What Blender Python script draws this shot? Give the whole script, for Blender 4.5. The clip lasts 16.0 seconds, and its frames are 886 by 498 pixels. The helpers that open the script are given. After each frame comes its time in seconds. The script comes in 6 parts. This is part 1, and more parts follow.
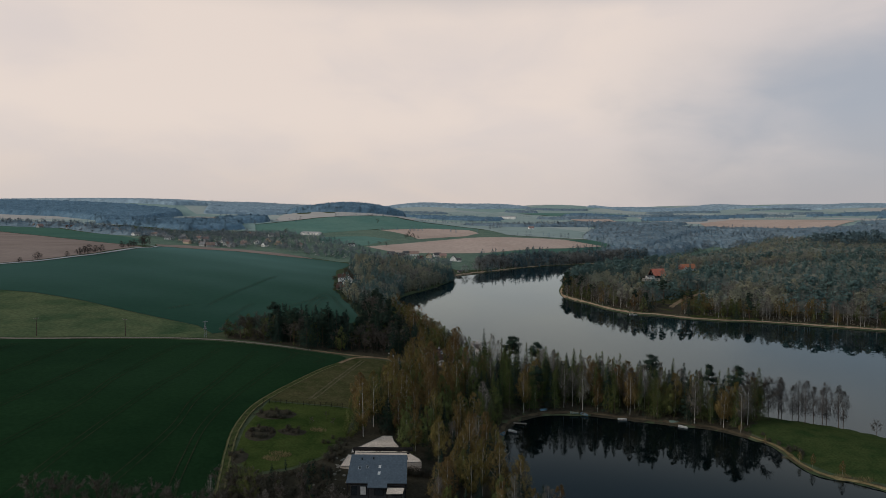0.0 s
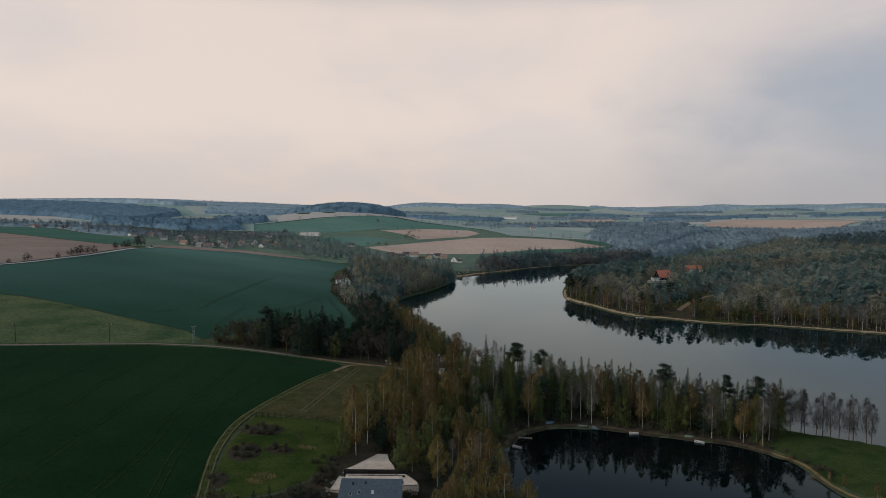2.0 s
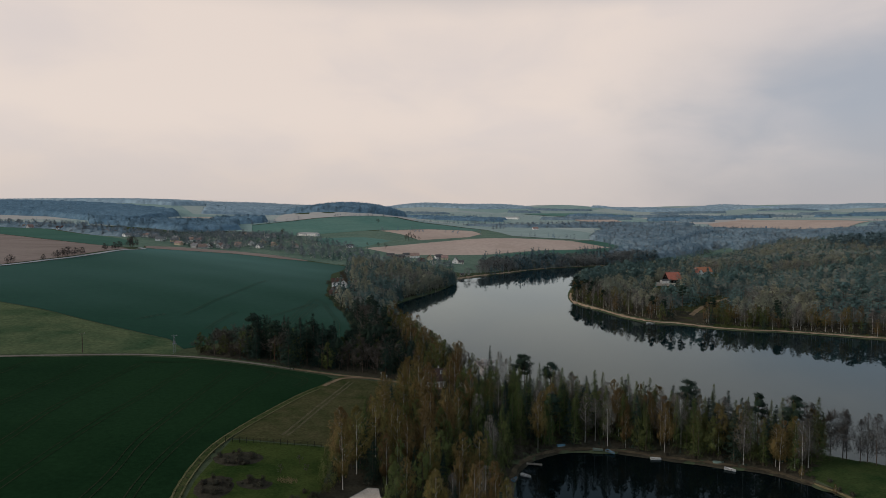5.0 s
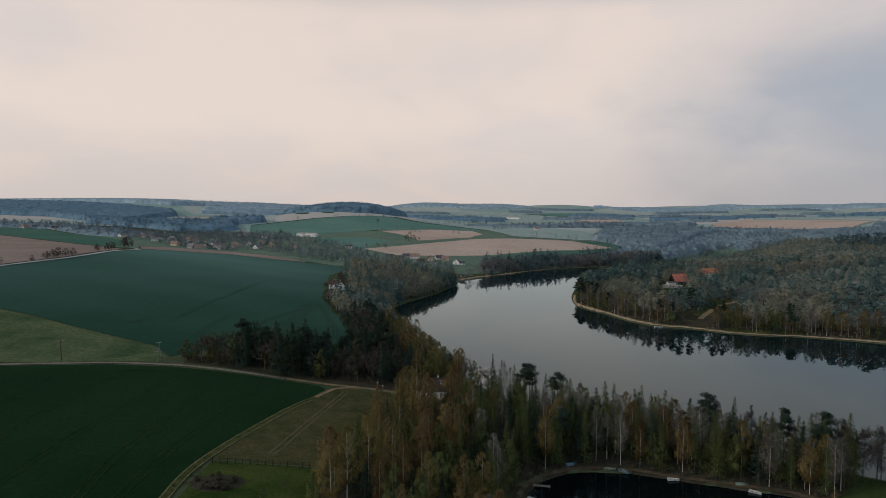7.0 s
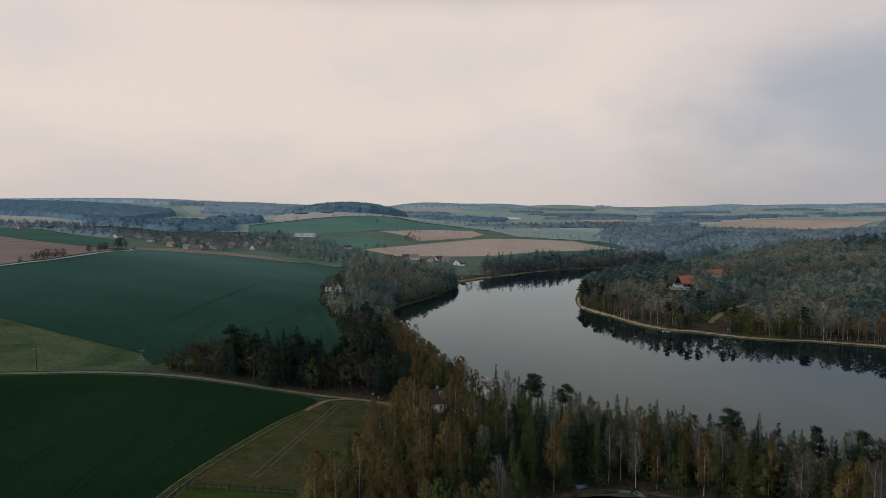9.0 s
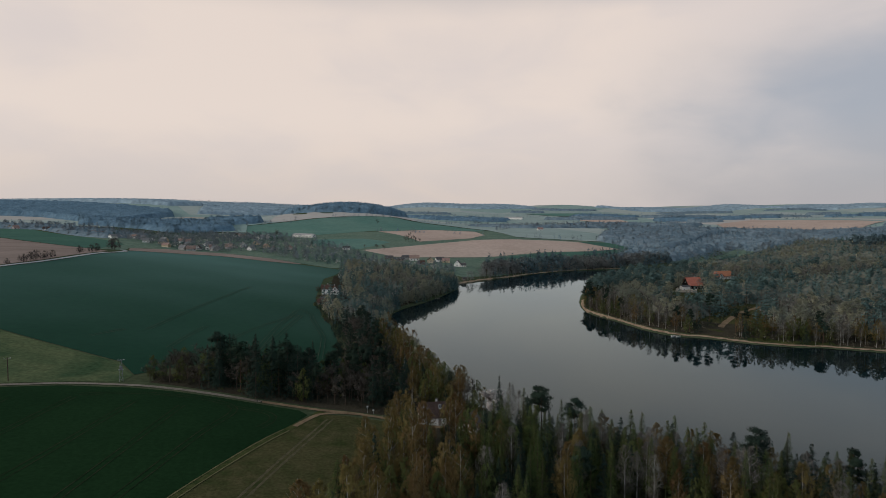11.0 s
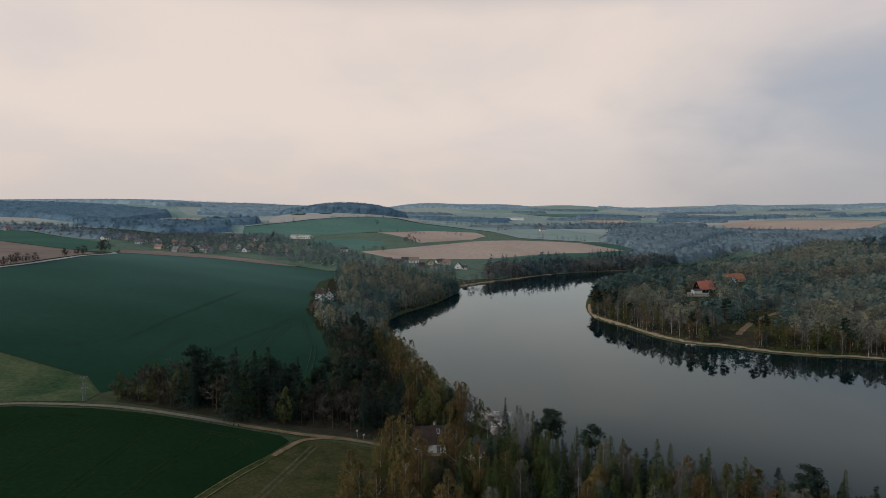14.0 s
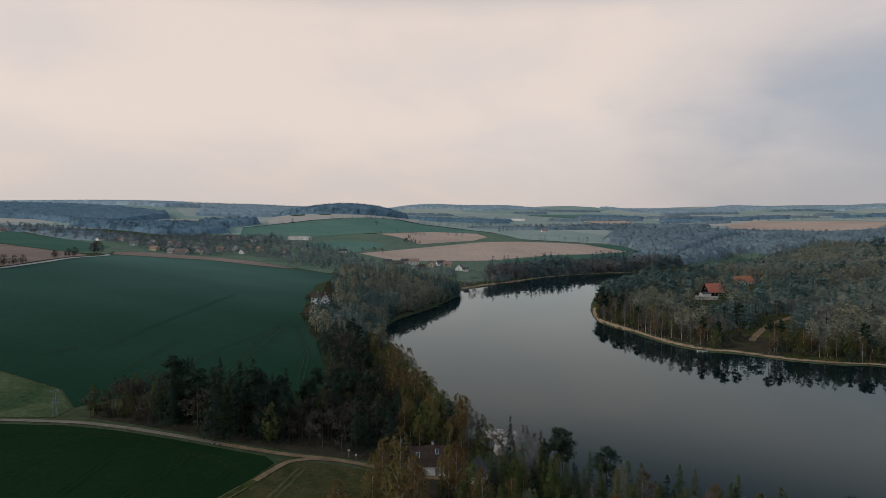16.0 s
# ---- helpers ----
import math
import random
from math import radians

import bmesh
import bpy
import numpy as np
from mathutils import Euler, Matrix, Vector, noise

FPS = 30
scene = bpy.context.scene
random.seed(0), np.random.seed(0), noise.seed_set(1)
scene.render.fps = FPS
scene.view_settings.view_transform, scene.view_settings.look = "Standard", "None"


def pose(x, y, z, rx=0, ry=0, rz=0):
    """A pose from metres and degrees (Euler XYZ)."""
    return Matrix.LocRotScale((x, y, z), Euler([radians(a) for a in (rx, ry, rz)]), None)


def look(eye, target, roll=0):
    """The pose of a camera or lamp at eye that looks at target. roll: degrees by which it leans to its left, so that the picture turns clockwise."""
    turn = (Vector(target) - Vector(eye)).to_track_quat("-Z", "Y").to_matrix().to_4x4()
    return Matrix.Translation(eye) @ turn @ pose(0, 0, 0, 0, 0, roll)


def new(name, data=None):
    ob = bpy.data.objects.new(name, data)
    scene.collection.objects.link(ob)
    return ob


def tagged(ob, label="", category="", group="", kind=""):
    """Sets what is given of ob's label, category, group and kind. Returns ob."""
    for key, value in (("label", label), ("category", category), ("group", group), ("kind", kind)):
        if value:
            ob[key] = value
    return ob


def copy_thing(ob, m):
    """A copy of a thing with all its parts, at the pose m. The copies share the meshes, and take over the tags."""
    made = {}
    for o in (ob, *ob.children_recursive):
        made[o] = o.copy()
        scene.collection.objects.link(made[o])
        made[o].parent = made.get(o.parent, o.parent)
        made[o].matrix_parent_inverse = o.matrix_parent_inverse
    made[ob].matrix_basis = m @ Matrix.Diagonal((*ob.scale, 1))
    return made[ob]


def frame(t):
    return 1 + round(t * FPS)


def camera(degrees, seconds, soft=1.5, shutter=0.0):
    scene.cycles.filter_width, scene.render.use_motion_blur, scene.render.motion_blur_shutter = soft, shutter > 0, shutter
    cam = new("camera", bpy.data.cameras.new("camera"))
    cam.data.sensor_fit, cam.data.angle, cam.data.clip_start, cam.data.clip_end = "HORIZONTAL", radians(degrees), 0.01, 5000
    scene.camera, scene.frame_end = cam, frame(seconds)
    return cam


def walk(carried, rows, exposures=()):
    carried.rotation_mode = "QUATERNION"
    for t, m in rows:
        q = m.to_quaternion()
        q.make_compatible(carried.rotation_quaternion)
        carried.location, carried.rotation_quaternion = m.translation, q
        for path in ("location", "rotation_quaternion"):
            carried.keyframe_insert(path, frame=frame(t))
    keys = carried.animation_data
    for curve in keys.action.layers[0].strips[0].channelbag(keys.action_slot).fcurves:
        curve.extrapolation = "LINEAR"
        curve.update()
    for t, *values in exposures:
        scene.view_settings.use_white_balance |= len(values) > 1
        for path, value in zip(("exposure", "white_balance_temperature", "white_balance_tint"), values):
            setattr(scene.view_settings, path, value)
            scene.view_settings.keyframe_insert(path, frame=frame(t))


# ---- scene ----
from mathutils import geometry
cam = camera(72.0, 16.0, soft=0.55)
# the drone flies ahead at about seven metres a second: seconds, eye, target, roll
PATH = [
    (0, (0.0, 0.0, 72.0), (0.0, 99.834, 66.232), 0.00),
    (1, (0.224, 6.722, 71.966), (0.147, 106.557, 66.219), 0.00),
    (2, (0.42, 13.479, 71.94), (0.265, 113.315, 66.206), 0.00),
    (3, (0.596, 20.277, 71.921), (0.363, 120.113, 66.196), -0.00),
    (4, (0.757, 27.119, 71.909), (0.448, 126.955, 66.188), -0.00),
    (5, (0.907, 34.01, 71.904), (0.526, 133.845, 66.184), -0.01),
    (6, (1.052, 40.95, 71.906), (0.604, 140.785, 66.185), -0.01),
    (7, (1.196, 47.941, 71.913), (0.684, 147.776, 66.191), -0.01),
    (8, (1.34, 54.982, 71.925), (0.77, 154.817, 66.202), -0.02),
    (9, (1.489, 62.072, 71.939), (0.863, 161.906, 66.219), -0.02),
    (10, (1.643, 69.206, 71.955), (0.965, 169.04, 66.242), -0.03),
    (11, (1.803, 76.38, 71.971), (1.074, 176.214, 66.272), -0.04),
    (12, (1.971, 83.588, 71.984), (1.19, 183.424, 66.307), -0.05),
    (13, (2.146, 90.823, 71.992), (1.31, 190.66, 66.348), -0.06),
    (14, (2.327, 98.077, 71.993), (1.429, 197.916, 66.394), -0.08),
    (15, (2.512, 105.339, 71.983), (1.544, 205.181, 66.445), -0.09),
    (16, (2.7, 112.599, 71.96), (1.648, 212.445, 66.5), -0.11),
]
walk(cam, [(t, look(eye, target, roll)) for t, eye, target, roll in PATH])

# ---------- daylight: a veiled evening sky, brighter ahead and to the left ----------
SUN_TURN, SUN_HEIGHT = radians(-105), radians(22)  # from +y, clockwise seen from above
world = bpy.data.worlds.new("evening_sky")
scene.world = world
world.use_nodes = True
wn, wl = world.node_tree.nodes, world.node_tree.links
wn.clear()


def sky_node(kind, **values):
    node = wn.new(kind)
    for k, v in values.items():
        node.inputs[k].default_value = v
    return node


def sky_math(op, a, b=None):
    node = wn.new("ShaderNodeMath")
    node.operation = op
    for i, v in enumerate((a, b)):
        if v is None:
            continue
        if isinstance(v, (int, float)):
            node.inputs[i].default_value = v
        else:
            wl.new(v, node.inputs[i])
    return node.outputs[0]


def sky_range(value, a, b, c=0.0, d=1.0):
    node = sky_node("ShaderNodeMapRange", **{"From Min": a, "From Max": b, "To Min": c, "To Max": d})
    node.interpolation_type = "SMOOTHSTEP"
    wl.new(value, node.inputs["Value"])
    return node.outputs["Result"]


def sky_mix(fac, a, b):
    node = wn.new("ShaderNodeMix")
    node.data_type = "RGBA"
    for i, v in ((0, fac), (6, a), (7, b)):
        if isinstance(v, (int, float)):
            node.inputs[i].default_value = v
        elif isinstance(v, tuple):
            node.inputs[i].default_value = (*v, 1)
        else:
            wl.new(v, node.inputs[i])
    return node.outputs[2]


clear = wn.new("ShaderNodeTexSky")
clear.sky_type, clear.sun_disc = "NISHITA", False
clear.sun_elevation, clear.sun_rotation = SUN_HEIGHT, SUN_TURN
clear_dim = wn.new("ShaderNodeVectorMath")
clear_dim.operation = "SCALE"
wl.new(clear.outputs[0], clear_dim.inputs[0])
clear_dim.inputs["Scale"].default_value = 0.08
way = wn.new("ShaderNodeTexCoord").outputs["Generated"]
split = wn.new("ShaderNodeSeparateXYZ")
wl.new(way, split.inputs[0])
stretch = wn.new("ShaderNodeMapping")
stretch.inputs["Scale"].default_value = (1.0, 1.0, 2.4)
stretch.inputs["Rotation"].default_value = (0.0, radians(14), 0.0)
wl.new(way, stretch.inputs[0])
cloud = sky_node("ShaderNodeTexNoise", Scale=1.9, Detail=5.0, Roughness=0.48, Distortion=0.25)
wl.new(stretch.outputs[0], cloud.inputs["Vector"])
fine = sky_node("ShaderNodeTexNoise", Scale=5.0, Detail=5.0, Roughness=0.5, Distortion=0.5)
wl.new(stretch.outputs[0], fine.inputs["Vector"])
puffs = sky_math("ADD", sky_math("MULTIPLY", cloud.outputs[0], 0.7), sky_math("MULTIPLY", fine.outputs[0], 0.3))
# cream near the veiled sun, a little duller towards the horizon
low = sky_range(split.outputs["Z"], 0.0, 0.16)
cream = sky_mix(low, (0.70, 0.60, 0.545), (0.82, 0.705, 0.635))
cream = sky_mix(sky_range(puffs, 0.42, 0.60), sky_mix(low, (0.64, 0.57, 0.545), (0.735, 0.65, 0.615)), cream)
# blue-grey cloud bank to the right
side = sky_math("ADD", split.outputs["X"], sky_math("MULTIPLY", sky_math("SUBTRACT", puffs, 0.5), 0.9))
bank = sky_range(sky_math("SUBTRACT", side, sky_math("MULTIPLY", split.outputs["Z"], 0.9)), 0.07, 0.44)
bank = sky_math("MULTIPLY", bank, sky_range(split.outputs["Z"], 0.36, 0.2, 0.5, 1.0))
grey = sky_mix(low, (0.435, 0.42, 0.44), (0.40, 0.425, 0.48))
veil = sky_mix(bank, cream, grey)
# unseen sky shaping light: dark overhead dims ground, even pale blue-grey behind lights trees
veil = sky_mix(sky_range(split.outputs["Z"], 0.29, 0.42, 0.0, 0.93), veil, (0.155, 0.212, 0.27))
veil = sky_mix(sky_range(split.outputs["Y"], 0.35, -0.55, 0.0, 0.85), veil, (0.51, 0.61, 0.73))
whole = sky_mix(0.94, clear_dim.outputs[0], veil)
back = wn.new("ShaderNodeBackground")
wl.new(whole, back.inputs["Color"])
back.inputs["Strength"].default_value = 1.0
wl.new(back.outputs[0], wn.new("ShaderNodeOutputWorld").inputs[0])

sun = new("sun", bpy.data.lights.new("sun", "SUN"))
sun.data.energy, sun.data.angle, sun.data.color = 1.5, radians(12), (1.0, 0.92, 0.84)
_s = Vector((math.sin(SUN_TURN) * math.cos(SUN_HEIGHT), math.cos(SUN_TURN) * math.cos(SUN_HEIGHT), math.sin(SUN_HEIGHT)))
sun.matrix_world = look(_s * 500, (0, 0, 0))

# ---------- materials ----------
def material(name, a, b, size, rough=0.9, relief=0.0, fine=None, where="place", per_thing=0.0, metal=0.0, gloss=0.0,
             through_light=0.0, contrast=(0.35, 0.65), spread=None, wide=None, speckle=0.28, sheen=None):
    """Two colours mixed by noise of a size in metres, with finer grain, wide mottling and relief."""
    m = bpy.data.materials.new(name)
    m.use_nodes = True
    n, l = m.node_tree.nodes, m.node_tree.links
    p = n["Principled BSDF"]
    p.inputs["Roughness"].default_value, p.inputs["Metallic"].default_value = rough, metal
    p.inputs["Specular IOR Level"].default_value = gloss
    if sheen:  # tinted sheen standing in for haze at grazing angles: weight, roughness, tint
        p.inputs["Sheen Weight"].default_value, p.inputs["Sheen Roughness"].default_value = sheen[:2]
        p.inputs["Sheen Tint"].default_value = (*sheen[2], 1)
    co = n.new("ShaderNodeNewGeometry").outputs["Position"] if where == "place" else n.new("ShaderNodeTexCoord").outputs["Object"]
    if spread:
        mp = n.new("ShaderNodeMapping")
        mp.inputs["Scale"].default_value = spread
        l.new(co, mp.inputs[0])
        co = mp.outputs[0]

    def noise_of(metres, detail=5.0):
        t = n.new("ShaderNodeTexNoise")
        t.inputs["Scale"].default_value, t.inputs["Detail"].default_value = 1.0 / metres, detail
        l.new(co, t.inputs["Vector"])
        return t.outputs[0]

    def spread_out(value, lo, hi, c=0.0, d=1.0):
        t = n.new("ShaderNodeMapRange")
        for k, v in (("From Min", lo), ("From Max", hi), ("To Min", c), ("To Max", d)):
            t.inputs[k].default_value = v
        l.new(value, t.inputs["Value"])
        return t.outputs["Result"]

    def mix(fac, x, y, kind="MIX"):
        t = n.new("ShaderNodeMix")
        t.data_type, t.blend_type = "RGBA", kind
        for i, v in ((0, fac), (6, x), (7, y)):
            if isinstance(v, (int, float)):
                t.inputs[i].default_value = v
            elif isinstance(v, tuple):
                t.inputs[i].default_value = (*v, 1)
            else:
                l.new(v, t.inputs[i])
        return t.outputs[2]

    big = noise_of(size)
    colour = mix(spread_out(big, *contrast), a, b)
    if wide:
        colour = mix(spread_out(noise_of(wide, 3.0), 0.4, 0.62), colour, mix(0.55, colour, b))
    grain = noise_of(fine or size / 7.0, 4.0)
    g = spread_out(grain, 0.25, 0.75, 1 - speckle, 1 + speckle)
    grey = n.new("ShaderNodeCombineColor")
    for i in range(3):
        l.new(g, grey.inputs[i])
    colour = mix(1.0, colour, grey.outputs[0], "MULTIPLY")
    if per_thing:
        info = n.new("ShaderNodeObjectInfo").outputs["Random"]
        hsv = n.new("ShaderNodeHueSaturation")
        l.new(colour, hsv.inputs["Color"])
        l.new(spread_out(info, 0, 1, 0.5 - 0.045 * per_thing, 0.5 + 0.045 * per_thing), hsv.inputs["Hue"])
        more = n.new("ShaderNodeMath")
        more.operation = "FRACT"
        times = n.new("ShaderNodeMath")
        times.operation = "MULTIPLY"
        times.inputs[1].default_value = 7.31
        l.new(info, times.inputs[0])
        l.new(times.outputs[0], more.inputs[0])
        l.new(spread_out(more.outputs[0], 0, 1, 1 - 0.4 * per_thing, 1 + 0.4 * per_thing), hsv.inputs["Value"])
        colour = hsv.outputs[0]
    l.new(colour, p.inputs["Base Color"])
    if relief:
        bump = n.new("ShaderNodeBump")
        bump.inputs["Strength"].default_value, bump.inputs["Distance"].default_value = 1.0, relief
        l.new(grain, bump.inputs["Height"])
        l.new(bump.outputs[0], p.inputs["Normal"])
    if through_light:
        t = n.new("ShaderNodeBsdfTranslucent")
        l.new(colour, t.inputs[0])
        blend = n.new("ShaderNodeMixShader")
        blend.inputs[0].default_value = through_light
        l.new(p.outputs[0], blend.inputs[1])
        l.new(t.outputs[0], blend.inputs[2])
        l.new(blend.outputs[0], n["Material Output"].inputs[0])
    return m


# blue-green sheen pales the wheat with distance, in place of haze
HAZE_SHEEN = (0.07, 0.22, (0.40, 0.72, 0.62))
WHEAT = material("young_wheat", (0.0068, 0.0200, 0.0080), (0.0128, 0.033, 0.0125), 34, 0.85, 0.05, fine=1.2, wide=90, speckle=0.2, sheen=HAZE_SHEEN)
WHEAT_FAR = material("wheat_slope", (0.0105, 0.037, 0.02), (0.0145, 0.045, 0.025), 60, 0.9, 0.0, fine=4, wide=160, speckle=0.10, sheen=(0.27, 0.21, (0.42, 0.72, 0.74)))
# hill green with haze in its colour: paler and bluer than near wheat
HAZED_HILL_GREEN = material("haze_paled_green_hillside", (0.1, 0.185, 0.15), (0.13, 0.212, 0.168), 90, 0.9, 0.0, fine=9, speckle=0.10)
MEADOW = material("meadow_grass", (0.044, 0.074, 0.036), (0.1, 0.118, 0.058), 14, 0.9, 0.05, fine=1.5, wide=30)
LAWN = material("lawn_grass", (0.024, 0.042, 0.011), (0.06, 0.074, 0.021), 7, 0.9, 0.03, fine=0.6, wide=15)
BANK_GRASS = material("bank_grass", (0.024, 0.042, 0.014), (0.044, 0.058, 0.02), 5, 0.9, 0.03, fine=0.6, wide=12)
ROUGH_GRASS = material("rough_pasture", (0.036, 0.046, 0.016), (0.076, 0.067, 0.031), 5, 0.95, 0.08, fine=0.8, wide=16)
GROUND = material("grassy_ground", (0.05, 0.068, 0.036), (0.074, 0.084, 0.046), 25, 0.95, 0.05, fine=2.0, wide=120)
LITTER = material("leaf_litter", (0.033, 0.029, 0.021), (0.055, 0.047, 0.032), 5, 0.95, 0.08, fine=0.7, wide=20)
SOIL = material("dry_ploughed_soil", (0.41, 0.3, 0.24), (0.49, 0.365, 0.295), 70, 0.95, 0.0, fine=6, wide=150, speckle=0.10)
SOIL_DARK = material("turned_soil", (0.235, 0.178, 0.148), (0.29, 0.222, 0.185), 50, 0.95, 0.0, fine=5, speckle=0.10)
GRAVEL = material("gravel_track", (0.17, 0.146, 0.114), (0.23, 0.196, 0.154), 3, 0.95, 0.02, fine=0.5)
DIRT = material("bare_earth", (0.17, 0.115, 0.07), (0.24, 0.168, 0.102), 3, 0.95, 0.03, fine=0.5)
GRASS_DRY = material("dry_verge_grass", (0.036, 0.05, 0.018), (0.07, 0.072, 0.028), 2, 0.95, 0.05, fine=0.4)
RUT = material("pale_worn_rut", (0.095, 0.09, 0.042), (0.15, 0.132, 0.066), 3, 0.95, 0.0, fine=0.5)
ASPHALT = material("worn_asphalt", (0.34, 0.34, 0.33), (0.42, 0.415, 0.4), 6, 0.9, 0.0, fine=0.5)
SHORE = material("shore_sand_and_reed", (0.24, 0.16, 0.105), (0.36, 0.26, 0.175), 4, 0.95, 0.05, fine=0.7, wide=18)
TRACK = material("wheel_track_soil", (0.016, 0.027, 0.013), (0.03, 0.036, 0.019), 6, 0.95, 0.0, fine=0.8)

# far fields carry distance haze in their pale blue-grey base colours
HAZED_COUNTRY = material("haze_tinted_far_fields", (0.25, 0.315, 0.308), (0.39, 0.42, 0.4), 160, 0.95, fine=25, wide=420)
_n, _l = HAZED_COUNTRY.node_tree.nodes, HAZED_COUNTRY.node_tree.links
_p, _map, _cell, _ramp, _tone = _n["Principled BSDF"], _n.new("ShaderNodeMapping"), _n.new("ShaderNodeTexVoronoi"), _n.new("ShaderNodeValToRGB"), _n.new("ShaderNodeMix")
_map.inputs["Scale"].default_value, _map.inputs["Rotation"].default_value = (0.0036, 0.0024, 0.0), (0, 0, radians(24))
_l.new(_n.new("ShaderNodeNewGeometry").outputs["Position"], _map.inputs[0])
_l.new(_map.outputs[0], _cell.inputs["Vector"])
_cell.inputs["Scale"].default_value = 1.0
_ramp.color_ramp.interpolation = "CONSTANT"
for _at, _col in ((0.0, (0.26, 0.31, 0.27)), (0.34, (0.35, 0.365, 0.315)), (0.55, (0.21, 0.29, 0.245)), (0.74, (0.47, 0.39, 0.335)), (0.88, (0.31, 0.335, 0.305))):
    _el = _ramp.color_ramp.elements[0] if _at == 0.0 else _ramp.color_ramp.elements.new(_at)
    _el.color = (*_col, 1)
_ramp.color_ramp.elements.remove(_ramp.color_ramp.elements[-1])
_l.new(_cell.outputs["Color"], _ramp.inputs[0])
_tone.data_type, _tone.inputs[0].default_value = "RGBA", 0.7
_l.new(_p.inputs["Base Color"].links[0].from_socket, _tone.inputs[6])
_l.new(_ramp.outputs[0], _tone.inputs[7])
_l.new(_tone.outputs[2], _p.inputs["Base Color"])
# distance haze is put into these canopy colours: paler and bluer than near trees
HAZED_CONIFER_CANOPY = material("haze_tinted_conifer_canopy", (0.096, 0.156, 0.202), (0.134, 0.202, 0.25), 22, 0.95, fine=6)
# broadleaf canopy greyed and cooled in base colour for haze
HAZED_BROAD_CANOPY = material("haze_tinted_broadleaf_canopy", (0.125, 0.17, 0.195), (0.18, 0.222, 0.242), 22, 0.95, fine=6)
HAZED_SKYLINE = material("haze_paled_skyline_woods", (0.22, 0.285, 0.325), (0.28, 0.345, 0.375), 60, 0.95, fine=15)
# filler sheet between crowns; its dim colour stands for shade inside the wood
CANOPY = material("shade_toned_canopy", (0.085, 0.095, 0.08), (0.15, 0.148, 0.118), 26, 0.95, fine=1.5)
MUD = material("dark_pond_mud", (0.06, 0.046, 0.03), (0.1, 0.077, 0.048), 2.5, 0.95, 0.03, fine=0.5)
BIRCH_BARK = material("birch_bark", (0.40, 0.37, 0.33), (0.15, 0.13, 0.11), 0.7, 0.8, fine=0.12, where="own", contrast=(0.5, 0.68), spread=(1, 1, 2.2))
BARK = material("dark_bark", (0.055, 0.040, 0.030), (0.10, 0.075, 0.058), 0.5, 0.95, fine=0.1, where="own")
PINE_BARK = material("pine_bark", (0.13, 0.075, 0.045), (0.075, 0.052, 0.04), 2.5, 0.95, fine=0.2, where="own")
BIRCH_LEAF = material("birch_buds", (0.125, 0.088, 0.034), (0.17, 0.122, 0.048), 2.5, 0.8, fine=0.5, where="own", per_thing=0.5, through_light=0.2)
OLIVE_LEAF = material("young_leaves", (0.082, 0.098, 0.034), (0.115, 0.126, 0.045), 2.5, 0.8, fine=0.5, where="own", per_thing=0.45, through_light=0.2)
LARCH_LEAF = material("larch_needles", (0.044, 0.06, 0.021), (0.078, 0.092, 0.032), 2.0, 0.85, fine=0.5, where="own", per_thing=0.5, through_light=0.12)
SPRUCE_LEAF = material("spruce_needles", (0.018, 0.031, 0.024), (0.032, 0.048, 0.034), 1.5, 0.85, fine=0.4, where="own", per_thing=0.5, through_light=0.08)
PINE_LEAF = material("pine_needles", (0.02, 0.034, 0.025), (0.036, 0.052, 0.036), 1.5, 0.85, fine=0.4, where="own", per_thing=0.4, through_light=0.1)
TWIG = material("bare_twigs", (0.1, 0.09, 0.076), (0.148, 0.13, 0.108), 2.5, 0.9, fine=0.4, where="own", per_thing=0.5)
BLOSSOM = material("white_blossom", (0.52, 0.46, 0.43), (0.62, 0.57, 0.53), 1.5, 0.8, fine=0.3, where="own", per_thing=0.2, through_light=0.3)
REED = material("dry_reed", (0.15, 0.115, 0.055), (0.22, 0.17, 0.085), 1.5, 0.9, fine=0.3)
SHRUB = material("brown_shrub_twigs", (0.042, 0.039, 0.029), (0.07, 0.06, 0.042), 1.2, 0.9, fine=0.3, where="own", per_thing=0.5)
BRUSH = material("pale_brown_brushwood", (0.13, 0.112, 0.08), (0.19, 0.165, 0.115), 3, 0.9, fine=0.6, through_light=0.3)
# woods seen as a mass: tints drift from tree to tree, colours lifted for haze
MASS_GREEN = material("haze_lifted_conifers", (0.07, 0.116, 0.112), (0.118, 0.172, 0.152), 12, 0.9, fine=2.0, through_light=0.2)
MASS_BROWN = material("haze_lifted_budding_wood", (0.235, 0.25, 0.195), (0.36, 0.34, 0.235), 34, 0.9, fine=2.5, through_light=0.4)
MASS_TWIG = material("haze_lifted_bare_wood", (0.255, 0.24, 0.215), (0.335, 0.31, 0.27), 14, 0.9, fine=2.5, through_light=0.4)
# far conifers: bluish haze mixed into the foliage colour
HAZED_CONIFER = material("haze_tinted_conifers", (0.148, 0.222, 0.272), (0.182, 0.262, 0.315), 60, 0.95, fine=12, through_light=0.45)
HAZED_RIDGE = material("haze_paled_ridge_conifers", (0.17, 0.235, 0.275), (0.21, 0.28, 0.315), 60, 0.95, fine=12)
# far broadleaf trees: grey-blue stands for haze, not for bare twigs
HAZED_BROADLEAF = material("haze_tinted_broadleaf_wood", (0.18, 0.21, 0.23), (0.232, 0.255, 0.268), 70, 0.95, fine=14, through_light=0.4)

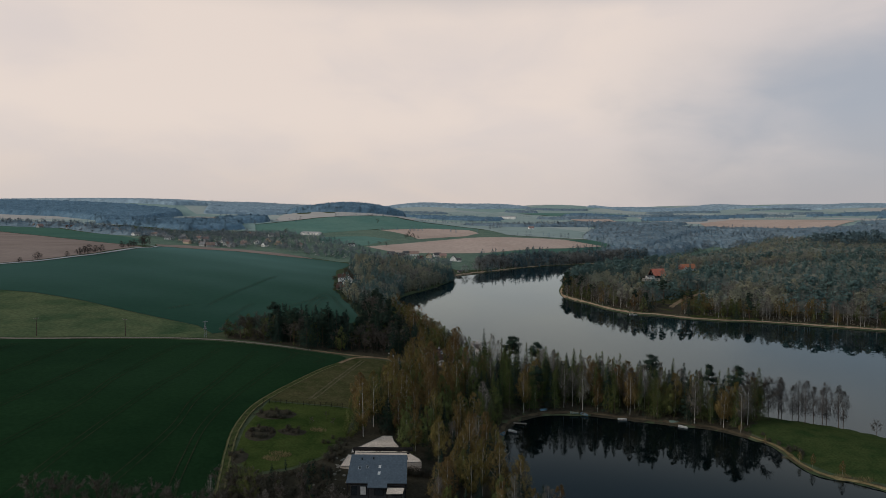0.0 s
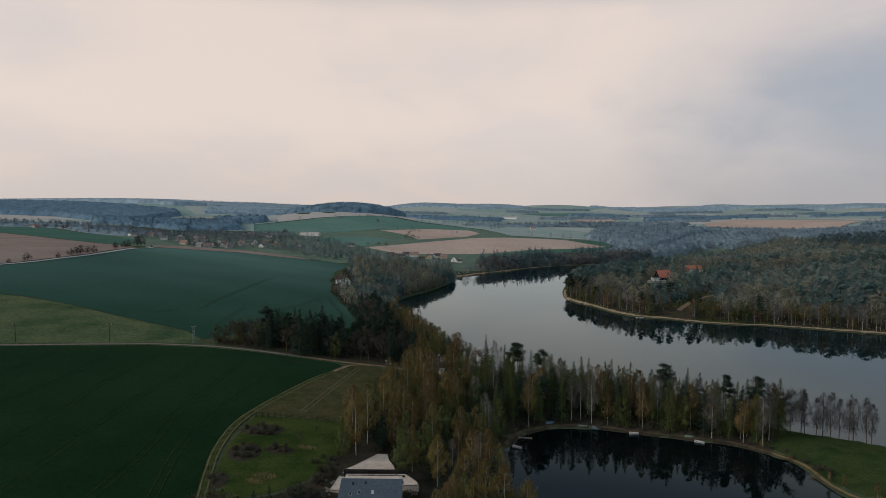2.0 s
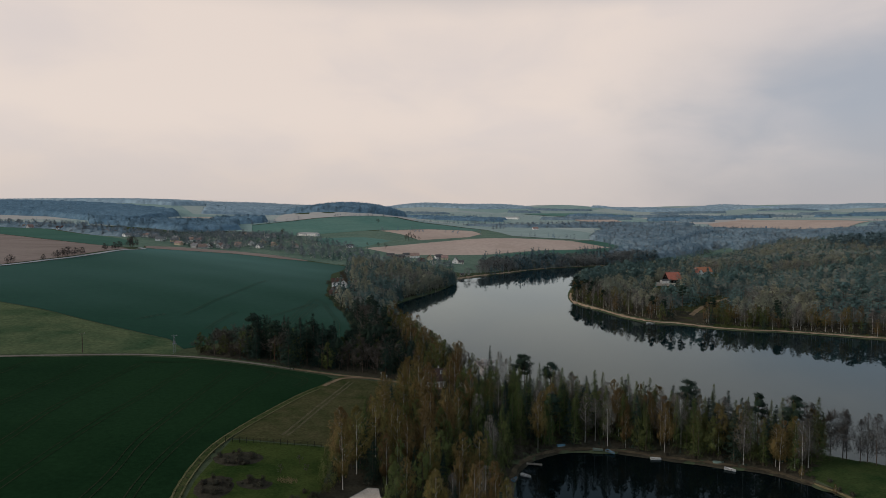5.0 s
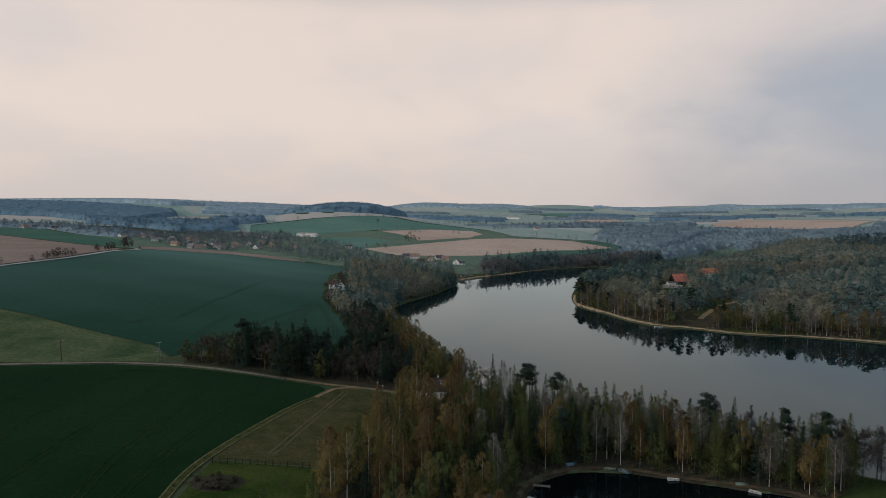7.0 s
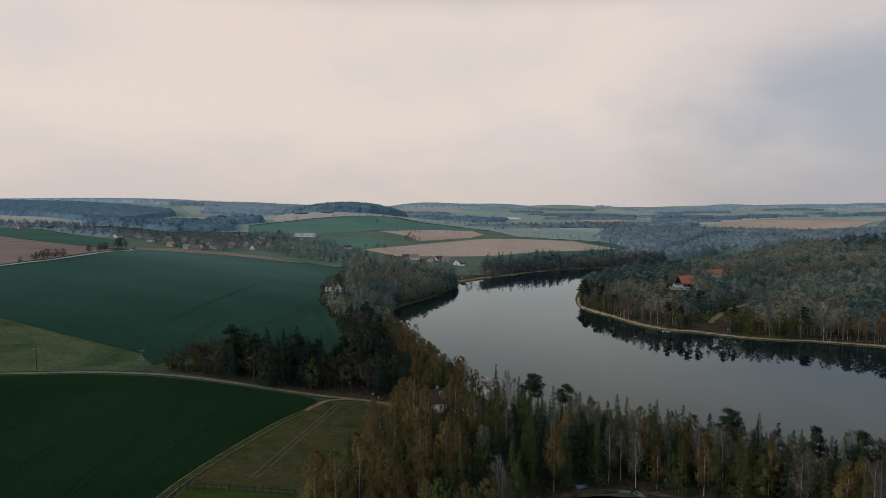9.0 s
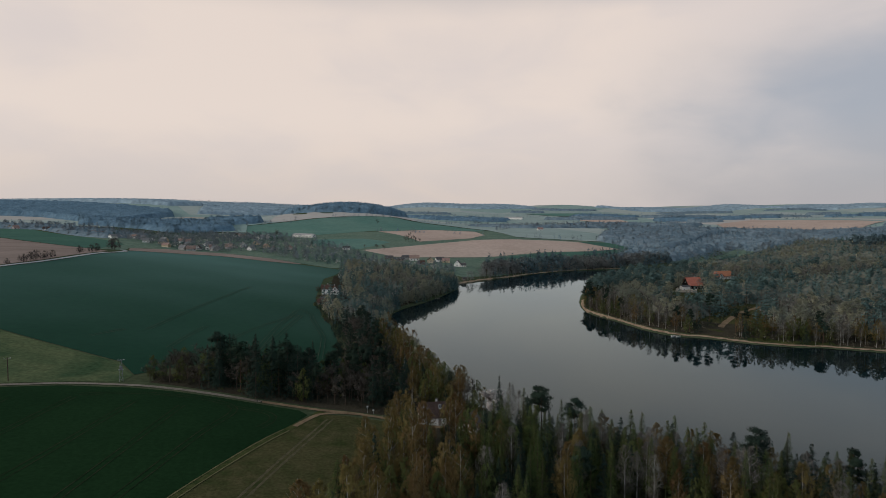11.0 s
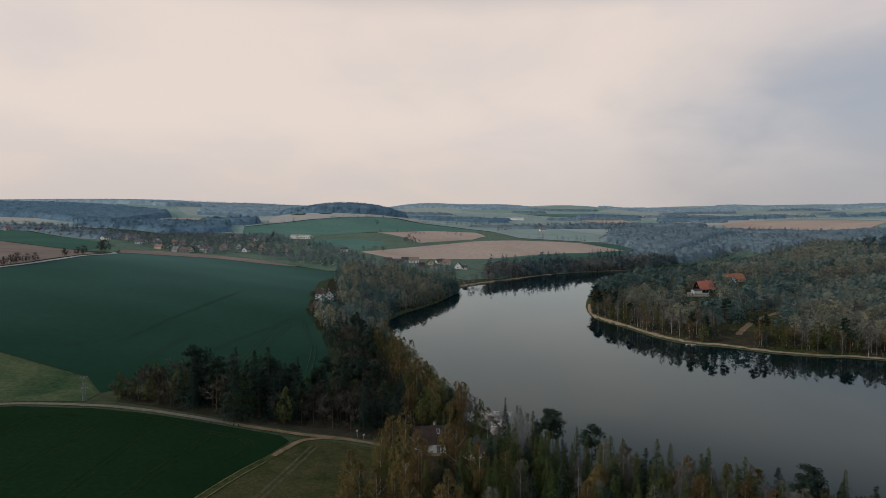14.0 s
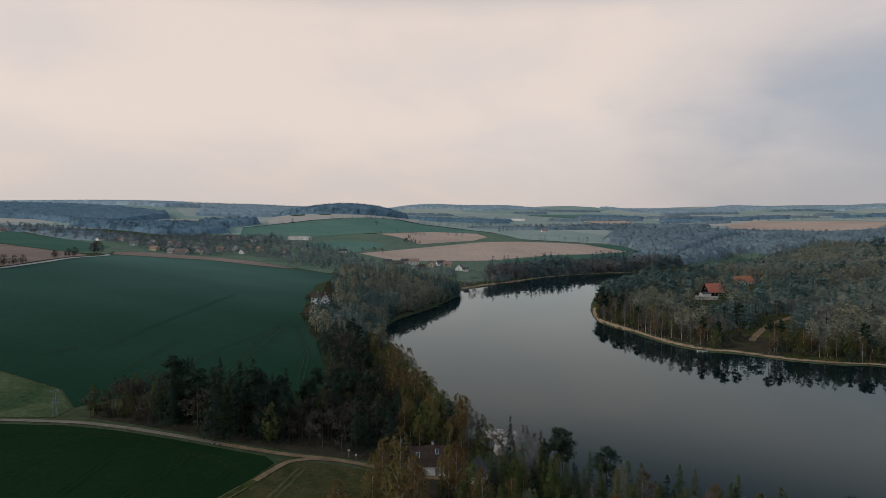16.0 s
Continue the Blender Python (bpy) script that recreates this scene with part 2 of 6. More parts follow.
# woods across the lake, lightened and cooled in colour for haze
HAZED_SHORE_CONIFER = material("haze_lifted_shore_conifers", (0.07, 0.11, 0.122), (0.11, 0.152, 0.158), 12, 0.9, fine=2.0)
HAZED_SHORE_TWIG = material("haze_lifted_shore_bare_wood", (0.21, 0.215, 0.208), (0.28, 0.28, 0.262), 14, 0.9, fine=2.5, through_light=0.4)
WORN = material("worn_pasture_earth", (0.07, 0.064, 0.034), (0.115, 0.094, 0.055), 3, 0.95, 0.0, fine=0.6)
TILE_UMBER = material("dark_umber_roof_tiles", (0.042, 0.030, 0.026), (0.062, 0.043, 0.036), 1.5, 0.85, fine=0.3)
TRAM = material("pale_tramline_soil", (0.036, 0.06, 0.04), (0.058, 0.078, 0.053), 6, 0.95, 0.0, fine=0.8)
OLD_STEEL = material("dull_weathered_steel", (0.17, 0.18, 0.18), (0.24, 0.25, 0.245), 0.5, 0.7, fine=0.1, metal=0.3, gloss=0.2)
TWIG_DARK = material("dense_dark_twigs", (0.05, 0.045, 0.042), (0.075, 0.066, 0.06), 2.5, 0.9, fine=0.4, where="own", per_thing=0.3)
# green of the fields beyond, paled and cooled to stand for haze
HAZED_WHEAT = material("haze_tinted_green_field", (0.06, 0.122, 0.092), (0.075, 0.142, 0.105), 60, 0.9, 0.0, fine=6, wide=160, speckle=0.10)
PLASTER = material("white_plaster", (0.72, 0.68, 0.62), (0.80, 0.76, 0.70), 2.0, 0.9, fine=0.3)
WALL_DARK = material("anthracite_render", (0.040, 0.040, 0.042), (0.058, 0.057, 0.058), 2.0, 0.9, fine=0.3)
# meadow colour lifted to look hazy from afar
HAZED_MEADOW = material("haze_paled_hillside_meadow", (0.1, 0.15, 0.112), (0.145, 0.185, 0.135), 30, 0.95, fine=4, wide=90)
PLASTER_TAN = material("ochre_plaster", (0.52, 0.40, 0.27), (0.60, 0.47, 0.33), 2.0, 0.9, fine=0.3)
PLASTER_GREY = material("grey_render", (0.34, 0.32, 0.30), (0.42, 0.39, 0.36), 2.0, 0.9, fine=0.3)
TILE_RED = material("red_roof_tiles", (0.34, 0.125, 0.08), (0.42, 0.17, 0.105), 1.5, 0.85, fine=0.35, per_thing=0.25)
TILE_DULL = material("dull_red_roof_tiles", (0.23, 0.15, 0.125), (0.30, 0.20, 0.165), 1.5, 0.85, fine=0.35, per_thing=0.2)
TILE_GREY = material("grey_roof_tiles", (0.17, 0.165, 0.16), (0.24, 0.23, 0.22), 1.5, 0.85, fine=0.35, per_thing=0.2)
TILE_BROWN = material("brown_roof_tiles", (0.072, 0.044, 0.035), (0.105, 0.062, 0.047), 1.5, 0.85, fine=0.35)
TILE_DARK = material("dark_roof_sheets", (0.060, 0.056, 0.055), (0.095, 0.088, 0.084), 1.8, 0.7, fine=0.4, gloss=0.2)
ROOF_METAL = material("grey_metal_roof", (0.05, 0.066, 0.082), (0.06, 0.078, 0.094), 3.0, 0.45, fine=0.5, gloss=0.4)
CONCRETE = material("pale_paving", (0.47, 0.385, 0.31), (0.57, 0.475, 0.39), 2.5, 0.9, 0.004, fine=0.3)
DARK_WOOD = material("black_stained_timber", (0.014, 0.013, 0.013), (0.026, 0.023, 0.021), 1.0, 0.8, fine=0.2)
OLD_WOOD = material("weathered_timber", (0.17, 0.14, 0.11), (0.26, 0.22, 0.18), 1.0, 0.9, fine=0.15)
STONE = material("garden_stone", (0.13, 0.12, 0.1), (0.22, 0.2, 0.17), 0.8, 0.9, 0.02, fine=0.15)
WHITE_PAINT = material("white_paint", (0.4, 0.385, 0.36), (0.5, 0.48, 0.45), 0.6, 0.6, fine=0.1, gloss=0.3)
BLUE_PAINT = material("faded_blue_paint", (0.06, 0.13, 0.18), (0.09, 0.18, 0.23), 0.6, 0.6, fine=0.1, gloss=0.3)
GREEN_PAINT = material("faded_green_paint", (0.1, 0.14, 0.115), (0.14, 0.18, 0.14), 0.6, 0.6, fine=0.1, gloss=0.3)
STEEL = material("galvanised_steel", (0.40, 0.41, 0.41), (0.50, 0.51, 0.51), 0.5, 0.5, fine=0.1, metal=0.6, gloss=0.4)
GLASS = material("dark_window_glass", (0.020, 0.024, 0.028), (0.030, 0.035, 0.040), 0.6, 0.08, fine=0.2, gloss=0.5)

def water_material(name, deep, index):
    """Still water: a dark body under a mirror that grows towards grazing angles, with faint ripples."""
    m = bpy.data.materials.new(name)
    m.use_nodes = True
    n, l = m.node_tree.nodes, m.node_tree.links
    n.remove(n["Principled BSDF"])
    body, mirror, edge, both = n.new("ShaderNodeBsdfDiffuse"), n.new("ShaderNodeBsdfGlossy"), n.new("ShaderNodeFresnel"), n.new("ShaderNodeMixShader")
    body.inputs["Color"].default_value = (*deep, 1)
    mirror.inputs["Color"].default_value = (0.78, 0.935, 0.985, 1)
    mirror.inputs["Roughness"].default_value, edge.inputs["IOR"].default_value = 0.014, index
    l.new(edge.outputs[0], both.inputs[0])
    l.new(body.outputs[0], both.inputs[1])
    l.new(mirror.outputs[0], both.inputs[2])
    l.new(both.outputs[0], n["Material Output"].inputs[0])
    place = n.new("ShaderNodeNewGeometry").outputs["Position"]
    fine_ripple, calm, bump, times = n.new("ShaderNodeTexNoise"), n.new("ShaderNodeTexNoise"), n.new("ShaderNodeBump"), n.new("ShaderNodeMath")
    fine_ripple.inputs["Scale"].default_value, fine_ripple.inputs["Detail"].default_value = 0.9, 3.0
    calm.inputs["Scale"].default_value, calm.inputs["Detail"].default_value = 0.02, 3.0
    times.operation = "MULTIPLY"
    for k, t in enumerate((fine_ripple, calm)):
        l.new(place, t.inputs["Vector"])
        l.new(t.outputs[0], times.inputs[k])
    l.new(times.outputs[0], bump.inputs["Height"])
    bump.inputs["Strength"].default_value, bump.inputs["Distance"].default_value = 0.6, 0.007
    for t in (mirror, edge):
        l.new(bump.outputs[0], t.inputs["Normal"])
    return m


LAKE_WATER = water_material("still_lake_water", (0.004, 0.010, 0.012), 1.31)
POND_WATER = water_material("dark_pond_water", (0.002, 0.0042, 0.0046), 1.28)
# ---------- the lie of the land ----------
# spot heights (x, y, metres above the lake) of the open ground
HEIGHTS_NEAR = [
    (-16, 140, 6), (-14, 172, 8), (-4, 158, 6.5), (-52, 180, 11), (-56, 150, 11), (-39, 269, 8.4),
    (-28, 262, 8), (-8, 240, 7), (10, 225, 5), (-113, 286, 13), (-146, 277, 15.5), (-230, 300, 23),
    (-60, 340, 11), (-90, 430, 15), (-82, 495, 16), (-200, 150, 19), (-300, 250, 29), (-40, 60, 9), (20, 60, 4),
    (-200, 420, 24), (130, 178, 3), (60, 226, 3.5), (250, 120, 4), (0, -150, 8), (-400, 0, 30), (400, -100, 10),
]
HEIGHTS_LAKE = [
    (-325, 490, 34), (-319, 553, 36.5), (-314, 610, 37), (-162, 752, 16.5), (-100, 660, 13), (-319, 878, 26),
    (-411, 910, 35), (-325, 1083, 33), (-131, 892, 25), (-56, 980, 30), (-38, 838, 13), (12, 811, 10),
    (71, 870, 8), (208, 930, 8), (100, 1010, 26), (354, 1065, 16), (447, 784, 17), (377, 720, 12), (212, 583, 10),
    (260, 656, 10), (183, 461, 8), (205, 425, 4.5), (320, 480, 15), (420, 620, 20), (700, 800, 26), (-600, 560, 42),
]
HEIGHTS_FAR = [
    (-726, 1000, 44), (-219, 1013, 37), (-146, 1351, 53), (-86, 1563, 58), (-325, 1560, 80), (-265, 1565, 87), (-195, 1560, 85), (-135, 1540, 74), (-570, 1500, 63), (-405, 1589, 60),
    (-480, 1291, 52), (-491, 1750, 56), (-883, 1990, 101), (-1600, 2200, 112), (-1000, 1400, 66), (300, 1400, 38),
    (542, 1995, 47), (976, 1561, 46), (890, 1500, 34), (1230, 2652, 66), (1500, 1300, 44), (100, 3000, 102),
    (-1200, 3400, 118), (1200, 3200, 104), (2600, 3100, 100), (-3200, 2600, 120), (-300, 2300, 72), (-1800, 1000, 70),
    (2600, 1200, 60), (0, 4900, 90), (-4500, 4500, 110), (4500, 4500, 100), (4500, 0, 40), (-4500, 0, 60),
]
# shore of the lake, then of the pond
LAKE = [
    (300, 60), (190, 140), (143, 192), (133, 202), (114, 213), (95, 223), (76, 235), (57, 244), (42, 253), (31, 270),
    (22, 288), (9, 308), (-3, 335), (-14, 370), (-28, 415), (-35, 455), (-37, 520), (-12, 583), (6, 640), (12, 669),
    (9, 695), (22, 716), (62, 757), (116, 815), (160, 846), (230, 872), (330, 935), (420, 1030), (470, 1110), (500, 1125),
    (515, 1100), (480, 1030), (440, 960), (380, 900), (270, 810), (190, 730), (135, 650), (114, 590), (106, 549),
    (104, 520), (112, 492), (124, 452), (136, 433), (152, 426), (169, 412), (190, 403), (209, 399), (270, 369),
]
LAKE += [(330, 342), (420, 315), (620, 290), (640, 90)]
POND = [
    (136, 140), (115, 154), (110, 159), (103, 163), (101, 171), (102, 182), (98, 191), (90, 199), (79, 203), (66, 208),
    (52, 213), (37, 214), (26, 207), (20, 195), (18, 175), (21, 150), (28, 120), (50, 95), (100, 90), (140, 110),
]


def rounded(loop, steps=6, closed=True):
    """A smooth line through the given corners."""
    pts = np.array(loop, float)
    n, out = len(pts), []
    for i in range(n if closed else n - 1):
        if closed:
            a, b, c, d = pts[i - 1], pts[i], pts[(i + 1) % n], pts[(i + 2) % n]
        else:
            a, b, c, d = pts[max(i - 1, 0)], pts[i], pts[i + 1], pts[min(i + 2, n - 1)]
        for s in np.arange(steps) / steps:
            out.append(0.5 * (2 * b + (c - a) * s + (2 * a - 5 * b + 4 * c - d) * s**2 + (3 * b - a - 3 * c + d) * s**3))
    if not closed:
        out.append(pts[-1])
    return np.array(out)


LAKE_SHORE, POND_SHORE = rounded(LAKE, 5), rounded(POND, 6)


def inside(loop, x, y):
    if np.ndim(x) == 0:
        (ax, ay), (bx, by) = np.asarray(loop).T, np.roll(loop, -1, 0).T
        by = np.where(ay == by, by + 1e-9, by)
        return bool((((ay > y) != (by > y)) & (x < (bx - ax) * (y - ay) / (by - ay) + ax)).sum() % 2)
    hit = np.zeros(np.shape(x), bool)
    for (ax, ay), (bx, by) in zip(loop, np.roll(loop, -1, 0)):
        if ay != by:
            hit ^= ((ay > y) != (by > y)) & (x < (bx - ax) * (y - ay) / (by - ay) + ax)
    return hit


def off_line(line, x, y):
    """How far the places lie from a line of points."""
    if np.ndim(x) == 0:
        a, u = np.asarray(line)[:-1], np.diff(line, axis=0)
        s = np.clip(((x - a[:, 0]) * u[:, 0] + (y - a[:, 1]) * u[:, 1]) / np.maximum((u * u).sum(1), 1e-9), 0, 1)
        return float(np.sqrt(((x - a[:, 0] - s * u[:, 0]) ** 2 + (y - a[:, 1] - s * u[:, 1]) ** 2).min()))
    far = np.full(np.shape(x), 1e9)
    for (ax, ay), (bx, by) in zip(line[:-1], line[1:]):
        ux, uy = bx - ax, by - ay
        s = np.minimum(np.maximum(((x - ax) * ux + (y - ay) * uy) / max(ux * ux + uy * uy, 1e-9), 0), 1)
        far = np.minimum(far, (x - ax - s * ux) ** 2 + (y - ay - s * uy) ** 2)
    return np.sqrt(far)


def from_water(x, y):
    """Distance to the nearest shore, below nought in the water."""
    if np.ndim(x) == 0:
        best = 1e3
        for shore in (LAKE_SHORE, POND_SHORE):
            d = off_line(np.vstack([shore, shore[:1]]), x, y)
            best = min(best, -d if inside(shore, x, y) else d)
        return best
    far = np.full(np.shape(x), 1e3)
    for shore in (LAKE_SHORE, POND_SHORE):
        lo, hi = shore.min(0) - 160, shore.max(0) + 160
        near = (x > lo[0]) & (x < hi[0]) & (y > lo[1]) & (y < hi[1])
        if near.any():
            px, py = x[near], y[near]
            d = off_line(np.vstack([shore, shore[:1]]), px, py)
            far[near] = np.minimum(far[near], np.where(inside(shore, px, py), -d, d))
    return far


SPOTS = np.array(HEIGHTS_NEAR + HEIGHTS_LAKE + HEIGHTS_FAR, float)


def _bend(d):
    return np.where(d > 1e-9, d * d * np.log(np.maximum(d, 1e-9)), 0.0)


_n = len(SPOTS)
_xy = SPOTS[:, :2] / 100.0
_m = np.zeros((_n + 3, _n + 3))
_m[:_n, :_n] = _bend(np.hypot(*(_xy[:, None] - _xy[None]).transpose(2, 0, 1))) + 0.02 * np.eye(_n)
_m[:_n, _n:] = np.c_[np.ones(_n), _xy]
_m[_n:, :_n] = _m[:_n, _n:].T
_w = np.linalg.solve(_m, np.r_[SPOTS[:, 2], 0, 0, 0])


def land(x, y):
    """The height of the ground without its lake."""
    x, y = np.asarray(x, float) / 100.0, np.asarray(y, float) / 100.0
    if np.ndim(x) == 0:
        z = _w[_n] + _w[_n + 1] * x + _w[_n + 2] * y + (_w[:_n] * _bend(np.hypot(x - _xy[:, 0], y - _xy[:, 1]))).sum()
        return np.clip(z, 1.2, 150.0)
    z = _w[_n] + _w[_n + 1] * x + _w[_n + 2] * y
    for (px, py), w in zip(_xy, _w):
        z = z + w * _bend(np.hypot(x - px, y - py))
    return np.clip(z, 1.2, 150.0)


def height(x, y):
    """The height of the ground, banks and lake bed included."""
    x, y = np.asarray(x, float), np.asarray(y, float)
    d = from_water(x, y)
    fade = np.exp(-((x * x + (y - 250.0) ** 2) / 420.0**2))
    wave = 0.25 * np.sin(x / 17.0 + np.sin(y / 23.0)) + 0.15 * np.sin(y / 11.0 + x / 29.0)
    up = 1.0 - np.exp(-np.maximum(d, 0.0) / 26.0)
    far = np.clip((y - 2350.0) / 700.0, 0.0, 1.0) ** 2
    wave = wave * fade + far * (9.0 * np.sin(x / 290.0 + 0.7) + 6.0 * np.sin(x / 121.0 + 1.9) + 4.0 * np.sin(x / 67.0 + y / 310.0))
    return np.where(d > 0, np.minimum(0.35, d * 0.5) + (land(x, y) + wave) * up, np.maximum(d * 0.35, -4.0))


# ---------- ways to make meshes ----------
def mesh_of(name, verts, faces, mats, index=None, smooth=False, normals=None):
    me = bpy.data.meshes.new(name)
    me.from_pydata(np.asarray(verts, float).tolist(), [], [tuple(int(i) for i in f) for f in faces] if not isinstance(faces, np.ndarray) else faces.tolist())
    for m in mats if isinstance(mats, (list, tuple)) else [mats]:
        me.materials.append(m)
    if index is not None:
        me.polygons.foreach_set("material_index", np.asarray(index, np.int32))
    me.polygons.foreach_set("use_smooth", np.full(len(me.polygons), bool(smooth) or normals is not None))
    me.update()
    if normals is not None:
        me.normals_split_custom_set_from_vertices(normals.tolist())
    return me


def put(name, me, parent=None, label="", category="", group="", kind=""):
    ob = new(name, me)
    if parent:
        ob.parent = parent
    return tagged(ob, label, category, group, kind)


def grid_lines(*stretches):
    out = [stretches[0][0]]
    for a, b, step in stretches:
        out += list(np.linspace(a, b, max(1, round((b - a) / step)) + 1)[1:])
    return np.array(out)


def ground_sheet():
    gx = grid_lines((-4900, -2500, 240), (-2500, -1100, 60), (-1100, -450, 16), (-450, -130, 8), (-130, 280, 4), (280, 520, 8),
                    (520, 1200, 16), (1200, 2500, 60), (2500, 4900, 240))
    gy = grid_lines((-900, -100, 100), (-100, 90, 10), (90, 460, 4), (460, 900, 7), (900, 1700, 16), (1700, 2600, 40), (2600, 4950, 100))
    x, y = np.meshgrid(gx, gy)
    z = height(x.ravel(), y.ravel())
    w, h = len(gx), len(gy)
    i = (np.arange(h - 1)[:, None] * w + np.arange(w - 1)).ravel()
    me = mesh_of("ground", np.c_[x.ravel(), y.ravel(), z], np.c_[i, i + 1, i + w + 1, i + w], GROUND, smooth=True)
    return put("ground", me, label="rolling grassy ground round a lake", category="ground", kind="structure")


ground_sheet()
_wx, _wy = np.meshgrid(np.linspace(-80, 760, 22), np.linspace(50, 1400, 28))
_i = (np.arange(27)[:, None] * 22 + np.arange(21)).ravel()
put("water", mesh_of("water", np.c_[_wx.ravel(), _wy.ravel(), 0 * _wx.ravel()], np.c_[_i, _i + 1, _i + 23, _i + 22], LAKE_WATER),
    label="still dark lake water mirroring sky and trees", category="lake", kind="structure")
_mid = POND_SHORE.mean(0)
_out = POND_SHORE + (POND_SHORE - _mid) / np.hypot(*(POND_SHORE - _mid).T)[:, None] * 1.0
put("pond_water", mesh_of("pond_water", np.c_[_out, np.full(len(_out), 0.04)], [tuple(range(len(_out)))], POND_WATER),
    label="still black pond water mirroring trees", category="pond", kind="structure")


def drape(name, loop, step, mat, lift, label, category="field", kind="structure", smooth_edge=0):
    """A sheet that lies on the ground within a loop of corners."""
    loop = rounded(loop, smooth_edge) if smooth_edge else np.array(loop, float)
    rim = []
    for a, b in zip(loop, np.roll(loop, -1, 0)):
        k = max(1, int(np.hypot(*(b - a)) / step))
        rim += [a + (b - a) * s for s in np.arange(k) / k]
    rim = np.array(rim)
    lo, hi = rim.min(0), rim.max(0)
    x, y = np.meshgrid(np.arange(lo[0], hi[0], step), np.arange(lo[1], hi[1], step))
    x, y = x.ravel(), y.ravel()
    closed = np.vstack([rim, rim[:1]])
    keep = inside(rim, x, y) & (off_line(closed, x, y) > step * 0.35)
    pts = np.vstack([rim, np.c_[x, y][keep]])
    n = len(rim)
    got = geometry.delaunay_2d_cdt([Vector(p) for p in pts], [(i, (i + 1) % n) for i in range(n)], [], 1, 0.001)
    v = np.array([tuple(p) for p in got[0]])
    me = mesh_of(name, np.c_[v, height(v[:, 0], v[:, 1]) + lift], got[2], mat, smooth=True)
    return put(name, me, label=label, category=category, kind=kind)


def canopy(name, loop, step, low, high, mat, label, seed=3, keep=None, soft=False):
    """A sheet standing in for a wood's closed roof: lumpy, and brought down to the ground at its rim."""
    rng = np.random.default_rng(seed)
    loop = np.array(loop, float)
    rim = []
    for a, b in zip(loop, np.roll(loop, -1, 0)):
        k = max(1, int(np.hypot(*(b - a)) / step))
        rim += [a + (b - a) * t for t in np.arange(k) / k]
    rim = np.array(rim)
    lo, hi = rim.min(0), rim.max(0)
    x, y = np.meshgrid(np.arange(lo[0], hi[0], step), np.arange(lo[1], hi[1], step))
    x, y = x.ravel() + rng.uniform(-0.4, 0.4, x.size) * step, y.ravel() + rng.uniform(-0.4, 0.4, x.size) * step
    ok = inside(rim, x, y) & (off_line(np.vstack([rim, rim[:1]]), x, y) > step * 0.4)
    pts = np.vstack([rim, np.c_[x, y][ok]])
    n = len(rim)
    got = geometry.delaunay_2d_cdt([Vector(p) for p in pts], [(i, (i + 1) % n) for i in range(n)], [], 1, 0.001)
    v = np.array([tuple(p) for p in got[0]])
    up = rng.uniform(low, high, len(v))
    edge = off_line(np.vstack([rim, rim[:1]]), v[:, 0], v[:, 1])
    up *= np.clip(edge / (0.6 * step), 0, 1)
    faces = [f for f in got[2]]
    if keep is not None:
        ok = keep(v[:, 0], v[:, 1])
        rest = [f for f in faces if all(ok[i] for i in f)]
        lip = {i for f in faces if not all(ok[i] for i in f) for i in f}
        up[list(lip)] = 0.0
        faces = rest
    return put(name, mesh_of(name, np.c_[v, height(v[:, 0], v[:, 1]) + up - 0.1], faces, mat, smooth=soft), label=label, category="wood", kind="stuff")


def ribbon_mesh(name, line, width, mat, lift, step=4.0, wobble=0.0, seed=1):
    rng = np.random.default_rng(seed)
    line = rounded(line, 8, closed=False)
    gap = np.r_[0, np.cumsum(np.hypot(*np.diff(line, axis=0).T))]
    s = np.linspace(0, gap[-1], max(2, int(gap[-1] / step)) + 1)
    p = np.c_[np.interp(s, gap, line[:, 0]), np.interp(s, gap, line[:, 1])]
    d = np.gradient(p, axis=0)
    d /= np.hypot(*d.T)[:, None]
    side = np.c_[-d[:, 1], d[:, 0]]
    rows = []
    for u in (-0.5, 0.0, 0.5):
        q = p + side * (u * width * (1 + wobble * rng.normal(size=len(p))) )[:, None]
        rows.append(np.c_[q, height(q[:, 0], q[:, 1]) + lift])
    k = len(p)
    v = np.stack(rows, 1).reshape(-1, 3)
    i = np.arange(k - 1) * 3
    f = np.vstack([np.c_[i, i + 1, i + 4, i + 3], np.c_[i + 1, i + 2, i + 5, i + 4]])
    return mesh_of(name, v, f, mat, smooth=True)


def ribbon(name, line, width, mat, lift, label, category="road", **more):
    return put(name, ribbon_mesh(name, line, width, mat, lift, **more), label=label, category=category, kind="structure")


FARM_ROAD = [(-330, 235), (-255, 246), (-188, 256.5), (-149, 272), (-128, 281), (-107, 284), (-91, 282.5), (-74, 279), (-58, 275.2), (-42, 272.5), (-31, 272), (-20, 270), (-8, 266), (2, 266)]
EDGE_TRACK = [(-39, 271), (-45, 250), (-50, 235), (-56.3, 211), (-59.5, 190), (-58.5, 170), (-55.3, 154), (-51.5, 139), (-49, 128), (-46, 100)]
LANE = [(-345, 420), (-334, 459), (-324, 482), (-317, 517), (-309, 551), (-311, 612), (-330, 700), (-352, 735)]

drape("field_1", [(-30 - 0, 90), (-46, 100), (-50.1, 128), (-52.8, 139), (-56.6, 154), (-59.7, 170), (-60.7, 190), (-57.4, 211), (-51, 235), (-46, 250),
      (-42.5, 266), (-46, 270), (-58, 272.6), (-74, 276.4), (-91, 280), (-107, 281.4), (-128, 278.6), (-149, 269.5), (-188, 254), (-255, 243.4),
      (-330, 232), (-420, 200), (-420, 60), (-200, 40)], 6, WHEAT, 0.10, "dark green field of young wheat beside a farm track")
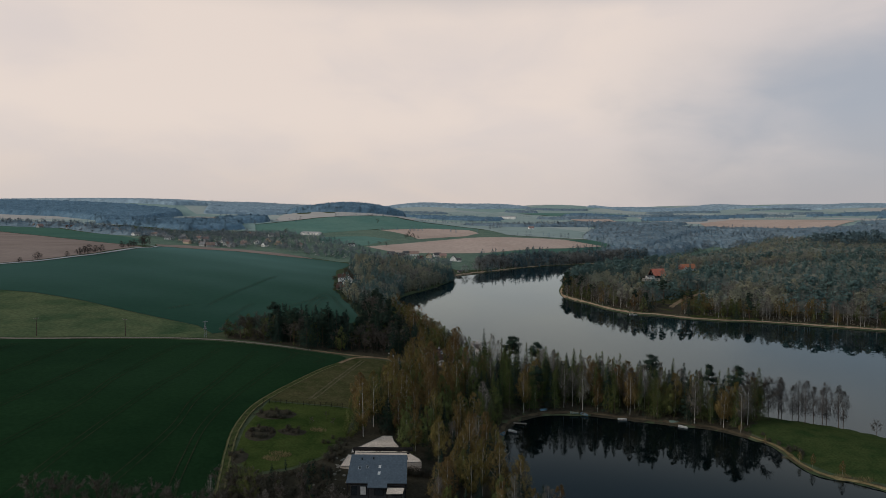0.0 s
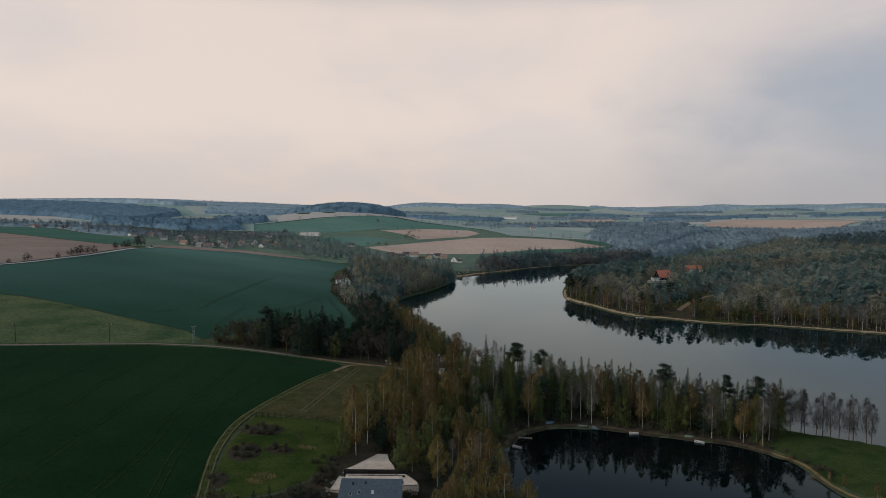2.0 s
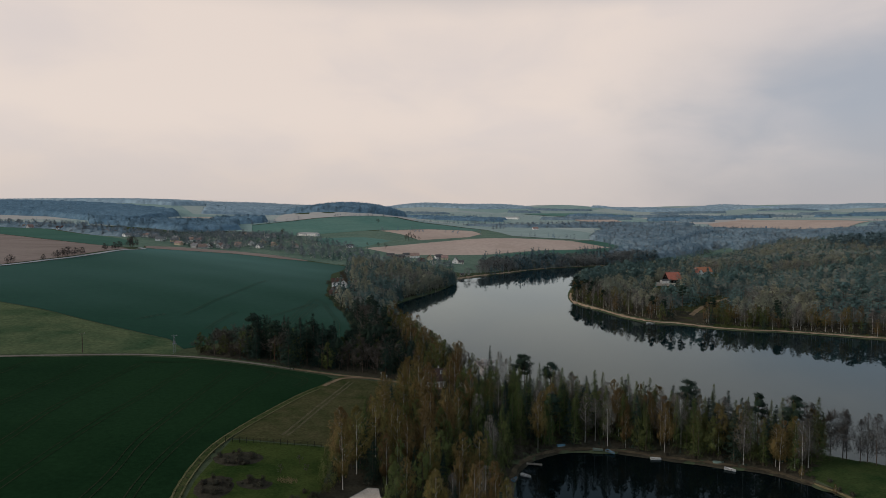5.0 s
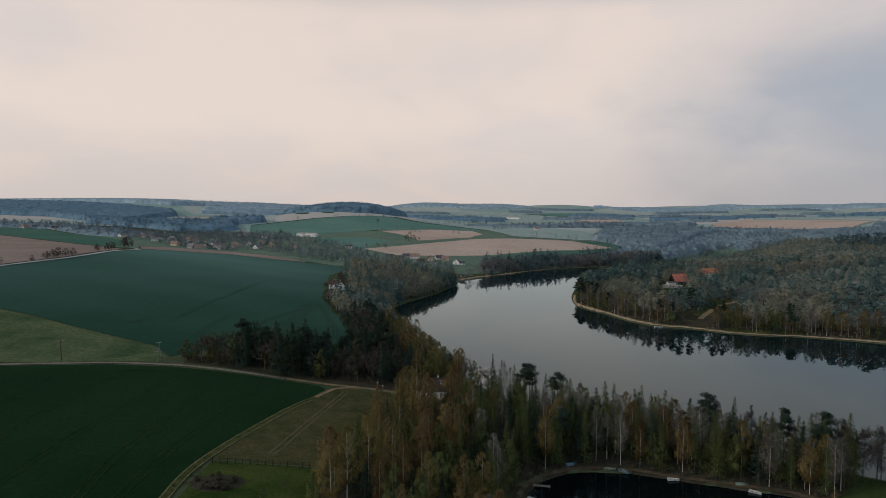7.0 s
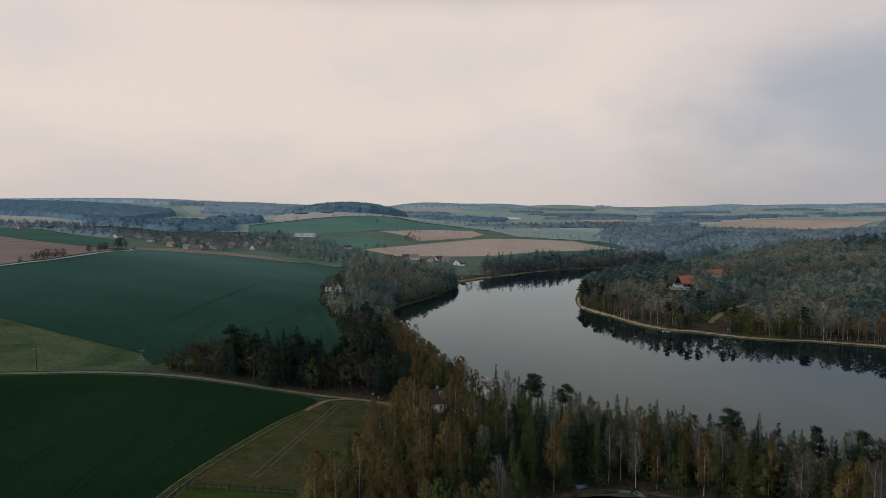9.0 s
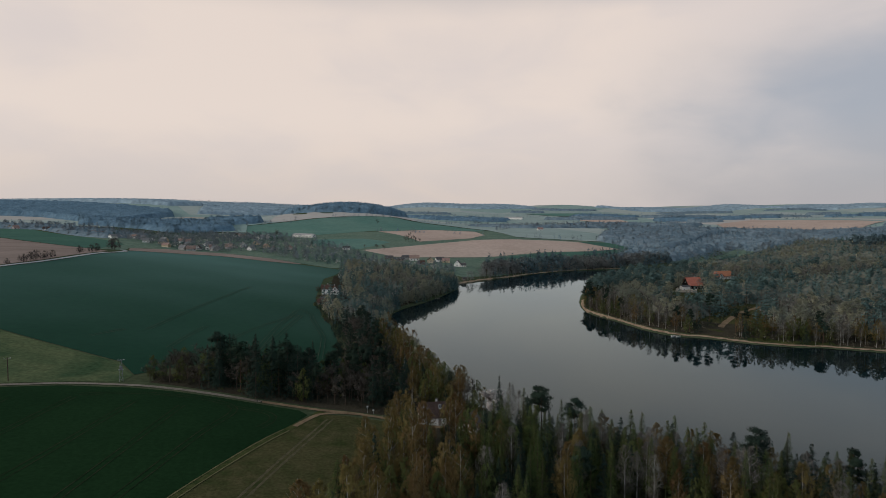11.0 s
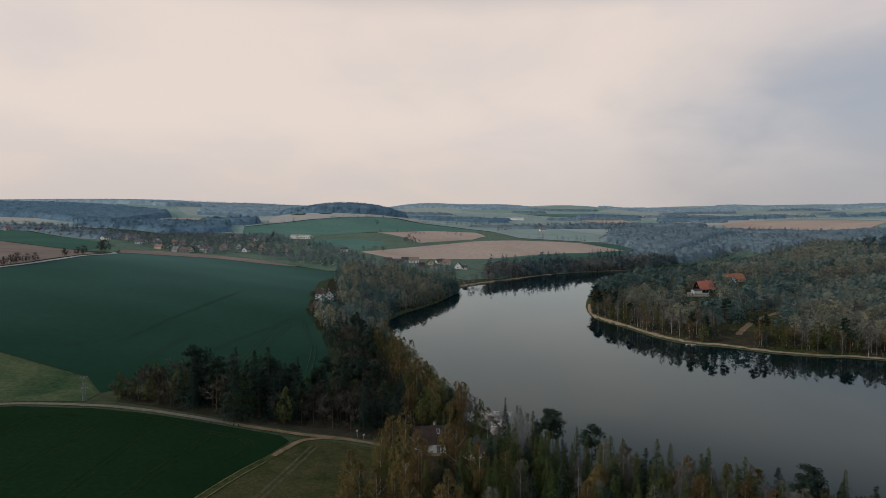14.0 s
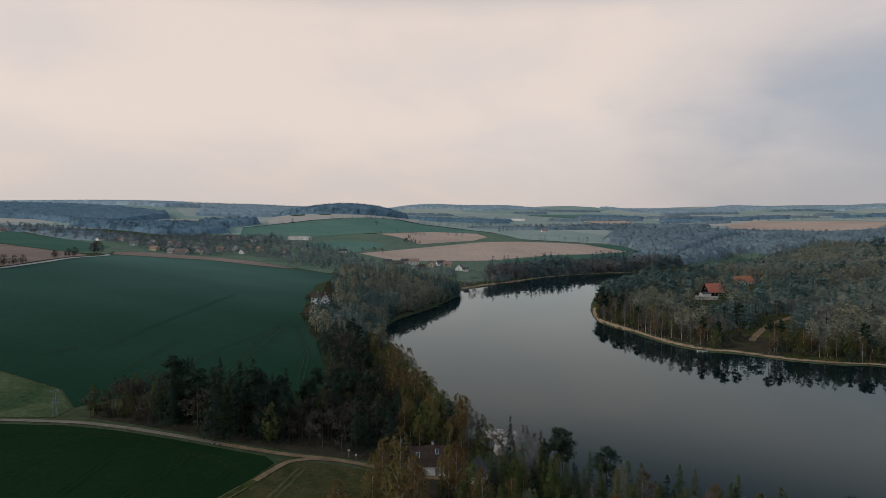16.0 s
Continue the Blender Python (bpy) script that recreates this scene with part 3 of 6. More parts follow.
drape("meadow_1", [(-330, 238), (-255, 248.5), (-188, 259), (-149, 274.5), (-128, 283.5), (-113, 287), (-113, 295), (-126, 310), (-152, 322),
      (-183, 335), (-212, 348), (-241, 357.5), (-261, 357), (-340, 340), (-390, 290)], 6, MEADOW, 0.10, "pale green meadow with dry patches above the farm road", "meadow")
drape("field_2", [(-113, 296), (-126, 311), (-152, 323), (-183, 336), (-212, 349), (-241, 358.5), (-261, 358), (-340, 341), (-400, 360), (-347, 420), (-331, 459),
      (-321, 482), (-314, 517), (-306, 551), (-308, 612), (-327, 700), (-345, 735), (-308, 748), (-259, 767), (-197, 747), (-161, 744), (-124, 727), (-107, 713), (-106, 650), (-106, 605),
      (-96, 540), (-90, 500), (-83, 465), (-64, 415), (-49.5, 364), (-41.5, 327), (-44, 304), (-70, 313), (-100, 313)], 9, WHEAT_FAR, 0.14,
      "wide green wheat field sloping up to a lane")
drape("field_3", [(-345, 736), (-308, 749), (-259, 768), (-197, 748), (-161.5, 746), (-161, 752), (-206, 782), (-275, 814), (-345, 826), (-372, 790)], 14, SOIL_DARK, 0.35,
      "strip of bare brown soil below the village")
drape("field_4", [(-352, 420), (-340, 459), (-330, 484), (-323, 518), (-315, 552), (-317, 612), (-335, 680), (-376, 718), (-516, 813), (-702, 967), (-900, 900), (-800, 600), (-480, 400)], 16, SOIL_DARK, 0.35,
      "bare brown ploughed field above the lane")
drape("field_5", [(-377, 721), (-407, 845), (-536, 957), (-698, 1100), (-806, 1110), (-1100, 1150), (-1100, 1010), (-905, 905), (-702, 970), (-516, 817)], 18, HAZED_WHEAT, 0.4,
      "green field behind the ploughed slope")
drape("meadow_2", [(-470, 930), (-345, 828), (-275, 816), (-206, 784), (-160, 754), (-124, 730), (-60, 745), (20, 735), (60, 765), (110, 830), (220, 885), (300, 960), (420, 1130), (300, 1140), (125, 1115), (84, 1257), (-120, 1150), (-300, 1060), (-358, 1155), (-420, 1150), (-520, 1040)], 16, HAZED_MEADOW, 0.2,
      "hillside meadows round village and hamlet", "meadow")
drape("meadow_3", [(-377, 719), (-350, 738), (-374, 792), (-345, 828), (-470, 932), (-536, 957), (-407, 846)], 14, HAZED_MEADOW, 0.3, "meadow between lane and village", "meadow")
drape("field_6", [(-112, 888), (-22, 974), (45, 1030), (115, 1071), (180, 1096), (220, 1100), (273, 1037), (215, 1000), (149, 967), (55, 905), (-10, 875), (-67, 858)], 14, SOIL, 0.5,
      "large bare brown field above the lake's end")
drape("field_7", [(-119, 1142), (-27, 1220), (51, 1205), (66, 1118), (40, 1050), (-40, 990), (-67, 1048)], 16, SOIL, 0.5, "small bare brown field on the hillside")
drape("field_8", [(-390, 1256), (-330, 1310), (-281, 1355), (-200, 1410), (-113, 1455), (0, 1400), (77, 1257), (52, 1210), (-27, 1224), (-120, 1146), (-124, 1170), (-215, 1033), (-300, 1060), (-358, 1155)], 18, HAZED_HILL_GREEN, 0.5,
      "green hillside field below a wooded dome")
drape("field_9", [(-197, 970), (-125, 995), (-81, 970), (-118, 893), (-183, 910)], 14, HAZED_HILL_GREEN, 0.4, "bright green field behind the lakeside hamlet")
drape("field_10", [(220, 1103), (276, 1040), (215, 997), (150, 963), (60, 900), (110, 905), (200, 935), (290, 985), (330, 1060), (280, 1120)], 14, HAZED_WHEAT, 0.4, "green field edge beside the bare field")
drape("field_far", [(-2600, 1160), (-1300, 1240), (-700, 1190), (-560, 1200), (-432, 1152), (-357, 1160), (-388, 1262), (-330, 1316), (-280, 1362), (-113, 1462), (6, 1404), (84, 1257), (120, 1110), (300, 1130), (420, 1130), (620, 1380), (700, 1330), (760, 1100), (1400, 1000), (2600, 1000), (4800, 1500), (4800, 4850), (-4800, 4850), (-4800, 1500)], 60, HAZED_COUNTRY, 0.9,
      "patchwork of far meadows and fields, haze in its colour", "country")
drape("meadow_4", [(330, 955), (400, 925), (480, 1000), (600, 1100), (660, 1120), (560, 1150), (505, 1160), (455, 1130), (405, 1050)], 12, HAZED_MEADOW, 0.2, "meadow at the head of the arm, haze in its colour", "meadow")
drape("field_11", [(734, 1745), (908, 1902), (1049, 1727), (1090, 1600), (961, 1491), (822, 1439), (665, 1507)], 25, SOIL, 1.9, "far bare field on a slope")
drape("field_12", [(489, 2339), (599, 2346), (545, 1862), (471, 1843), (430, 2050)], 40, SOIL, 2.4, "far bare field on a ridge")
drape("field_13", [(300, 2500), (560, 2600), (760, 2500), (640, 2360), (420, 2350)], 40, HAZED_HILL_GREEN, 2.4, "far green field on a ridge")
drape("pasture", [(-39, 268), (-45, 248), (-50, 233), (-56, 209.5), (-57.2, 197), (-34, 198.5), (-27, 198), (-22, 222), (-15, 250), (-8, 262), (-20, 267), (-31, 269)], 4, ROUGH_GRASS, 0.09,
      "rough pasture with faded grass between track and wood", "pasture")
drape("lawn", [(-57, 196), (-34, 197.5), (-29, 197), (-28, 172), (-32, 158), (-38, 150), (-46, 144.5), (-53.2, 151), (-56.4, 170)], 4, LAWN, 0.09, "mown green garden lawn", "lawn")
drape("bank_meadow", [(99, 197), (104, 184), (103.5, 172), (107, 164), (112, 161), (117, 157), (137, 143), (190, 128), (185, 140), (141, 190), (131, 200), (113, 210)], 4, BANK_GRASS, 0.09,
      "green grassy bank between pond and lake", "meadow")
ribbon("road_farm", FARM_ROAD, 2.0, GRAVEL, 0.18, "pale gravel farm road", step=3, wobble=0.03)
ribbon("road_lane", LANE, 4.6, ASPHALT, 0.5, "narrow pale country lane", step=6)
ribbon("track_edge", EDGE_TRACK, 2.4, GRASS_DRY, 0.15, "grassy track with dry verge", "track", step=2, wobble=0.08)


def wheel_tracks(lines, gauge, width, lift, name, mat=None):
    """Pairs of wheel marks as one mesh, lying on a field."""
    vs, fs, n = [], [], 0
    for line in lines:
        line = np.array(line, float)
        d = np.gradient(line, axis=0)
        d /= np.hypot(*d.T)[:, None]
        side = np.c_[-d[:, 1], d[:, 0]]
        for off in (-gauge / 2, gauge / 2):
            me = ribbon_mesh("mark", line + side * off, width, mat or TRACK, lift, step=3.0, wobble=0.12)
            v = np.array([tuple(p.co) for p in me.vertices])
            vs.append(v)
            fs += [tuple(i + n for i in p.vertices) for p in me.polygons]
            n += len(v)
            bpy.data.meshes.remove(me)
    put(name, mesh_of(name, np.vstack(vs), fs, mat or TRACK, smooth=True), label="pairs of bare wheel tracks through the young wheat", category="tracks", kind="stuff")


wheel_tracks([[(-131, 110), (-131.5, 177), (-132.4, 206), (-135.6, 262)], [(-111, 110), (-110.5, 149), (-110.5, 183), (-115.5, 211), (-117.8, 240), (-118, 268)],
              [(-88, 108), (-91, 126), (-94.2, 158), (-96, 189), (-97.4, 217), (-98.5, 268)], [(-74, 108), (-74, 130), (-75, 165), (-79, 190), (-80.5, 214), (-82.5, 266)],
              [(-55, 115), (-59.8, 131), (-63.9, 148.6), (-67.7, 169), (-69, 193), (-68.5, 215), (-67, 242), (-65, 262), (-68, 269), (-76, 273.3), (-85, 275.4), (-101, 276), (-118, 271)],
              [(-69, 267.9), (-57.7, 265.8), (-52.5, 262.2), (-51.5, 256.4), (-53.1, 250)], [(-152, 120), (-153, 200), (-156, 262)], [(-172, 130), (-173, 200), (-177, 250)]],
             1.9, 0.34, 0.16, "wheel_tracks")
wheel_tracks([[(-89, 445), (-80, 436), (-75, 421), (-66, 395), (-60, 376), (-53.5, 337)], [(-82, 341), (-86.7, 388), (-89, 440)],
              [(-117.9, 334), (-119.4, 357), (-119.8, 380)], [(-99.7, 330), (-97.5, 375), (-85.5, 428)], [(-79.5, 328), (-81.3, 372), (-83.5, 430)], [(-157, 344), (-154, 352), (-150, 360)],
              [(-141, 362), (-141, 415), (-138.6, 508)]],
             1.9, 0.34, 0.26, "wheel_tracks", TRAM)
ribbon("road_earth", [(-60, 275.6), (-42, 272.5), (-31, 272), (-20, 270), (-8, 266), (2, 266)], 2.1, DIRT, 0.22, "trodden brown earth end of the farm road", step=2, wobble=0.08)
# the bend where the edge track leaves the road, trodden bare
ribbon("track_bend", [(-27, 271.3), (-34, 270.6), (-39.3, 267.5), (-42, 260), (-43.6, 254)], 1.7, DIRT, 0.20, "bare sandy bend of the track", "track", step=1.5, wobble=0.1)
for _o in (-1.0, 1.0):
    ribbon("track_rut", [(x + _o * 0.9, y - _o * 0.35) for x, y in EDGE_TRACK[1:]], 0.4, RUT, 0.22, "worn wheel rut of the grassy track", "track", step=2, wobble=0.1)
for _o in (-0.8, 0.8):
    ribbon("track_pasture", [(-35 + _o, 264), (-37.5 + _o, 245), (-41 + _o, 225), (-44.5 + _o, 203)], 0.7, WORN, 0.11, "faint worn wheel mark in rough pasture", "track", step=1.5, wobble=0.25, seed=int(5 + _o))
# sandy and reedy rims of lake and pond
ribbon("shore_peninsula", [(114, 578), (107.5, 549), (105.5, 520), (114, 492), (126, 453), (138, 434.6), (153, 428), (170, 414), (191, 405), (210, 401), (271, 371), (330, 344)], 2.3, SHORE, 0.2,
       "pale sandy shore with dry grass", "shore", step=2.6, wobble=0.3)
ribbon("shore_flat", [(171, 418), (190, 410), (212, 405.5)], 6.0, GRASS_DRY, 0.22, "dry grassy flat behind the shore", "shore", step=2, wobble=0.25)
ribbon("shore_pond", [(17, 176), (19, 196), (25, 208), (37, 215.3), (52, 214.5), (66, 209.5), (80, 204.3), (91, 200), (99, 191.5), (103.2, 182), (102.2, 171), (104.3, 163.6), (110.5, 160), (115.5, 155)], 1.4, MUD, 0.16,
       "trodden earth rim of the pond", "shore", step=1.5, wobble=0.3)
ribbon("shore_reed", [(98.6, 192), (103, 183), (102.4, 171), (104.6, 163.2), (110.8, 159.4), (116, 154.4), (137, 140.6), (150, 126)], 0.9, REED, 0.19, "strip of dry tan reed along the pond", "shore", step=2.5, wobble=0.25, seed=9)
ribbon("shore_north", [(10, 668), (10.5, 698), (23, 719), (62, 760), (116, 818), (160, 849), (230, 875)], 3.0, SHORE, 0.14, "pale rim of the far shore", "shore", step=4, wobble=0.3)
drape("peninsula_floor", [(112, 575), (108, 549), (107, 520), (117, 492), (128, 454), (139, 437), (154, 430), (171, 417), (192, 408), (211, 404), (272, 374), (420, 330), (640, 310), (700, 640), (420, 640), (260, 720), (190, 722), (118, 600)], 12,
      ROUGH_GRASS, 0.12, "faded grass and litter under open woodland", "ground")


# ---------- trees ----------
def tube(path, radii, sides=5):
    path = np.asarray(path, float)
    a = np.arange(sides) * 2 * np.pi / sides
    d = np.gradient(path, axis=0)
    d /= np.linalg.norm(d, axis=1)[:, None] + 1e-9
    ref = np.where(np.abs(d[:, 2:3]) > 0.9, [[1.0, 0, 0]], [[0, 0, 1.0]])
    u = np.cross(d, ref)
    u /= np.linalg.norm(u, axis=1)[:, None]
    w = np.cross(d, u)
    v = (path[:, None] + np.asarray(radii)[:, None, None] * (np.cos(a)[None, :, None] * u[:, None] + np.sin(a)[None, :, None] * w[:, None])).reshape(-1, 3)
    f = []
    for i in range(len(path) - 1):
        for j in range(sides):
            k = (j + 1) % sides
            f.append((i * sides + j, i * sides + k, (i + 1) * sides + k, (i + 1) * sides + j))
    return v, f


def joined(pieces):
    v, f, n = [], [], 0
    for pv, pf in pieces:
        v.append(pv)
        f += [tuple(int(i) + n for i in q) for q in pf]
        n += len(pv)
    return np.vstack(v), f


def sprigs(at, size, rng, along=None, out=None, slim=0.6):
    """A small three-cornered spray of foliage at each place, turned roughly outwards."""
    n = len(at)
    if out is None:
        out = at - at.mean(0) + [0, 0, 0.5]
    nor = out / (np.linalg.norm(out, axis=1)[:, None] + 1e-9) + [0, 0, 0.35] + 0.55 * rng.normal(size=(n, 3))
    nor /= np.linalg.norm(nor, axis=1)[:, None] + 1e-9
    a = rng.normal(size=(n, 3)) if along is None else along + 0.45 * rng.normal(size=(n, 3))
    b = np.cross(nor, a)
    b /= np.linalg.norm(b, axis=1)[:, None] + 1e-9
    a = np.cross(b, nor)
    s = (size if np.ndim(size) == 0 else np.asarray(size)[:, None]) * rng.uniform(0.6, 1.4, (n, 1))
    v = np.stack([at + a * s, at - a * s * 0.7 + b * s * slim, at - a * s * 0.7 - b * s * slim], 1).reshape(-1, 3)
    soft = 0.85 * out / (np.linalg.norm(out, axis=1)[:, None] + 1e-9) + 0.15 * nor + [0, 0, 0.12]
    soft /= np.linalg.norm(soft, axis=1)[:, None] + 1e-9
    return v, np.arange(3 * n).reshape(-1, 3), np.repeat(soft, 3, axis=0)


def stem(h, r, rng, lean=0.03, n=6):
    z = np.linspace(0, 1, n)
    bend = np.cumsum(rng.normal(size=(n, 2)) * lean * h / n, axis=0)
    bend -= bend[0]
    path = np.c_[bend * z[:, None] ** 0.5, z * h]
    path[0, 2] = -0.4
    return path, r * (1 - z * 0.86)


def limb_set(path, h, low, count, reach, rise, rng, r=0.06, sides=3):
    out = []
    for i in range(count):
        z = h * (low + (0.95 - low) * (i + rng.random()) / count)
        c = np.array([np.interp(z, path[:, 2], path[:, k]) for k in range(3)])
        az, ln = rng.uniform(0, 2 * np.pi), reach(z / h) * rng.uniform(0.6, 1.0)
        tip = c + np.array([np.cos(az) * ln, np.sin(az) * ln, ln * rise * rng.uniform(0.7, 1.3)])
        mid = (c + tip) / 2 + [0, 0, -0.06 * ln]
        out.append((np.array([c, mid, tip]), np.array([r, r * 0.6, r * 0.2])))
    return out


def broad_tree(seed, h, q, wide=0.15, low=0.30, leaf=0.205, clumps=60, rise=1.1, spread_c=0.62, point=0.66, r=0.12, slim=0.6, fill=1.0):
    """A slender tree with soft clumps of foliage on rising limbs."""
    rng = np.random.default_rng(seed)
    low, wide = low * rng.uniform(0.75, 1.2), wide * rng.uniform(0.85, 1.15)
    path, radii = stem(h, r, rng)
    reach = lambda u: h * wide * np.sin(np.pi * np.clip((u - low) / (1.03 - low), 0.04, 1) ** point) ** 0.8 + 0.12  # noqa: E731
    limbs = limb_set(path, h, low, max(3, int(14 * min(q, 1))), reach, rise, rng, r=0.042)
    bark = joined([tube(path, radii, 5)] + [tube(p, s, 3) for p, s in limbs])
    u = low + (0.99 - low) * rng.random(clumps) ** 0.9
    az = rng.uniform(0, 2 * np.pi, clumps)
    rr = reach(u) * np.sqrt(rng.uniform(0.05, 1.0, clumps))
    c = np.c_[np.cos(az) * rr, np.sin(az) * rr, u * h]
    c[:, :2] += np.c_[np.interp(c[:, 2], path[:, 2], path[:, 0]), np.interp(c[:, 2], path[:, 2], path[:, 1])]
    n = int(3100 * q * fill)
    k = rng.integers(0, clumps, n)
    at = c[k] + rng.normal(size=(n, 3)) * spread_c * np.array([0.8, 0.8, 1.25 if slim > 0.3 else 1.75]) * rng.uniform(0.55, 1.2, (clumps, 1))[k] * np.clip(reach(u) / (h * wide), 0.3, 1.0)[k][:, None]
    at[:, 2] = np.minimum(at[:, 2], h * 1.0)
    rising = np.c_[at[:, :2] * 0.14, np.ones(n)]
    mid = c[k] * np.array([0.35, 0.35, 0.35]) + np.array([0, 0, h * (low + 0.5) * 0.43])
    return bark, sprigs(at, leaf / max(q, 0.05) ** 0.42, rng, along=rising, out=(at - mid) * [1, 1, 0.8] + 0.6 * (at - c[k]), slim=slim)


def cone_tree(seed, h, q, wide=0.17, low=0.08, leaf=0.42, tiers=22, droop=0.25, gap=0.0, r=0.2, slim=0.42):
    """A conifer with tiers of drooping branches."""
    rng = np.random.default_rng(seed)
    path, radii = stem(h, r, rng, 0.015)
    n, at, way = int(2350 * q), [], []
    tiers = max(6, int(tiers * min(1.0, 1.6 * q**0.5)))
    arms = 6 if q > 0.3 else (5 if q > 0.1 else 3)
    per = max(3, int(n / tiers / arms))
    for i in range(tiers):
        u = low + (0.985 - low) * (i + 0.5 * rng.random()) / tiers
        reach = h * wide * (1 - u) ** 0.95 * rng.uniform(0.7, 1.15) + 0.14
        for _ in range(arms):
            if rng.random() < gap:
                continue
            az = rng.uniform(0, 2 * np.pi)
            s = np.sqrt(rng.random(per)) * reach * rng.uniform(0.8, 1.1)
            sway = rng.normal(size=per) * 0.3 * (s + 0.3)
            x = np.cos(az) * s - np.sin(az) * sway
            y = np.sin(az) * s + np.cos(az) * sway
            at.append(np.c_[x, y, u * h - droop * s + rng.normal(size=per) * 0.12])
            way.append(np.tile([np.cos(az), np.sin(az), -droop - 0.25], (per, 1)))
    at, way = np.vstack(at), np.vstack(way)
    small = np.clip(1.15 - 0.7 * (at[:, 2] / h) ** 1.5, 0.42, 1.0)
    return tube(path, radii, 5), sprigs(at, small * leaf / max(q, 0.05) ** 0.45, rng, along=way, out=np.c_[at[:, :2], np.full(len(at), 0.6)], slim=slim)


def pine_tree(seed, h, q, leaf=0.26):
    """A tall bare stem with a few dark clumps on top."""
    rng = np.random.default_rng(seed)
    path, radii = stem(h, 0.22, rng, 0.05)
    limbs = limb_set(path, h, 0.56, 15, lambda u: h * (0.06 + 0.095 * math.sin(math.pi * min(max((u - 0.45) / 0.58, 0.0), 1.0))), 0.35, rng, r=0.07)
    tips = np.array([p[2] for p, _ in limbs] + [path[-1]] + [p[1] + [0, 0, 0.6] for p, _ in limbs[3:]])
    size = rng.uniform(0.7, 1.45, len(tips))
    n = int(2700 * q)
    k = rng.integers(0, len(tips), n)
    g = rng.normal(size=(n, 3))
    g /= np.linalg.norm(g, axis=1)[:, None]
    at = tips[k] + g * (rng.random((n, 1)) ** 0.45) * size[k][:, None] * np.array([1.15, 1.15, 0.72])
    at[:, 2] = np.minimum(at[:, 2], h + 0.5)
    return joined([tube(path, radii, 5)] + [tube(p, s, 3) for p, s in limbs]), sprigs(at, leaf / max(q, 0.05) ** 0.42, rng, out=at - tips[k] + (at - [0, 0, h * 0.8]) * 0.3)


def bare_tree(seed, h, q, wide=0.3, low=0.22, leaf=0.0, r=0.22, fan=0.62):
    """A leafless tree: limbs, boughs and a haze of thin twigs."""
    rng = np.random.default_rng(seed)
    path, radii = stem(h * 0.75, r, rng, 0.06)
    pieces, tips = [tube(path, radii, 5)], []
    reach = lambda u: h * wide * (1.05 - 0.6 * u)  # noqa: E731
    for p, s in limb_set(path, h * 0.75, low, 11 if q > 0.3 else 7, reach, 1.0, rng, r=0.09):
        pieces.append(tube(p, s, 3))
        for _ in range(4 if q > 0.3 else 2):
            a = p[1] + (p[2] - p[1]) * rng.random()
            b = a + (p[2] - p[0]) * fan * rng.uniform(0.4, 0.9) + rng.normal(size=3) * h * 0.05 + [0, 0, h * 0.03]
            if q > 0.3:
                pieces.append(tube(np.array([a, (a + b) / 2 + [0, 0, -0.1], b]), [0.045, 0.03, 0.012], 3))
            tips += [a + (b - a) * f for f in (0.35, 0.7, 1.0)]
    tips.append(path[-1])
    tips = np.array(tips)
    n = int(1300 * q)
    k = rng.integers(0, len(tips), n)
    start = tips[k] + rng.normal(size=(n, 3)) * 0.15
    way = start - [0, 0, h * 0.35]
    way = way / np.linalg.norm(way, axis=1)[:, None] + rng.normal(size=(n, 3)) * 0.55
    way /= np.linalg.norm(way, axis=1)[:, None]
    ln = rng.uniform(0.5, 1.7, (n, 1)) * h / 16
    side = np.cross(way, rng.normal(size=(n, 3)))
    side *= 0.042 / max(q, 0.12) ** 0.6 / np.linalg.norm(side, axis=1)[:, None]
    v = np.stack([start - side, start + side, start + way * ln], 1).reshape(-1, 3)
    f = np.arange(3 * n).reshape(-1, 3)
    soft = way + [0, 0, 0.2] + 0.3 * rng.normal(size=(n, 3))
    soft = np.repeat(soft / np.linalg.norm(soft, axis=1)[:, None], 3, axis=0)
    if leaf:
        lv, lf, ls = sprigs(start + way * ln * rng.random((n, 1)), leaf, rng)
        v, f, soft = np.vstack([v, lv]), np.vstack([f, lf + len(v)]), np.vstack([soft, ls])
    return joined(pieces), (v, f, soft)


def shrub_tree(seed, h, q, leaf=0.16):
    rng = np.random.default_rng(seed)
    n = int(420 * q)
    g = rng.normal(size=(n, 3))
    g /= np.linalg.norm(g, axis=1)[:, None]
    at = g * rng.random((n, 1)) ** 0.4 * h * np.array([0.55, 0.55, 0.5]) * (1 + 0.25 * np.sin(5 * g[:, :1] + seed)) + [0, 0, h * 0.45]
    at[:, 2] = np.maximum(at[:, 2], 0.05)
    stems = [tube(np.array([[0, 0, -0.2], [np.cos(a) * h * 0.15, np.sin(a) * h * 0.15, h * 0.35], [np.cos(a) * h * 0.3, np.sin(a) * h * 0.3, h * 0.75]]), [0.05, 0.035, 0.01], 3)
             for a in rng.uniform(0, 6.28, 6)]
    return joined(stems), sprigs(at, leaf / max(q, 0.12) ** 0.42, rng, along=g * 0.5 + [0, 0, 0.6], slim=0.4)


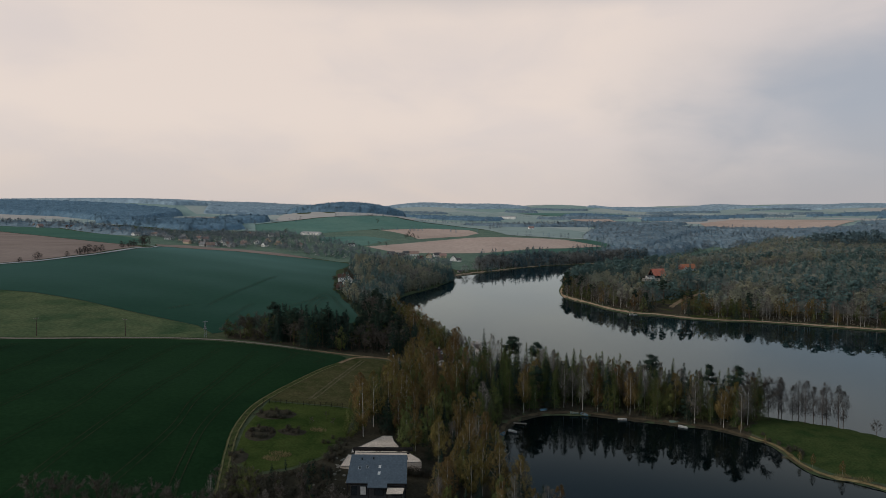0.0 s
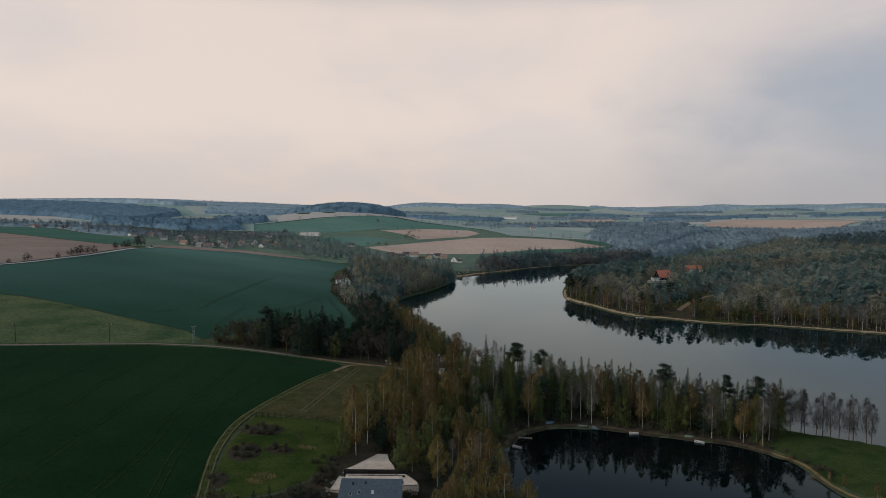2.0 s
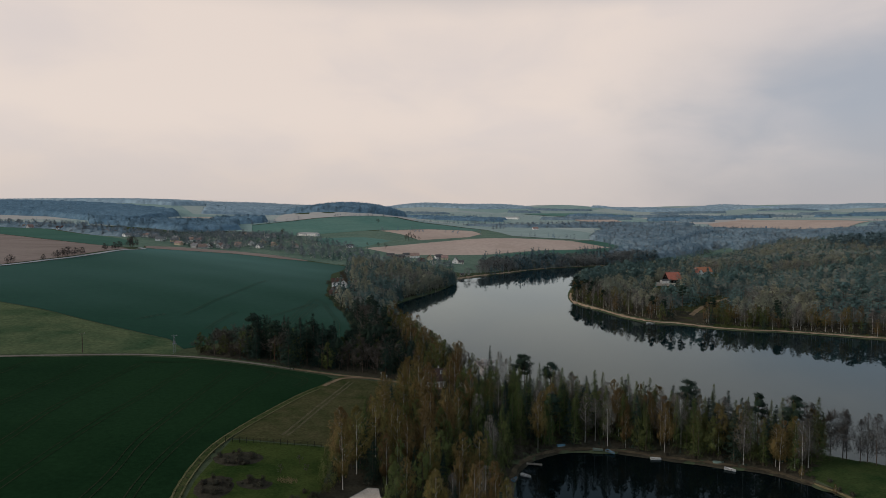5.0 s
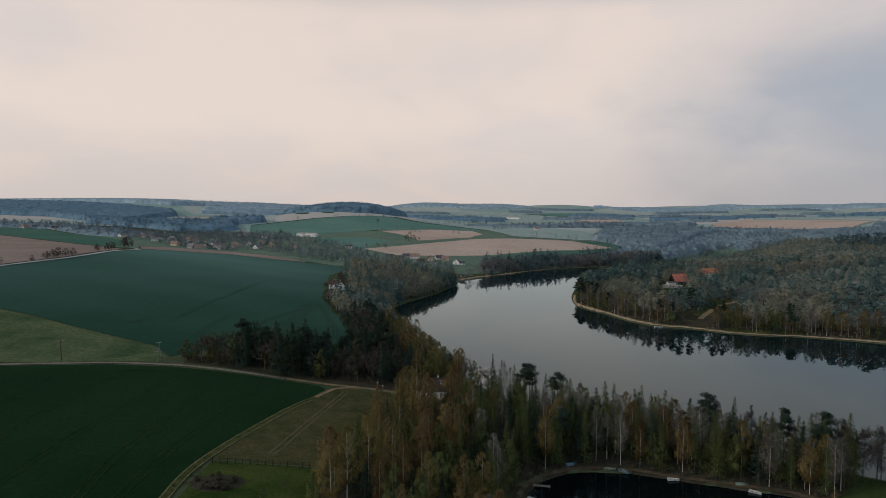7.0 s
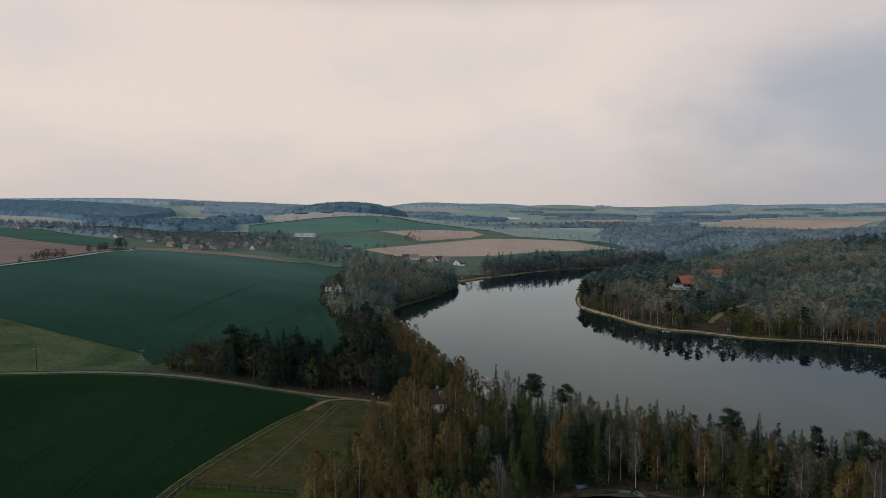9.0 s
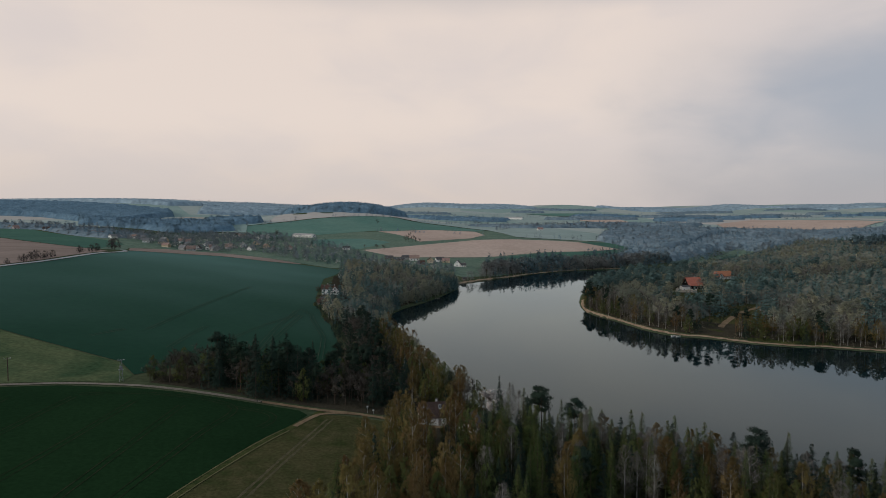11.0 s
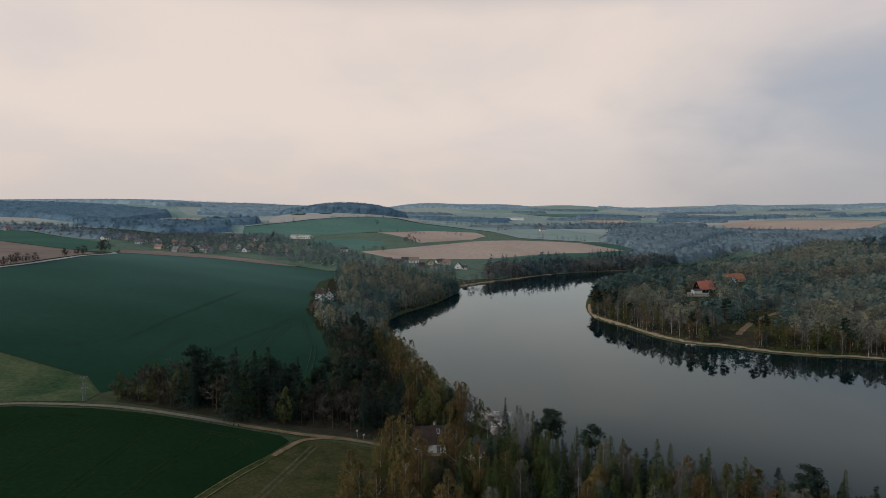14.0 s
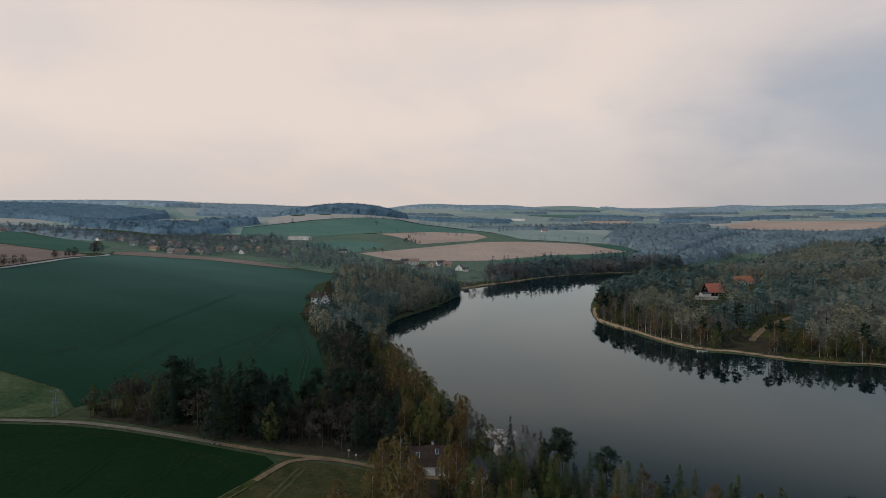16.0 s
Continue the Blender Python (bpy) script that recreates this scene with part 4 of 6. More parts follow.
# kind: maker, height it is made at, its settings, bark, foliage, label, category
KINDS = {
    "birch_tree": (broad_tree, 17, dict(wide=0.185, low=0.26, leaf=0.285, slim=0.28, clumps=76, spread_c=0.55, point=0.6), BIRCH_BARK, BIRCH_LEAF, "slender birch with white trunk and russet spring buds"),
    "alder_tree": (broad_tree, 15, dict(wide=0.215, clumps=64, point=0.56, low=0.12, leaf=0.27, slim=0.30, spread_c=0.5), BARK, OLIVE_LEAF, "young broadleaf tree with olive spring leaves"),
    "larch_tree": (cone_tree, 18, dict(wide=0.2, low=0.07, tiers=58, droop=-0.05, leaf=0.27, gap=0.06, slim=0.34), BARK, LARCH_LEAF, "pointed larch with fresh olive-green needles"),
    "spruce_tree": (cone_tree, 20, dict(wide=0.27, low=0.04, tiers=26, droop=0.34, gap=0.15, leaf=0.36), BARK, SPRUCE_LEAF, "tall dark green spruce"),
    "pine_tree": (pine_tree, 18, {}, PINE_BARK, PINE_LEAF, "pine with bare trunk and dark ragged top"),
    "bare_tree": (bare_tree, 14, {}, BARK, TWIG, "leafless brown tree with fine twigs"),
    "bare_birch": (broad_tree, 17, dict(wide=0.14, low=0.3, leaf=0.5, slim=0.075, fill=0.6, r=0.13), BIRCH_BARK, TWIG, "leafless birch with white trunk"),
    "avenue_tree": (broad_tree, 12, dict(wide=0.21, low=0.22, leaf=0.42, slim=0.09, fill=0.55, r=0.15, clumps=60, point=0.6), BARK, TWIG_DARK, "tall leafless tree in a row along the bank"),
    "fruit_tree": (broad_tree, 7, dict(wide=0.46, low=0.24, leaf=0.32, slim=0.16, fill=0.55, r=0.16, clumps=44, point=0.6, spread_c=0.5), BARK, TWIG_DARK, "leafless fruit tree beside the lane"),
    "cherry_tree": (bare_tree, 8, dict(wide=0.34, leaf=0.22), BARK, BLOSSOM, "cherry tree in white blossom"),
    "shrub": (shrub_tree, 2.2, {}, BARK, SHRUB, "low brown leafless shrub"),
}
MADE = {}


def tree_model(kind, variant, q):
    key = (kind, variant, q)
    if key not in MADE:
        maker, h, extra, bark, leaf, label = KINDS[kind]
        trunk, crown = maker(100 * variant + len(kind) * 7 + 1, h, q, **extra)
        MADE[key] = (mesh_of(kind + "_trunk", trunk[0], trunk[1], bark, smooth=True), mesh_of(kind + "_crown", crown[0], crown[1], leaf, normals=crown[2]))
    return MADE[key]


FIRST = {}


def plant(kind, x, y, tall, q=1.0, variant=0, turn=0.0, group="", label="", wide=1.0, sink=0.0):
    """One tree of a kind and height, standing on the ground."""
    z = float(height(x, y)) - sink
    s = tall / KINDS[kind][1]
    m = Matrix.LocRotScale((x, y, z), Euler((0, 0, turn)), (s * wide, s * wide, s))
    key = (kind, variant, q)
    if key in FIRST:
        ob = copy_thing(FIRST[key], Matrix.Identity(4))
        ob.matrix_basis = m
    else:
        ob = FIRST[key] = new(kind)
        trunk, crown = tree_model(kind, variant, q)
        put("trunk", trunk, ob)
        put("crown", crown, ob)
        ob.matrix_basis = m
    ob.empty_display_size = 0.5
    return tagged(ob, label or KINDS[kind][5], "shrub" if kind == "shrub" else "tree", group)


def scatter(loop, gap, seed, keep=None, shore=1.5):
    """Jittered places within a loop, off the water."""
    rng = np.random.default_rng(seed)
    loop = np.array(loop, float)
    lo, hi = loop.min(0), loop.max(0)
    x, y = np.meshgrid(np.arange(lo[0], hi[0], gap), np.arange(lo[1], hi[1], gap))
    x, y = x.ravel() + rng.uniform(-0.45, 0.45, x.size) * gap, y.ravel() + rng.uniform(-0.45, 0.45, y.size) * gap
    ok = inside(loop, x, y) & (from_water(x, y) > shore)
    if keep is not None:
        ok &= keep(x, y)
    return np.c_[x, y][ok], rng


def wood(loop, gap, seed, mix, group, q=0.75, keep=None, shore=1.5, tall=None):
    """A wood of single trees. mix: kind, share, least and greatest height."""
    spots, rng = scatter(loop, gap, seed, keep, shore)
    kinds, share = [m[0] for m in mix], np.array([m[1] for m in mix], float)
    for x, y in spots:
        k = rng.choice(len(mix), p=share / share.sum())
        h = rng.uniform(mix[k][2], mix[k][3]) * (tall(x, y) if tall else 1.0)
        plant(kinds[k], x, y, h, q, int(rng.integers(0, 4)), rng.uniform(0, 6.28), group, wide=rng.uniform(0.85, 1.25))
    return len(spots)


def wood_mass(name, loop, gap, seed, mix, mats, q, label, keep=None, shore=1.5, bark=True, broad=1.0, drift=1.4):
    """A wood too big to count, as one mesh. mix: kind, share, heights, index of its foliage material."""
    spots, rng = scatter(loop, gap, seed, keep, shore)
    return mass_at(name, spots, rng, mix, mats, q, label, bark, broad, drift)


def mass_at(name, spots, rng, mix, mats, q, label, bark=True, broad=1.0, drift=1.4):
    z = height(spots[:, 0], spots[:, 1])
    share = np.array([m[1] for m in mix], float)
    conifer = np.array([1.0 if m[0] in ("spruce_tree", "pine_tree") else -1.0 for m in mix])
    vs, ns, fs, ix, n = [], [], [], [], 0
    models = {}
    for (x, y), gz in zip(spots, z):
        lean = math.sin(x / 19.0 + 1.7 * math.sin(y / 27.0)) * math.sin(y / 22.0 + 0.8 * math.sin(x / 33.0))
        odds = share * np.exp(drift * 1.7 * lean * conifer)
        k = rng.choice(len(mix), p=odds / odds.sum())
        kind, _, lo, hi, slot = mix[k]
        key = (kind, int(rng.integers(0, 5)))
        if key not in models:
            maker, h, extra, *_ = KINDS[kind]
            trunk, crown = maker(31 * key[1] + len(kind), h, q, **extra)
            tri = [t for f in trunk[1] for t in ((f[0], f[1], f[2]), (f[0], f[2], f[3]))] if bark else []
            v = np.vstack([trunk[0], crown[0]]) if bark else crown[0]
            f = np.vstack([np.array(tri, int), np.asarray(crown[1]) + len(trunk[0])]) if bark else np.asarray(crown[1])
            around = trunk[0] * [1, 1, 0]
            around = around / (np.linalg.norm(around, axis=1)[:, None] + 1e-6)
            soft = np.vstack([around, crown[2]]) if bark else crown[2]
            models[key] = (v, f, soft, np.r_[np.zeros(len(tri), int) + (1 if "birch" in kind else 0), np.full(len(crown[1]), -1)])
        v, f, soft, i = models[key]
        s = rng.uniform(lo, hi) / KINDS[kind][1]
        a, w = rng.uniform(0, 6.28), s * (1 + (broad - 1) * (0.3 if conifer[k] > 0 else 1.0)) * rng.uniform(0.9, 1.3)
        c, d = np.cos(a), np.sin(a)
        vs.append(np.c_[(v[:, 0] * c - v[:, 1] * d) * w + x, (v[:, 0] * d + v[:, 1] * c) * w + y, v[:, 2] * s + gz])
        ns.append(np.c_[soft[:, 0] * c - soft[:, 1] * d, soft[:, 0] * d + soft[:, 1] * c, soft[:, 2]])
        fs.append(f + n)
        ix.append(np.where(i < 0, slot, i))
        n += len(v)
    v, f = np.vstack(vs), np.vstack(fs)
    me = bpy.data.meshes.new(name)
    me.vertices.add(len(v))
    me.vertices.foreach_set("co", v.astype(np.float32).ravel())
    me.loops.add(3 * len(f))
    me.loops.foreach_set("vertex_index", f.astype(np.int32).ravel())
    me.polygons.add(len(f))
    me.polygons.foreach_set("loop_start", np.arange(0, 3 * len(f), 3, dtype=np.int32))
    for m in mats:
        me.materials.append(m)
    me.polygons.foreach_set("material_index", np.concatenate(ix).astype(np.int32))
    me.polygons.foreach_set("use_smooth", np.ones(len(f), bool))
    me.update(calc_edges=True)
    me.normals_split_custom_set_from_vertices(np.vstack(ns).tolist())
    return put(name, me, label=label, category="wood", kind="stuff")


# ---------- the woods ----------
drape("wood_floor", [(-28, 168), (-27, 198), (-22, 222), (-15, 250), (-8, 262), (22, 278), (50, 249), (100, 221), (114, 211), (97, 190), (89, 197.5), (78, 201.5),
      (66, 206), (52, 211), (37, 212), (28, 205), (22, 195), (20, 175), (23, 150), (30, 120), (40, 100), (-45, 100), (-49, 128), (-52.6, 149), (-46, 143), (-38, 148.5), (-31.5, 157)], 4, LITTER, 0.06,
      "brown leaf litter under the trees", "ground")
drape("bank_floor", [(-104, 288.5), (-91, 286), (-74, 282), (-58, 278), (-40, 275), (-20, 273), (2, 270), (16, 296), (-2, 335), (-13, 370), (-29, 415), (-39, 455), (-41, 520),
      (-17, 583), (2, 640), (8, 700), (-60, 735), (-100, 705), (-104, 640), (-88, 540), (-75, 463), (-57, 415), (-43, 364), (-36, 327), (-40, 300), (-70, 311), (-98, 309)], 6, LITTER, 0.08,
      "brown leaf litter on the wooded bank", "ground")


def clear_of_house(x, y):
    back = off_line(np.array([(-18.5, 160.0), (-16.0, 171.0)]), x, y)
    return ~((x > -31) & (x < -2.5) & (y > 118) & (y < 161)) & (back > 6.0)


def clear_of_huts(x, y):
    return (off_line(np.array([(-3.2, 271.5), (-2.2, 256.0)]), x, y) > 5.0) & (off_line(np.array([(8.9, 268.5), (8.6, 256.0)]), x, y) > 4.2) & (off_line(np.array([(17.0, 276.5), (15.6, 262.0)]), x, y) > 3.2) & (off_line(np.array(FARM_ROAD), x, y) > 3.5)


def undergrowth(name, loop, gap, seed, tall, keep=None, shore=1.2, brush=None):
    spots, rng = scatter(loop, gap * 1.2, seed, keep, shore)
    return mass_at(name, spots, rng, [("shrub", 0.7, tall * 0.4, tall, 0), ("spruce_tree", 0.2, tall * 0.8, tall * 2.0, 1), ("shrub", 0.1, tall * 0.5, tall, 2)], [brush or SHRUB, SPRUCE_LEAF, OLIVE_LEAF], 0.10,
                   "brown undergrowth and young conifers below the trees", False)


NEAR = "trees of the near wood"
wood([(-26, 163), (-27, 180), (-25, 200), (-20, 222), (-14, 250), (-6, 262), (10, 268), (12, 240), (4, 200), (-3, 176), (-3, 163)], 4.7, 3,
     [("birch_tree", 0.38, 12, 18), ("alder_tree", 0.30, 9, 15), ("larch_tree", 0.16, 9, 16), ("spruce_tree", 0.36, 7, 13)], NEAR,
     keep=lambda x, y: clear_of_house(x, y) & clear_of_huts(x, y))
wood([(-4, 176), (4, 200), (12, 240), (10, 268), (28, 274), (44, 252), (38, 220), (24, 212), (16, 196), (14, 178), (8, 172)], 4.6, 4,
     [("larch_tree", 0.44, 9, 18), ("spruce_tree", 0.38, 9, 16), ("alder_tree", 0.10, 10, 14), ("birch_tree", 0.06, 12, 16), ("bare_birch", 0.06, 12, 16)], NEAR,
     keep=clear_of_huts)
wood([(-2, 124), (-2, 172), (8, 174), (14, 178), (16, 160), (20, 140), (26, 118), (10, 110)], 5.2, 5,
     [("birch_tree", 0.36, 10, 16), ("bare_birch", 0.10, 10, 15), ("spruce_tree", 0.48, 7, 13), ("alder_tree", 0.06, 9, 12)], NEAR)
wood([(28, 214), (52, 216), (80, 206), (99, 196), (112, 206), (112, 212), (95, 222), (57, 243), (43, 252), (36, 240)], 3.4, 6,
     [("larch_tree", 0.44, 13, 18), ("birch_tree", 0.14, 11, 16), ("bare_birch", 0.22, 12, 17), ("spruce_tree", 0.10, 12, 16), ("pine_tree", 0.02, 14, 17), ("alder_tree", 0.08, 9, 13)],
     "trees on the tongue of land", shore=2.6)
SHORE_TREES = "tall conifers on the lake shore"
plant("spruce_tree", 17.6, 260, 20.5, 1.0, 1, 0.3, SHORE_TREES, wide=0.6)
plant("bare_birch", 21, 261, 18, 1.0, 2, 1.0, SHORE_TREES, wide=0.7)
for x, y, h, k in ((30.8, 261, 17.5, 0), (29, 262.5, 17, 2), (38.6, 249.5, 17.5, 3), (99.7, 205, 18.5, 1), (93.3, 211.5, 17.2, 2), (76.6, 221, 18.5, 0)):
    plant("pine_tree", x, y, h, 1.0, k, k * 2.1, SHORE_TREES)
plant("pine_tree", 165, 454, 17, 0.6, 2, 0.0, "birches along the far shore")
plant("spruce_tree", 86.5, 216, 17.8, 1.0, 1, 0.4, SHORE_TREES, wide=1.1)
plant("spruce_tree", 60.8, 234, 16.5, 1.0, 2, 0.4, SHORE_TREES)
plant("bare_tree", 107.6, 205.5, 17.5, 1.0, 1, 0.5, "leafless row along the bank", "broad leafless tree on the grassy bank", wide=1.35)
for i in range(11):
    plant("avenue_tree", 113.5 + 1.98 * i + 0.5 * math.sin(i * 2.2), 208.6 - 0.97 * i + 0.5 * math.cos(i * 3.1), 13.8 + 1.3 * math.sin(i * 1.7), 1.0, i % 4, i * 1.9, "leafless row along the bank", wide=0.8)
plant("bare_tree", 139.2, 192.0, 5.5, 1.0, 2, 0.5, "leafless row along the bank")
for x, y, h in ((102.6, 171.6, 3.2), (104.2, 168.0, 4.0), (109.0, 162.5, 4.2), (100.6, 186.5, 3.0), (97, 195, 3.6)):
    plant("birch_tree", x, y, h, 0.5, int(x) % 4, x, "saplings on the pond's rim", "small birch sapling with tan buds at the water")

undergrowth("undergrowth", [(-26, 176), (-26, 200), (-20, 224), (-13, 252), (-6, 263), (10, 268), (28, 274), (44, 252), (38, 220), (24, 212), (16, 196), (14, 178), (16, 160), (22, 130), (-1, 124), (-1, 172)], 2.7, 61, 1.8,
            keep=lambda x, y: clear_of_house(x, y) & clear_of_huts(x, y))
undergrowth("undergrowth", [(28, 214), (52, 216), (80, 206), (99, 196), (112, 206), (112, 212), (95, 222), (57, 243), (43, 252), (36, 240)], 2.4, 62, 1.5, shore=2.2)
undergrowth("undergrowth", [(-104, 290), (-90, 288), (-74, 284), (-40, 277), (-18, 275), (4, 272), (12, 300), (-2, 335), (-26, 410), (-56, 412), (-46, 364), (-40, 322), (-44, 306), (-98, 309)], 3.2, 63, 1.8, keep=clear_of_huts)
undergrowth("scrub", [(-52, 148), (-46, 142), (-38, 148), (-31, 156), (-24, 140), (-22, 118), (-48, 116)], 1.7, 65, 2.6)
undergrowth("hedge", [(-57.2, 152), (-59.2, 170), (-60.0, 190), (-57.5, 193), (-57.3, 171), (-54.6, 152)], 1.7, 66, 0.8)
COPSE = "copse beside the farm road"
wood([(-107, 290), (-90, 288), (-84, 287), (-84, 310), (-98, 309)], 3.6, 8, [("bare_tree", 0.6, 8, 11), ("alder_tree", 0.22, 7, 10), ("shrub", 0.18, 2, 3.5)], COPSE)
wood([(-86, 288), (-74, 285), (-56, 280.5), (-46, 279), (-46, 302), (-70, 310), (-86, 311)], 4.2, 28,
     [("spruce_tree", 0.56, 12, 18), ("bare_tree", 0.26, 9, 14), ("pine_tree", 0.10, 13, 17), ("alder_tree", 0.08, 9, 12)], COPSE)
wood([(-46, 279), (-22, 276), (-16, 300), (-38, 318), (-46, 304)], 4.2, 29, [("spruce_tree", 0.34, 11, 17), ("bare_tree", 0.36, 9, 14), ("pine_tree", 0.15, 12, 17), ("alder_tree", 0.15, 8, 12)], COPSE)
for x, y, h, k in ((-63, 279, 21, 1), (-55, 289, 22, 2), (-59, 284, 18, 3), (-50, 284, 19, 0), (-79, 290, 16, 1)):
    plant("spruce_tree", x, y, h, 1.0, k, k * 1.3, COPSE, wide=1.25)
wood([(-20, 278), (-10, 274), (-14, 310), (-24, 350), (-42, 415), (-58, 415), (-46, 364), (-38, 322), (-18, 300)], 5.4, 9,
     [("spruce_tree", 0.56, 11, 17), ("bare_tree", 0.30, 9, 14), ("pine_tree", 0.08, 12, 16), ("alder_tree", 0.06, 9, 13)], "trees of the wooded bank", q=0.5, keep=clear_of_huts)
wood([(-10, 274), (0, 270), (14, 290), (10, 312), (-2, 340), (-14, 375), (-28, 415), (-42, 415), (-24, 350), (-14, 310)], 5.8, 39,
     [("birch_tree", 0.42, 11, 17), ("alder_tree", 0.32, 10, 15), ("bare_tree", 0.14, 9, 14), ("spruce_tree", 0.12, 10, 15)], "trees of the wooded bank", q=0.5, keep=clear_of_huts)
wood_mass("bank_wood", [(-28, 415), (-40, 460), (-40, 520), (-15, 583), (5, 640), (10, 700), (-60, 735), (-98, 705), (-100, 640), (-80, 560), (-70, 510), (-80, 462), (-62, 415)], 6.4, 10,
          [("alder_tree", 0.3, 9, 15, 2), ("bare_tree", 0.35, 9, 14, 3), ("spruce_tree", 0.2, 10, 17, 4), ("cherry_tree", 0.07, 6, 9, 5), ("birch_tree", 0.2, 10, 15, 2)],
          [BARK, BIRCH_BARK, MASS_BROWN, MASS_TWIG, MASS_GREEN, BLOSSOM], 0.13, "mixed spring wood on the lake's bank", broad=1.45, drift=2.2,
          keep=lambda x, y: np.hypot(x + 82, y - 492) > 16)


undergrowth("undergrowth", [(-97, 540), (-91, 500), (-84, 465), (-65, 415), (-50.5, 364), (-42.5, 327), (-36, 327), (-43, 364), (-57, 417), (-76, 467), (-83, 500), (-89, 540)], 2.4, 67, 2.6,
            keep=lambda x, y: (np.hypot(x + 82, y - 512) > 13) & (np.hypot(x + 80, y - 476) > 9))


SHORE_MIX = [("alder_tree", 0.45, 7, 11, 2), ("bare_tree", 0.25, 7, 10, 3), ("spruce_tree", 0.15, 9, 14, 4), ("birch_tree", 0.15, 9, 13, 2)]
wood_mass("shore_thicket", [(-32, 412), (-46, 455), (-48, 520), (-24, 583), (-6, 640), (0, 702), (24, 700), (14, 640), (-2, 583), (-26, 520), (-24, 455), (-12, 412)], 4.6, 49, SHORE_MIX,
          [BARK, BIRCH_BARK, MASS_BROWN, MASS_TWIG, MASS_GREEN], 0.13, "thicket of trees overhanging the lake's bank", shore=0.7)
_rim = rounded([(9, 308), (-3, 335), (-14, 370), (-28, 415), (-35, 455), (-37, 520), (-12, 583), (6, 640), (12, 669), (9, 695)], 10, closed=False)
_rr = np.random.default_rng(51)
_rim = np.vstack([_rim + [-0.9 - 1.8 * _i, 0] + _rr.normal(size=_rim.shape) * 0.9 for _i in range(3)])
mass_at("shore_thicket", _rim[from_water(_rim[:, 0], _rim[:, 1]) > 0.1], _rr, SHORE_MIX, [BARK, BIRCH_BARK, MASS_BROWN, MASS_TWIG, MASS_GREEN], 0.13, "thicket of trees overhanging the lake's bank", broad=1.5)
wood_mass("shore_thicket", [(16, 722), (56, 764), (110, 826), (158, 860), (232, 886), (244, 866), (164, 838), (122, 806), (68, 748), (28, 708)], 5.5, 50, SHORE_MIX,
          [BARK, BIRCH_BARK, HAZED_SHORE_TWIG, HAZED_SHORE_TWIG, HAZED_SHORE_CONIFER], 0.09, "bare thicket along the far shore", shore=0.8)


def clear_of_villas(x, y, grow=0.0):
    path = off_line(np.array([(160, 434), (177, 448), (189, 461), (203, 482)]), x, y)
    return (np.hypot(x - 207, y - 582) > 11 + grow) & (np.hypot(x - 260, y - 652) > 14 + grow) & (path > 10 + grow) & (off_line(np.array([(204, 580), (176, 506)]), x, y) > 9 + grow) & (off_line(np.array([(192, 566), (168, 500)]), x, y) > 9 + grow) & (off_line(np.array([(262, 648), (232, 574)]), x, y) > 11 + grow)


wood([(106, 560), (103, 520), (112, 490), (124, 450), (136, 432), (152, 425), (209, 398), (270, 368), (300, 355), (305, 372), (215, 418), (160, 442), (136, 462), (122, 520), (122, 575)], 4.6, 11,
     [("birch_tree", 0.20, 10, 15), ("bare_birch", 0.46, 10, 15), ("alder_tree", 0.24, 7, 12), ("spruce_tree", 0.06, 10, 14), ("pine_tree", 0.06, 12, 16)],
     "birches along the far shore", q=0.32, keep=clear_of_villas, shore=2.6)
undergrowth("undergrowth", [(105, 560), (103, 520), (112, 490), (124, 450), (136, 432), (152, 425), (209, 398), (300, 353), (305, 368), (215, 416), (160, 441), (134, 462), (120, 520), (118, 572)], 3.4, 64, 2.2, keep=clear_of_villas, shore=2.4, brush=BRUSH)
TIP = [(112, 566), (118, 535), (150, 512), (188, 530), (200, 566), (205, 640), (198, 716), (150, 640)]
wood_mass("tip_pines", TIP, 6.6, 41, [("pine_tree", 0.22, 15, 18, 2), ("spruce_tree", 0.38, 13, 18, 2), ("alder_tree", 0.4, 10, 14, 3)], [BARK, PINE_BARK, MASS_GREEN, MASS_BROWN], 0.14,
          "dark conifers crowding the peninsula's tip", keep=clear_of_villas, broad=1.35)
GROVES = ([(228, 482), (300, 448), (430, 400), (590, 480), (520, 590), (345, 596), (250, 545)], [(196, 502), (232, 492), (262, 556), (232, 566)])
for _i, _g in enumerate(GROVES):
    wood_mass("spruce_grove", _g, 7.4, 44 + _i, [("spruce_tree", 0.8, 11, 17, 2), ("pine_tree", 0.08, 13, 17, 2), ("alder_tree", 0.12, 7, 11, 3)], [BARK, PINE_BARK, MASS_GREEN, MASS_BROWN], 0.09,
              "dark green grove of close spruces", keep=lambda x, y: clear_of_villas(x, y) & (x < 0.78 * y + 12), bark=False)
drape("peninsula_floor", [(110, 560), (108.5, 520), (116, 492), (128, 454), (140, 437), (154, 430.5), (171, 417), (192, 408), (211, 404), (272, 374), (330, 347), (336, 360), (218, 424), (166, 450), (142, 470), (128, 524), (126, 575)], 6, LITTER, 0.17,
      "brown leaf litter under the birches", "ground")
for _i, (_x, _y, _h) in enumerate(((109.5, 549, 13), (108, 538, 12), (112, 557, 14), (108.5, 528, 13), (115, 566, 15), (112, 541, 15))):
    plant("pine_tree", _x, _y, _h, 0.6, _i % 4, _i * 1.1, "birches along the far shore", wide=1.35)
undergrowth("undergrowth", [(150, 438), (182, 450), (208, 488), (200, 530), (176, 522), (160, 490), (146, 462)], 2.8, 68, 2.2, brush=BRUSH, keep=lambda x, y: off_line(np.array([(158, 436), (176, 452), (201, 477), (214, 486)]), x, y) > 2.6)
IN_SIGHT = lambda x, y: x < 0.78 * y + 12  # noqa: E731
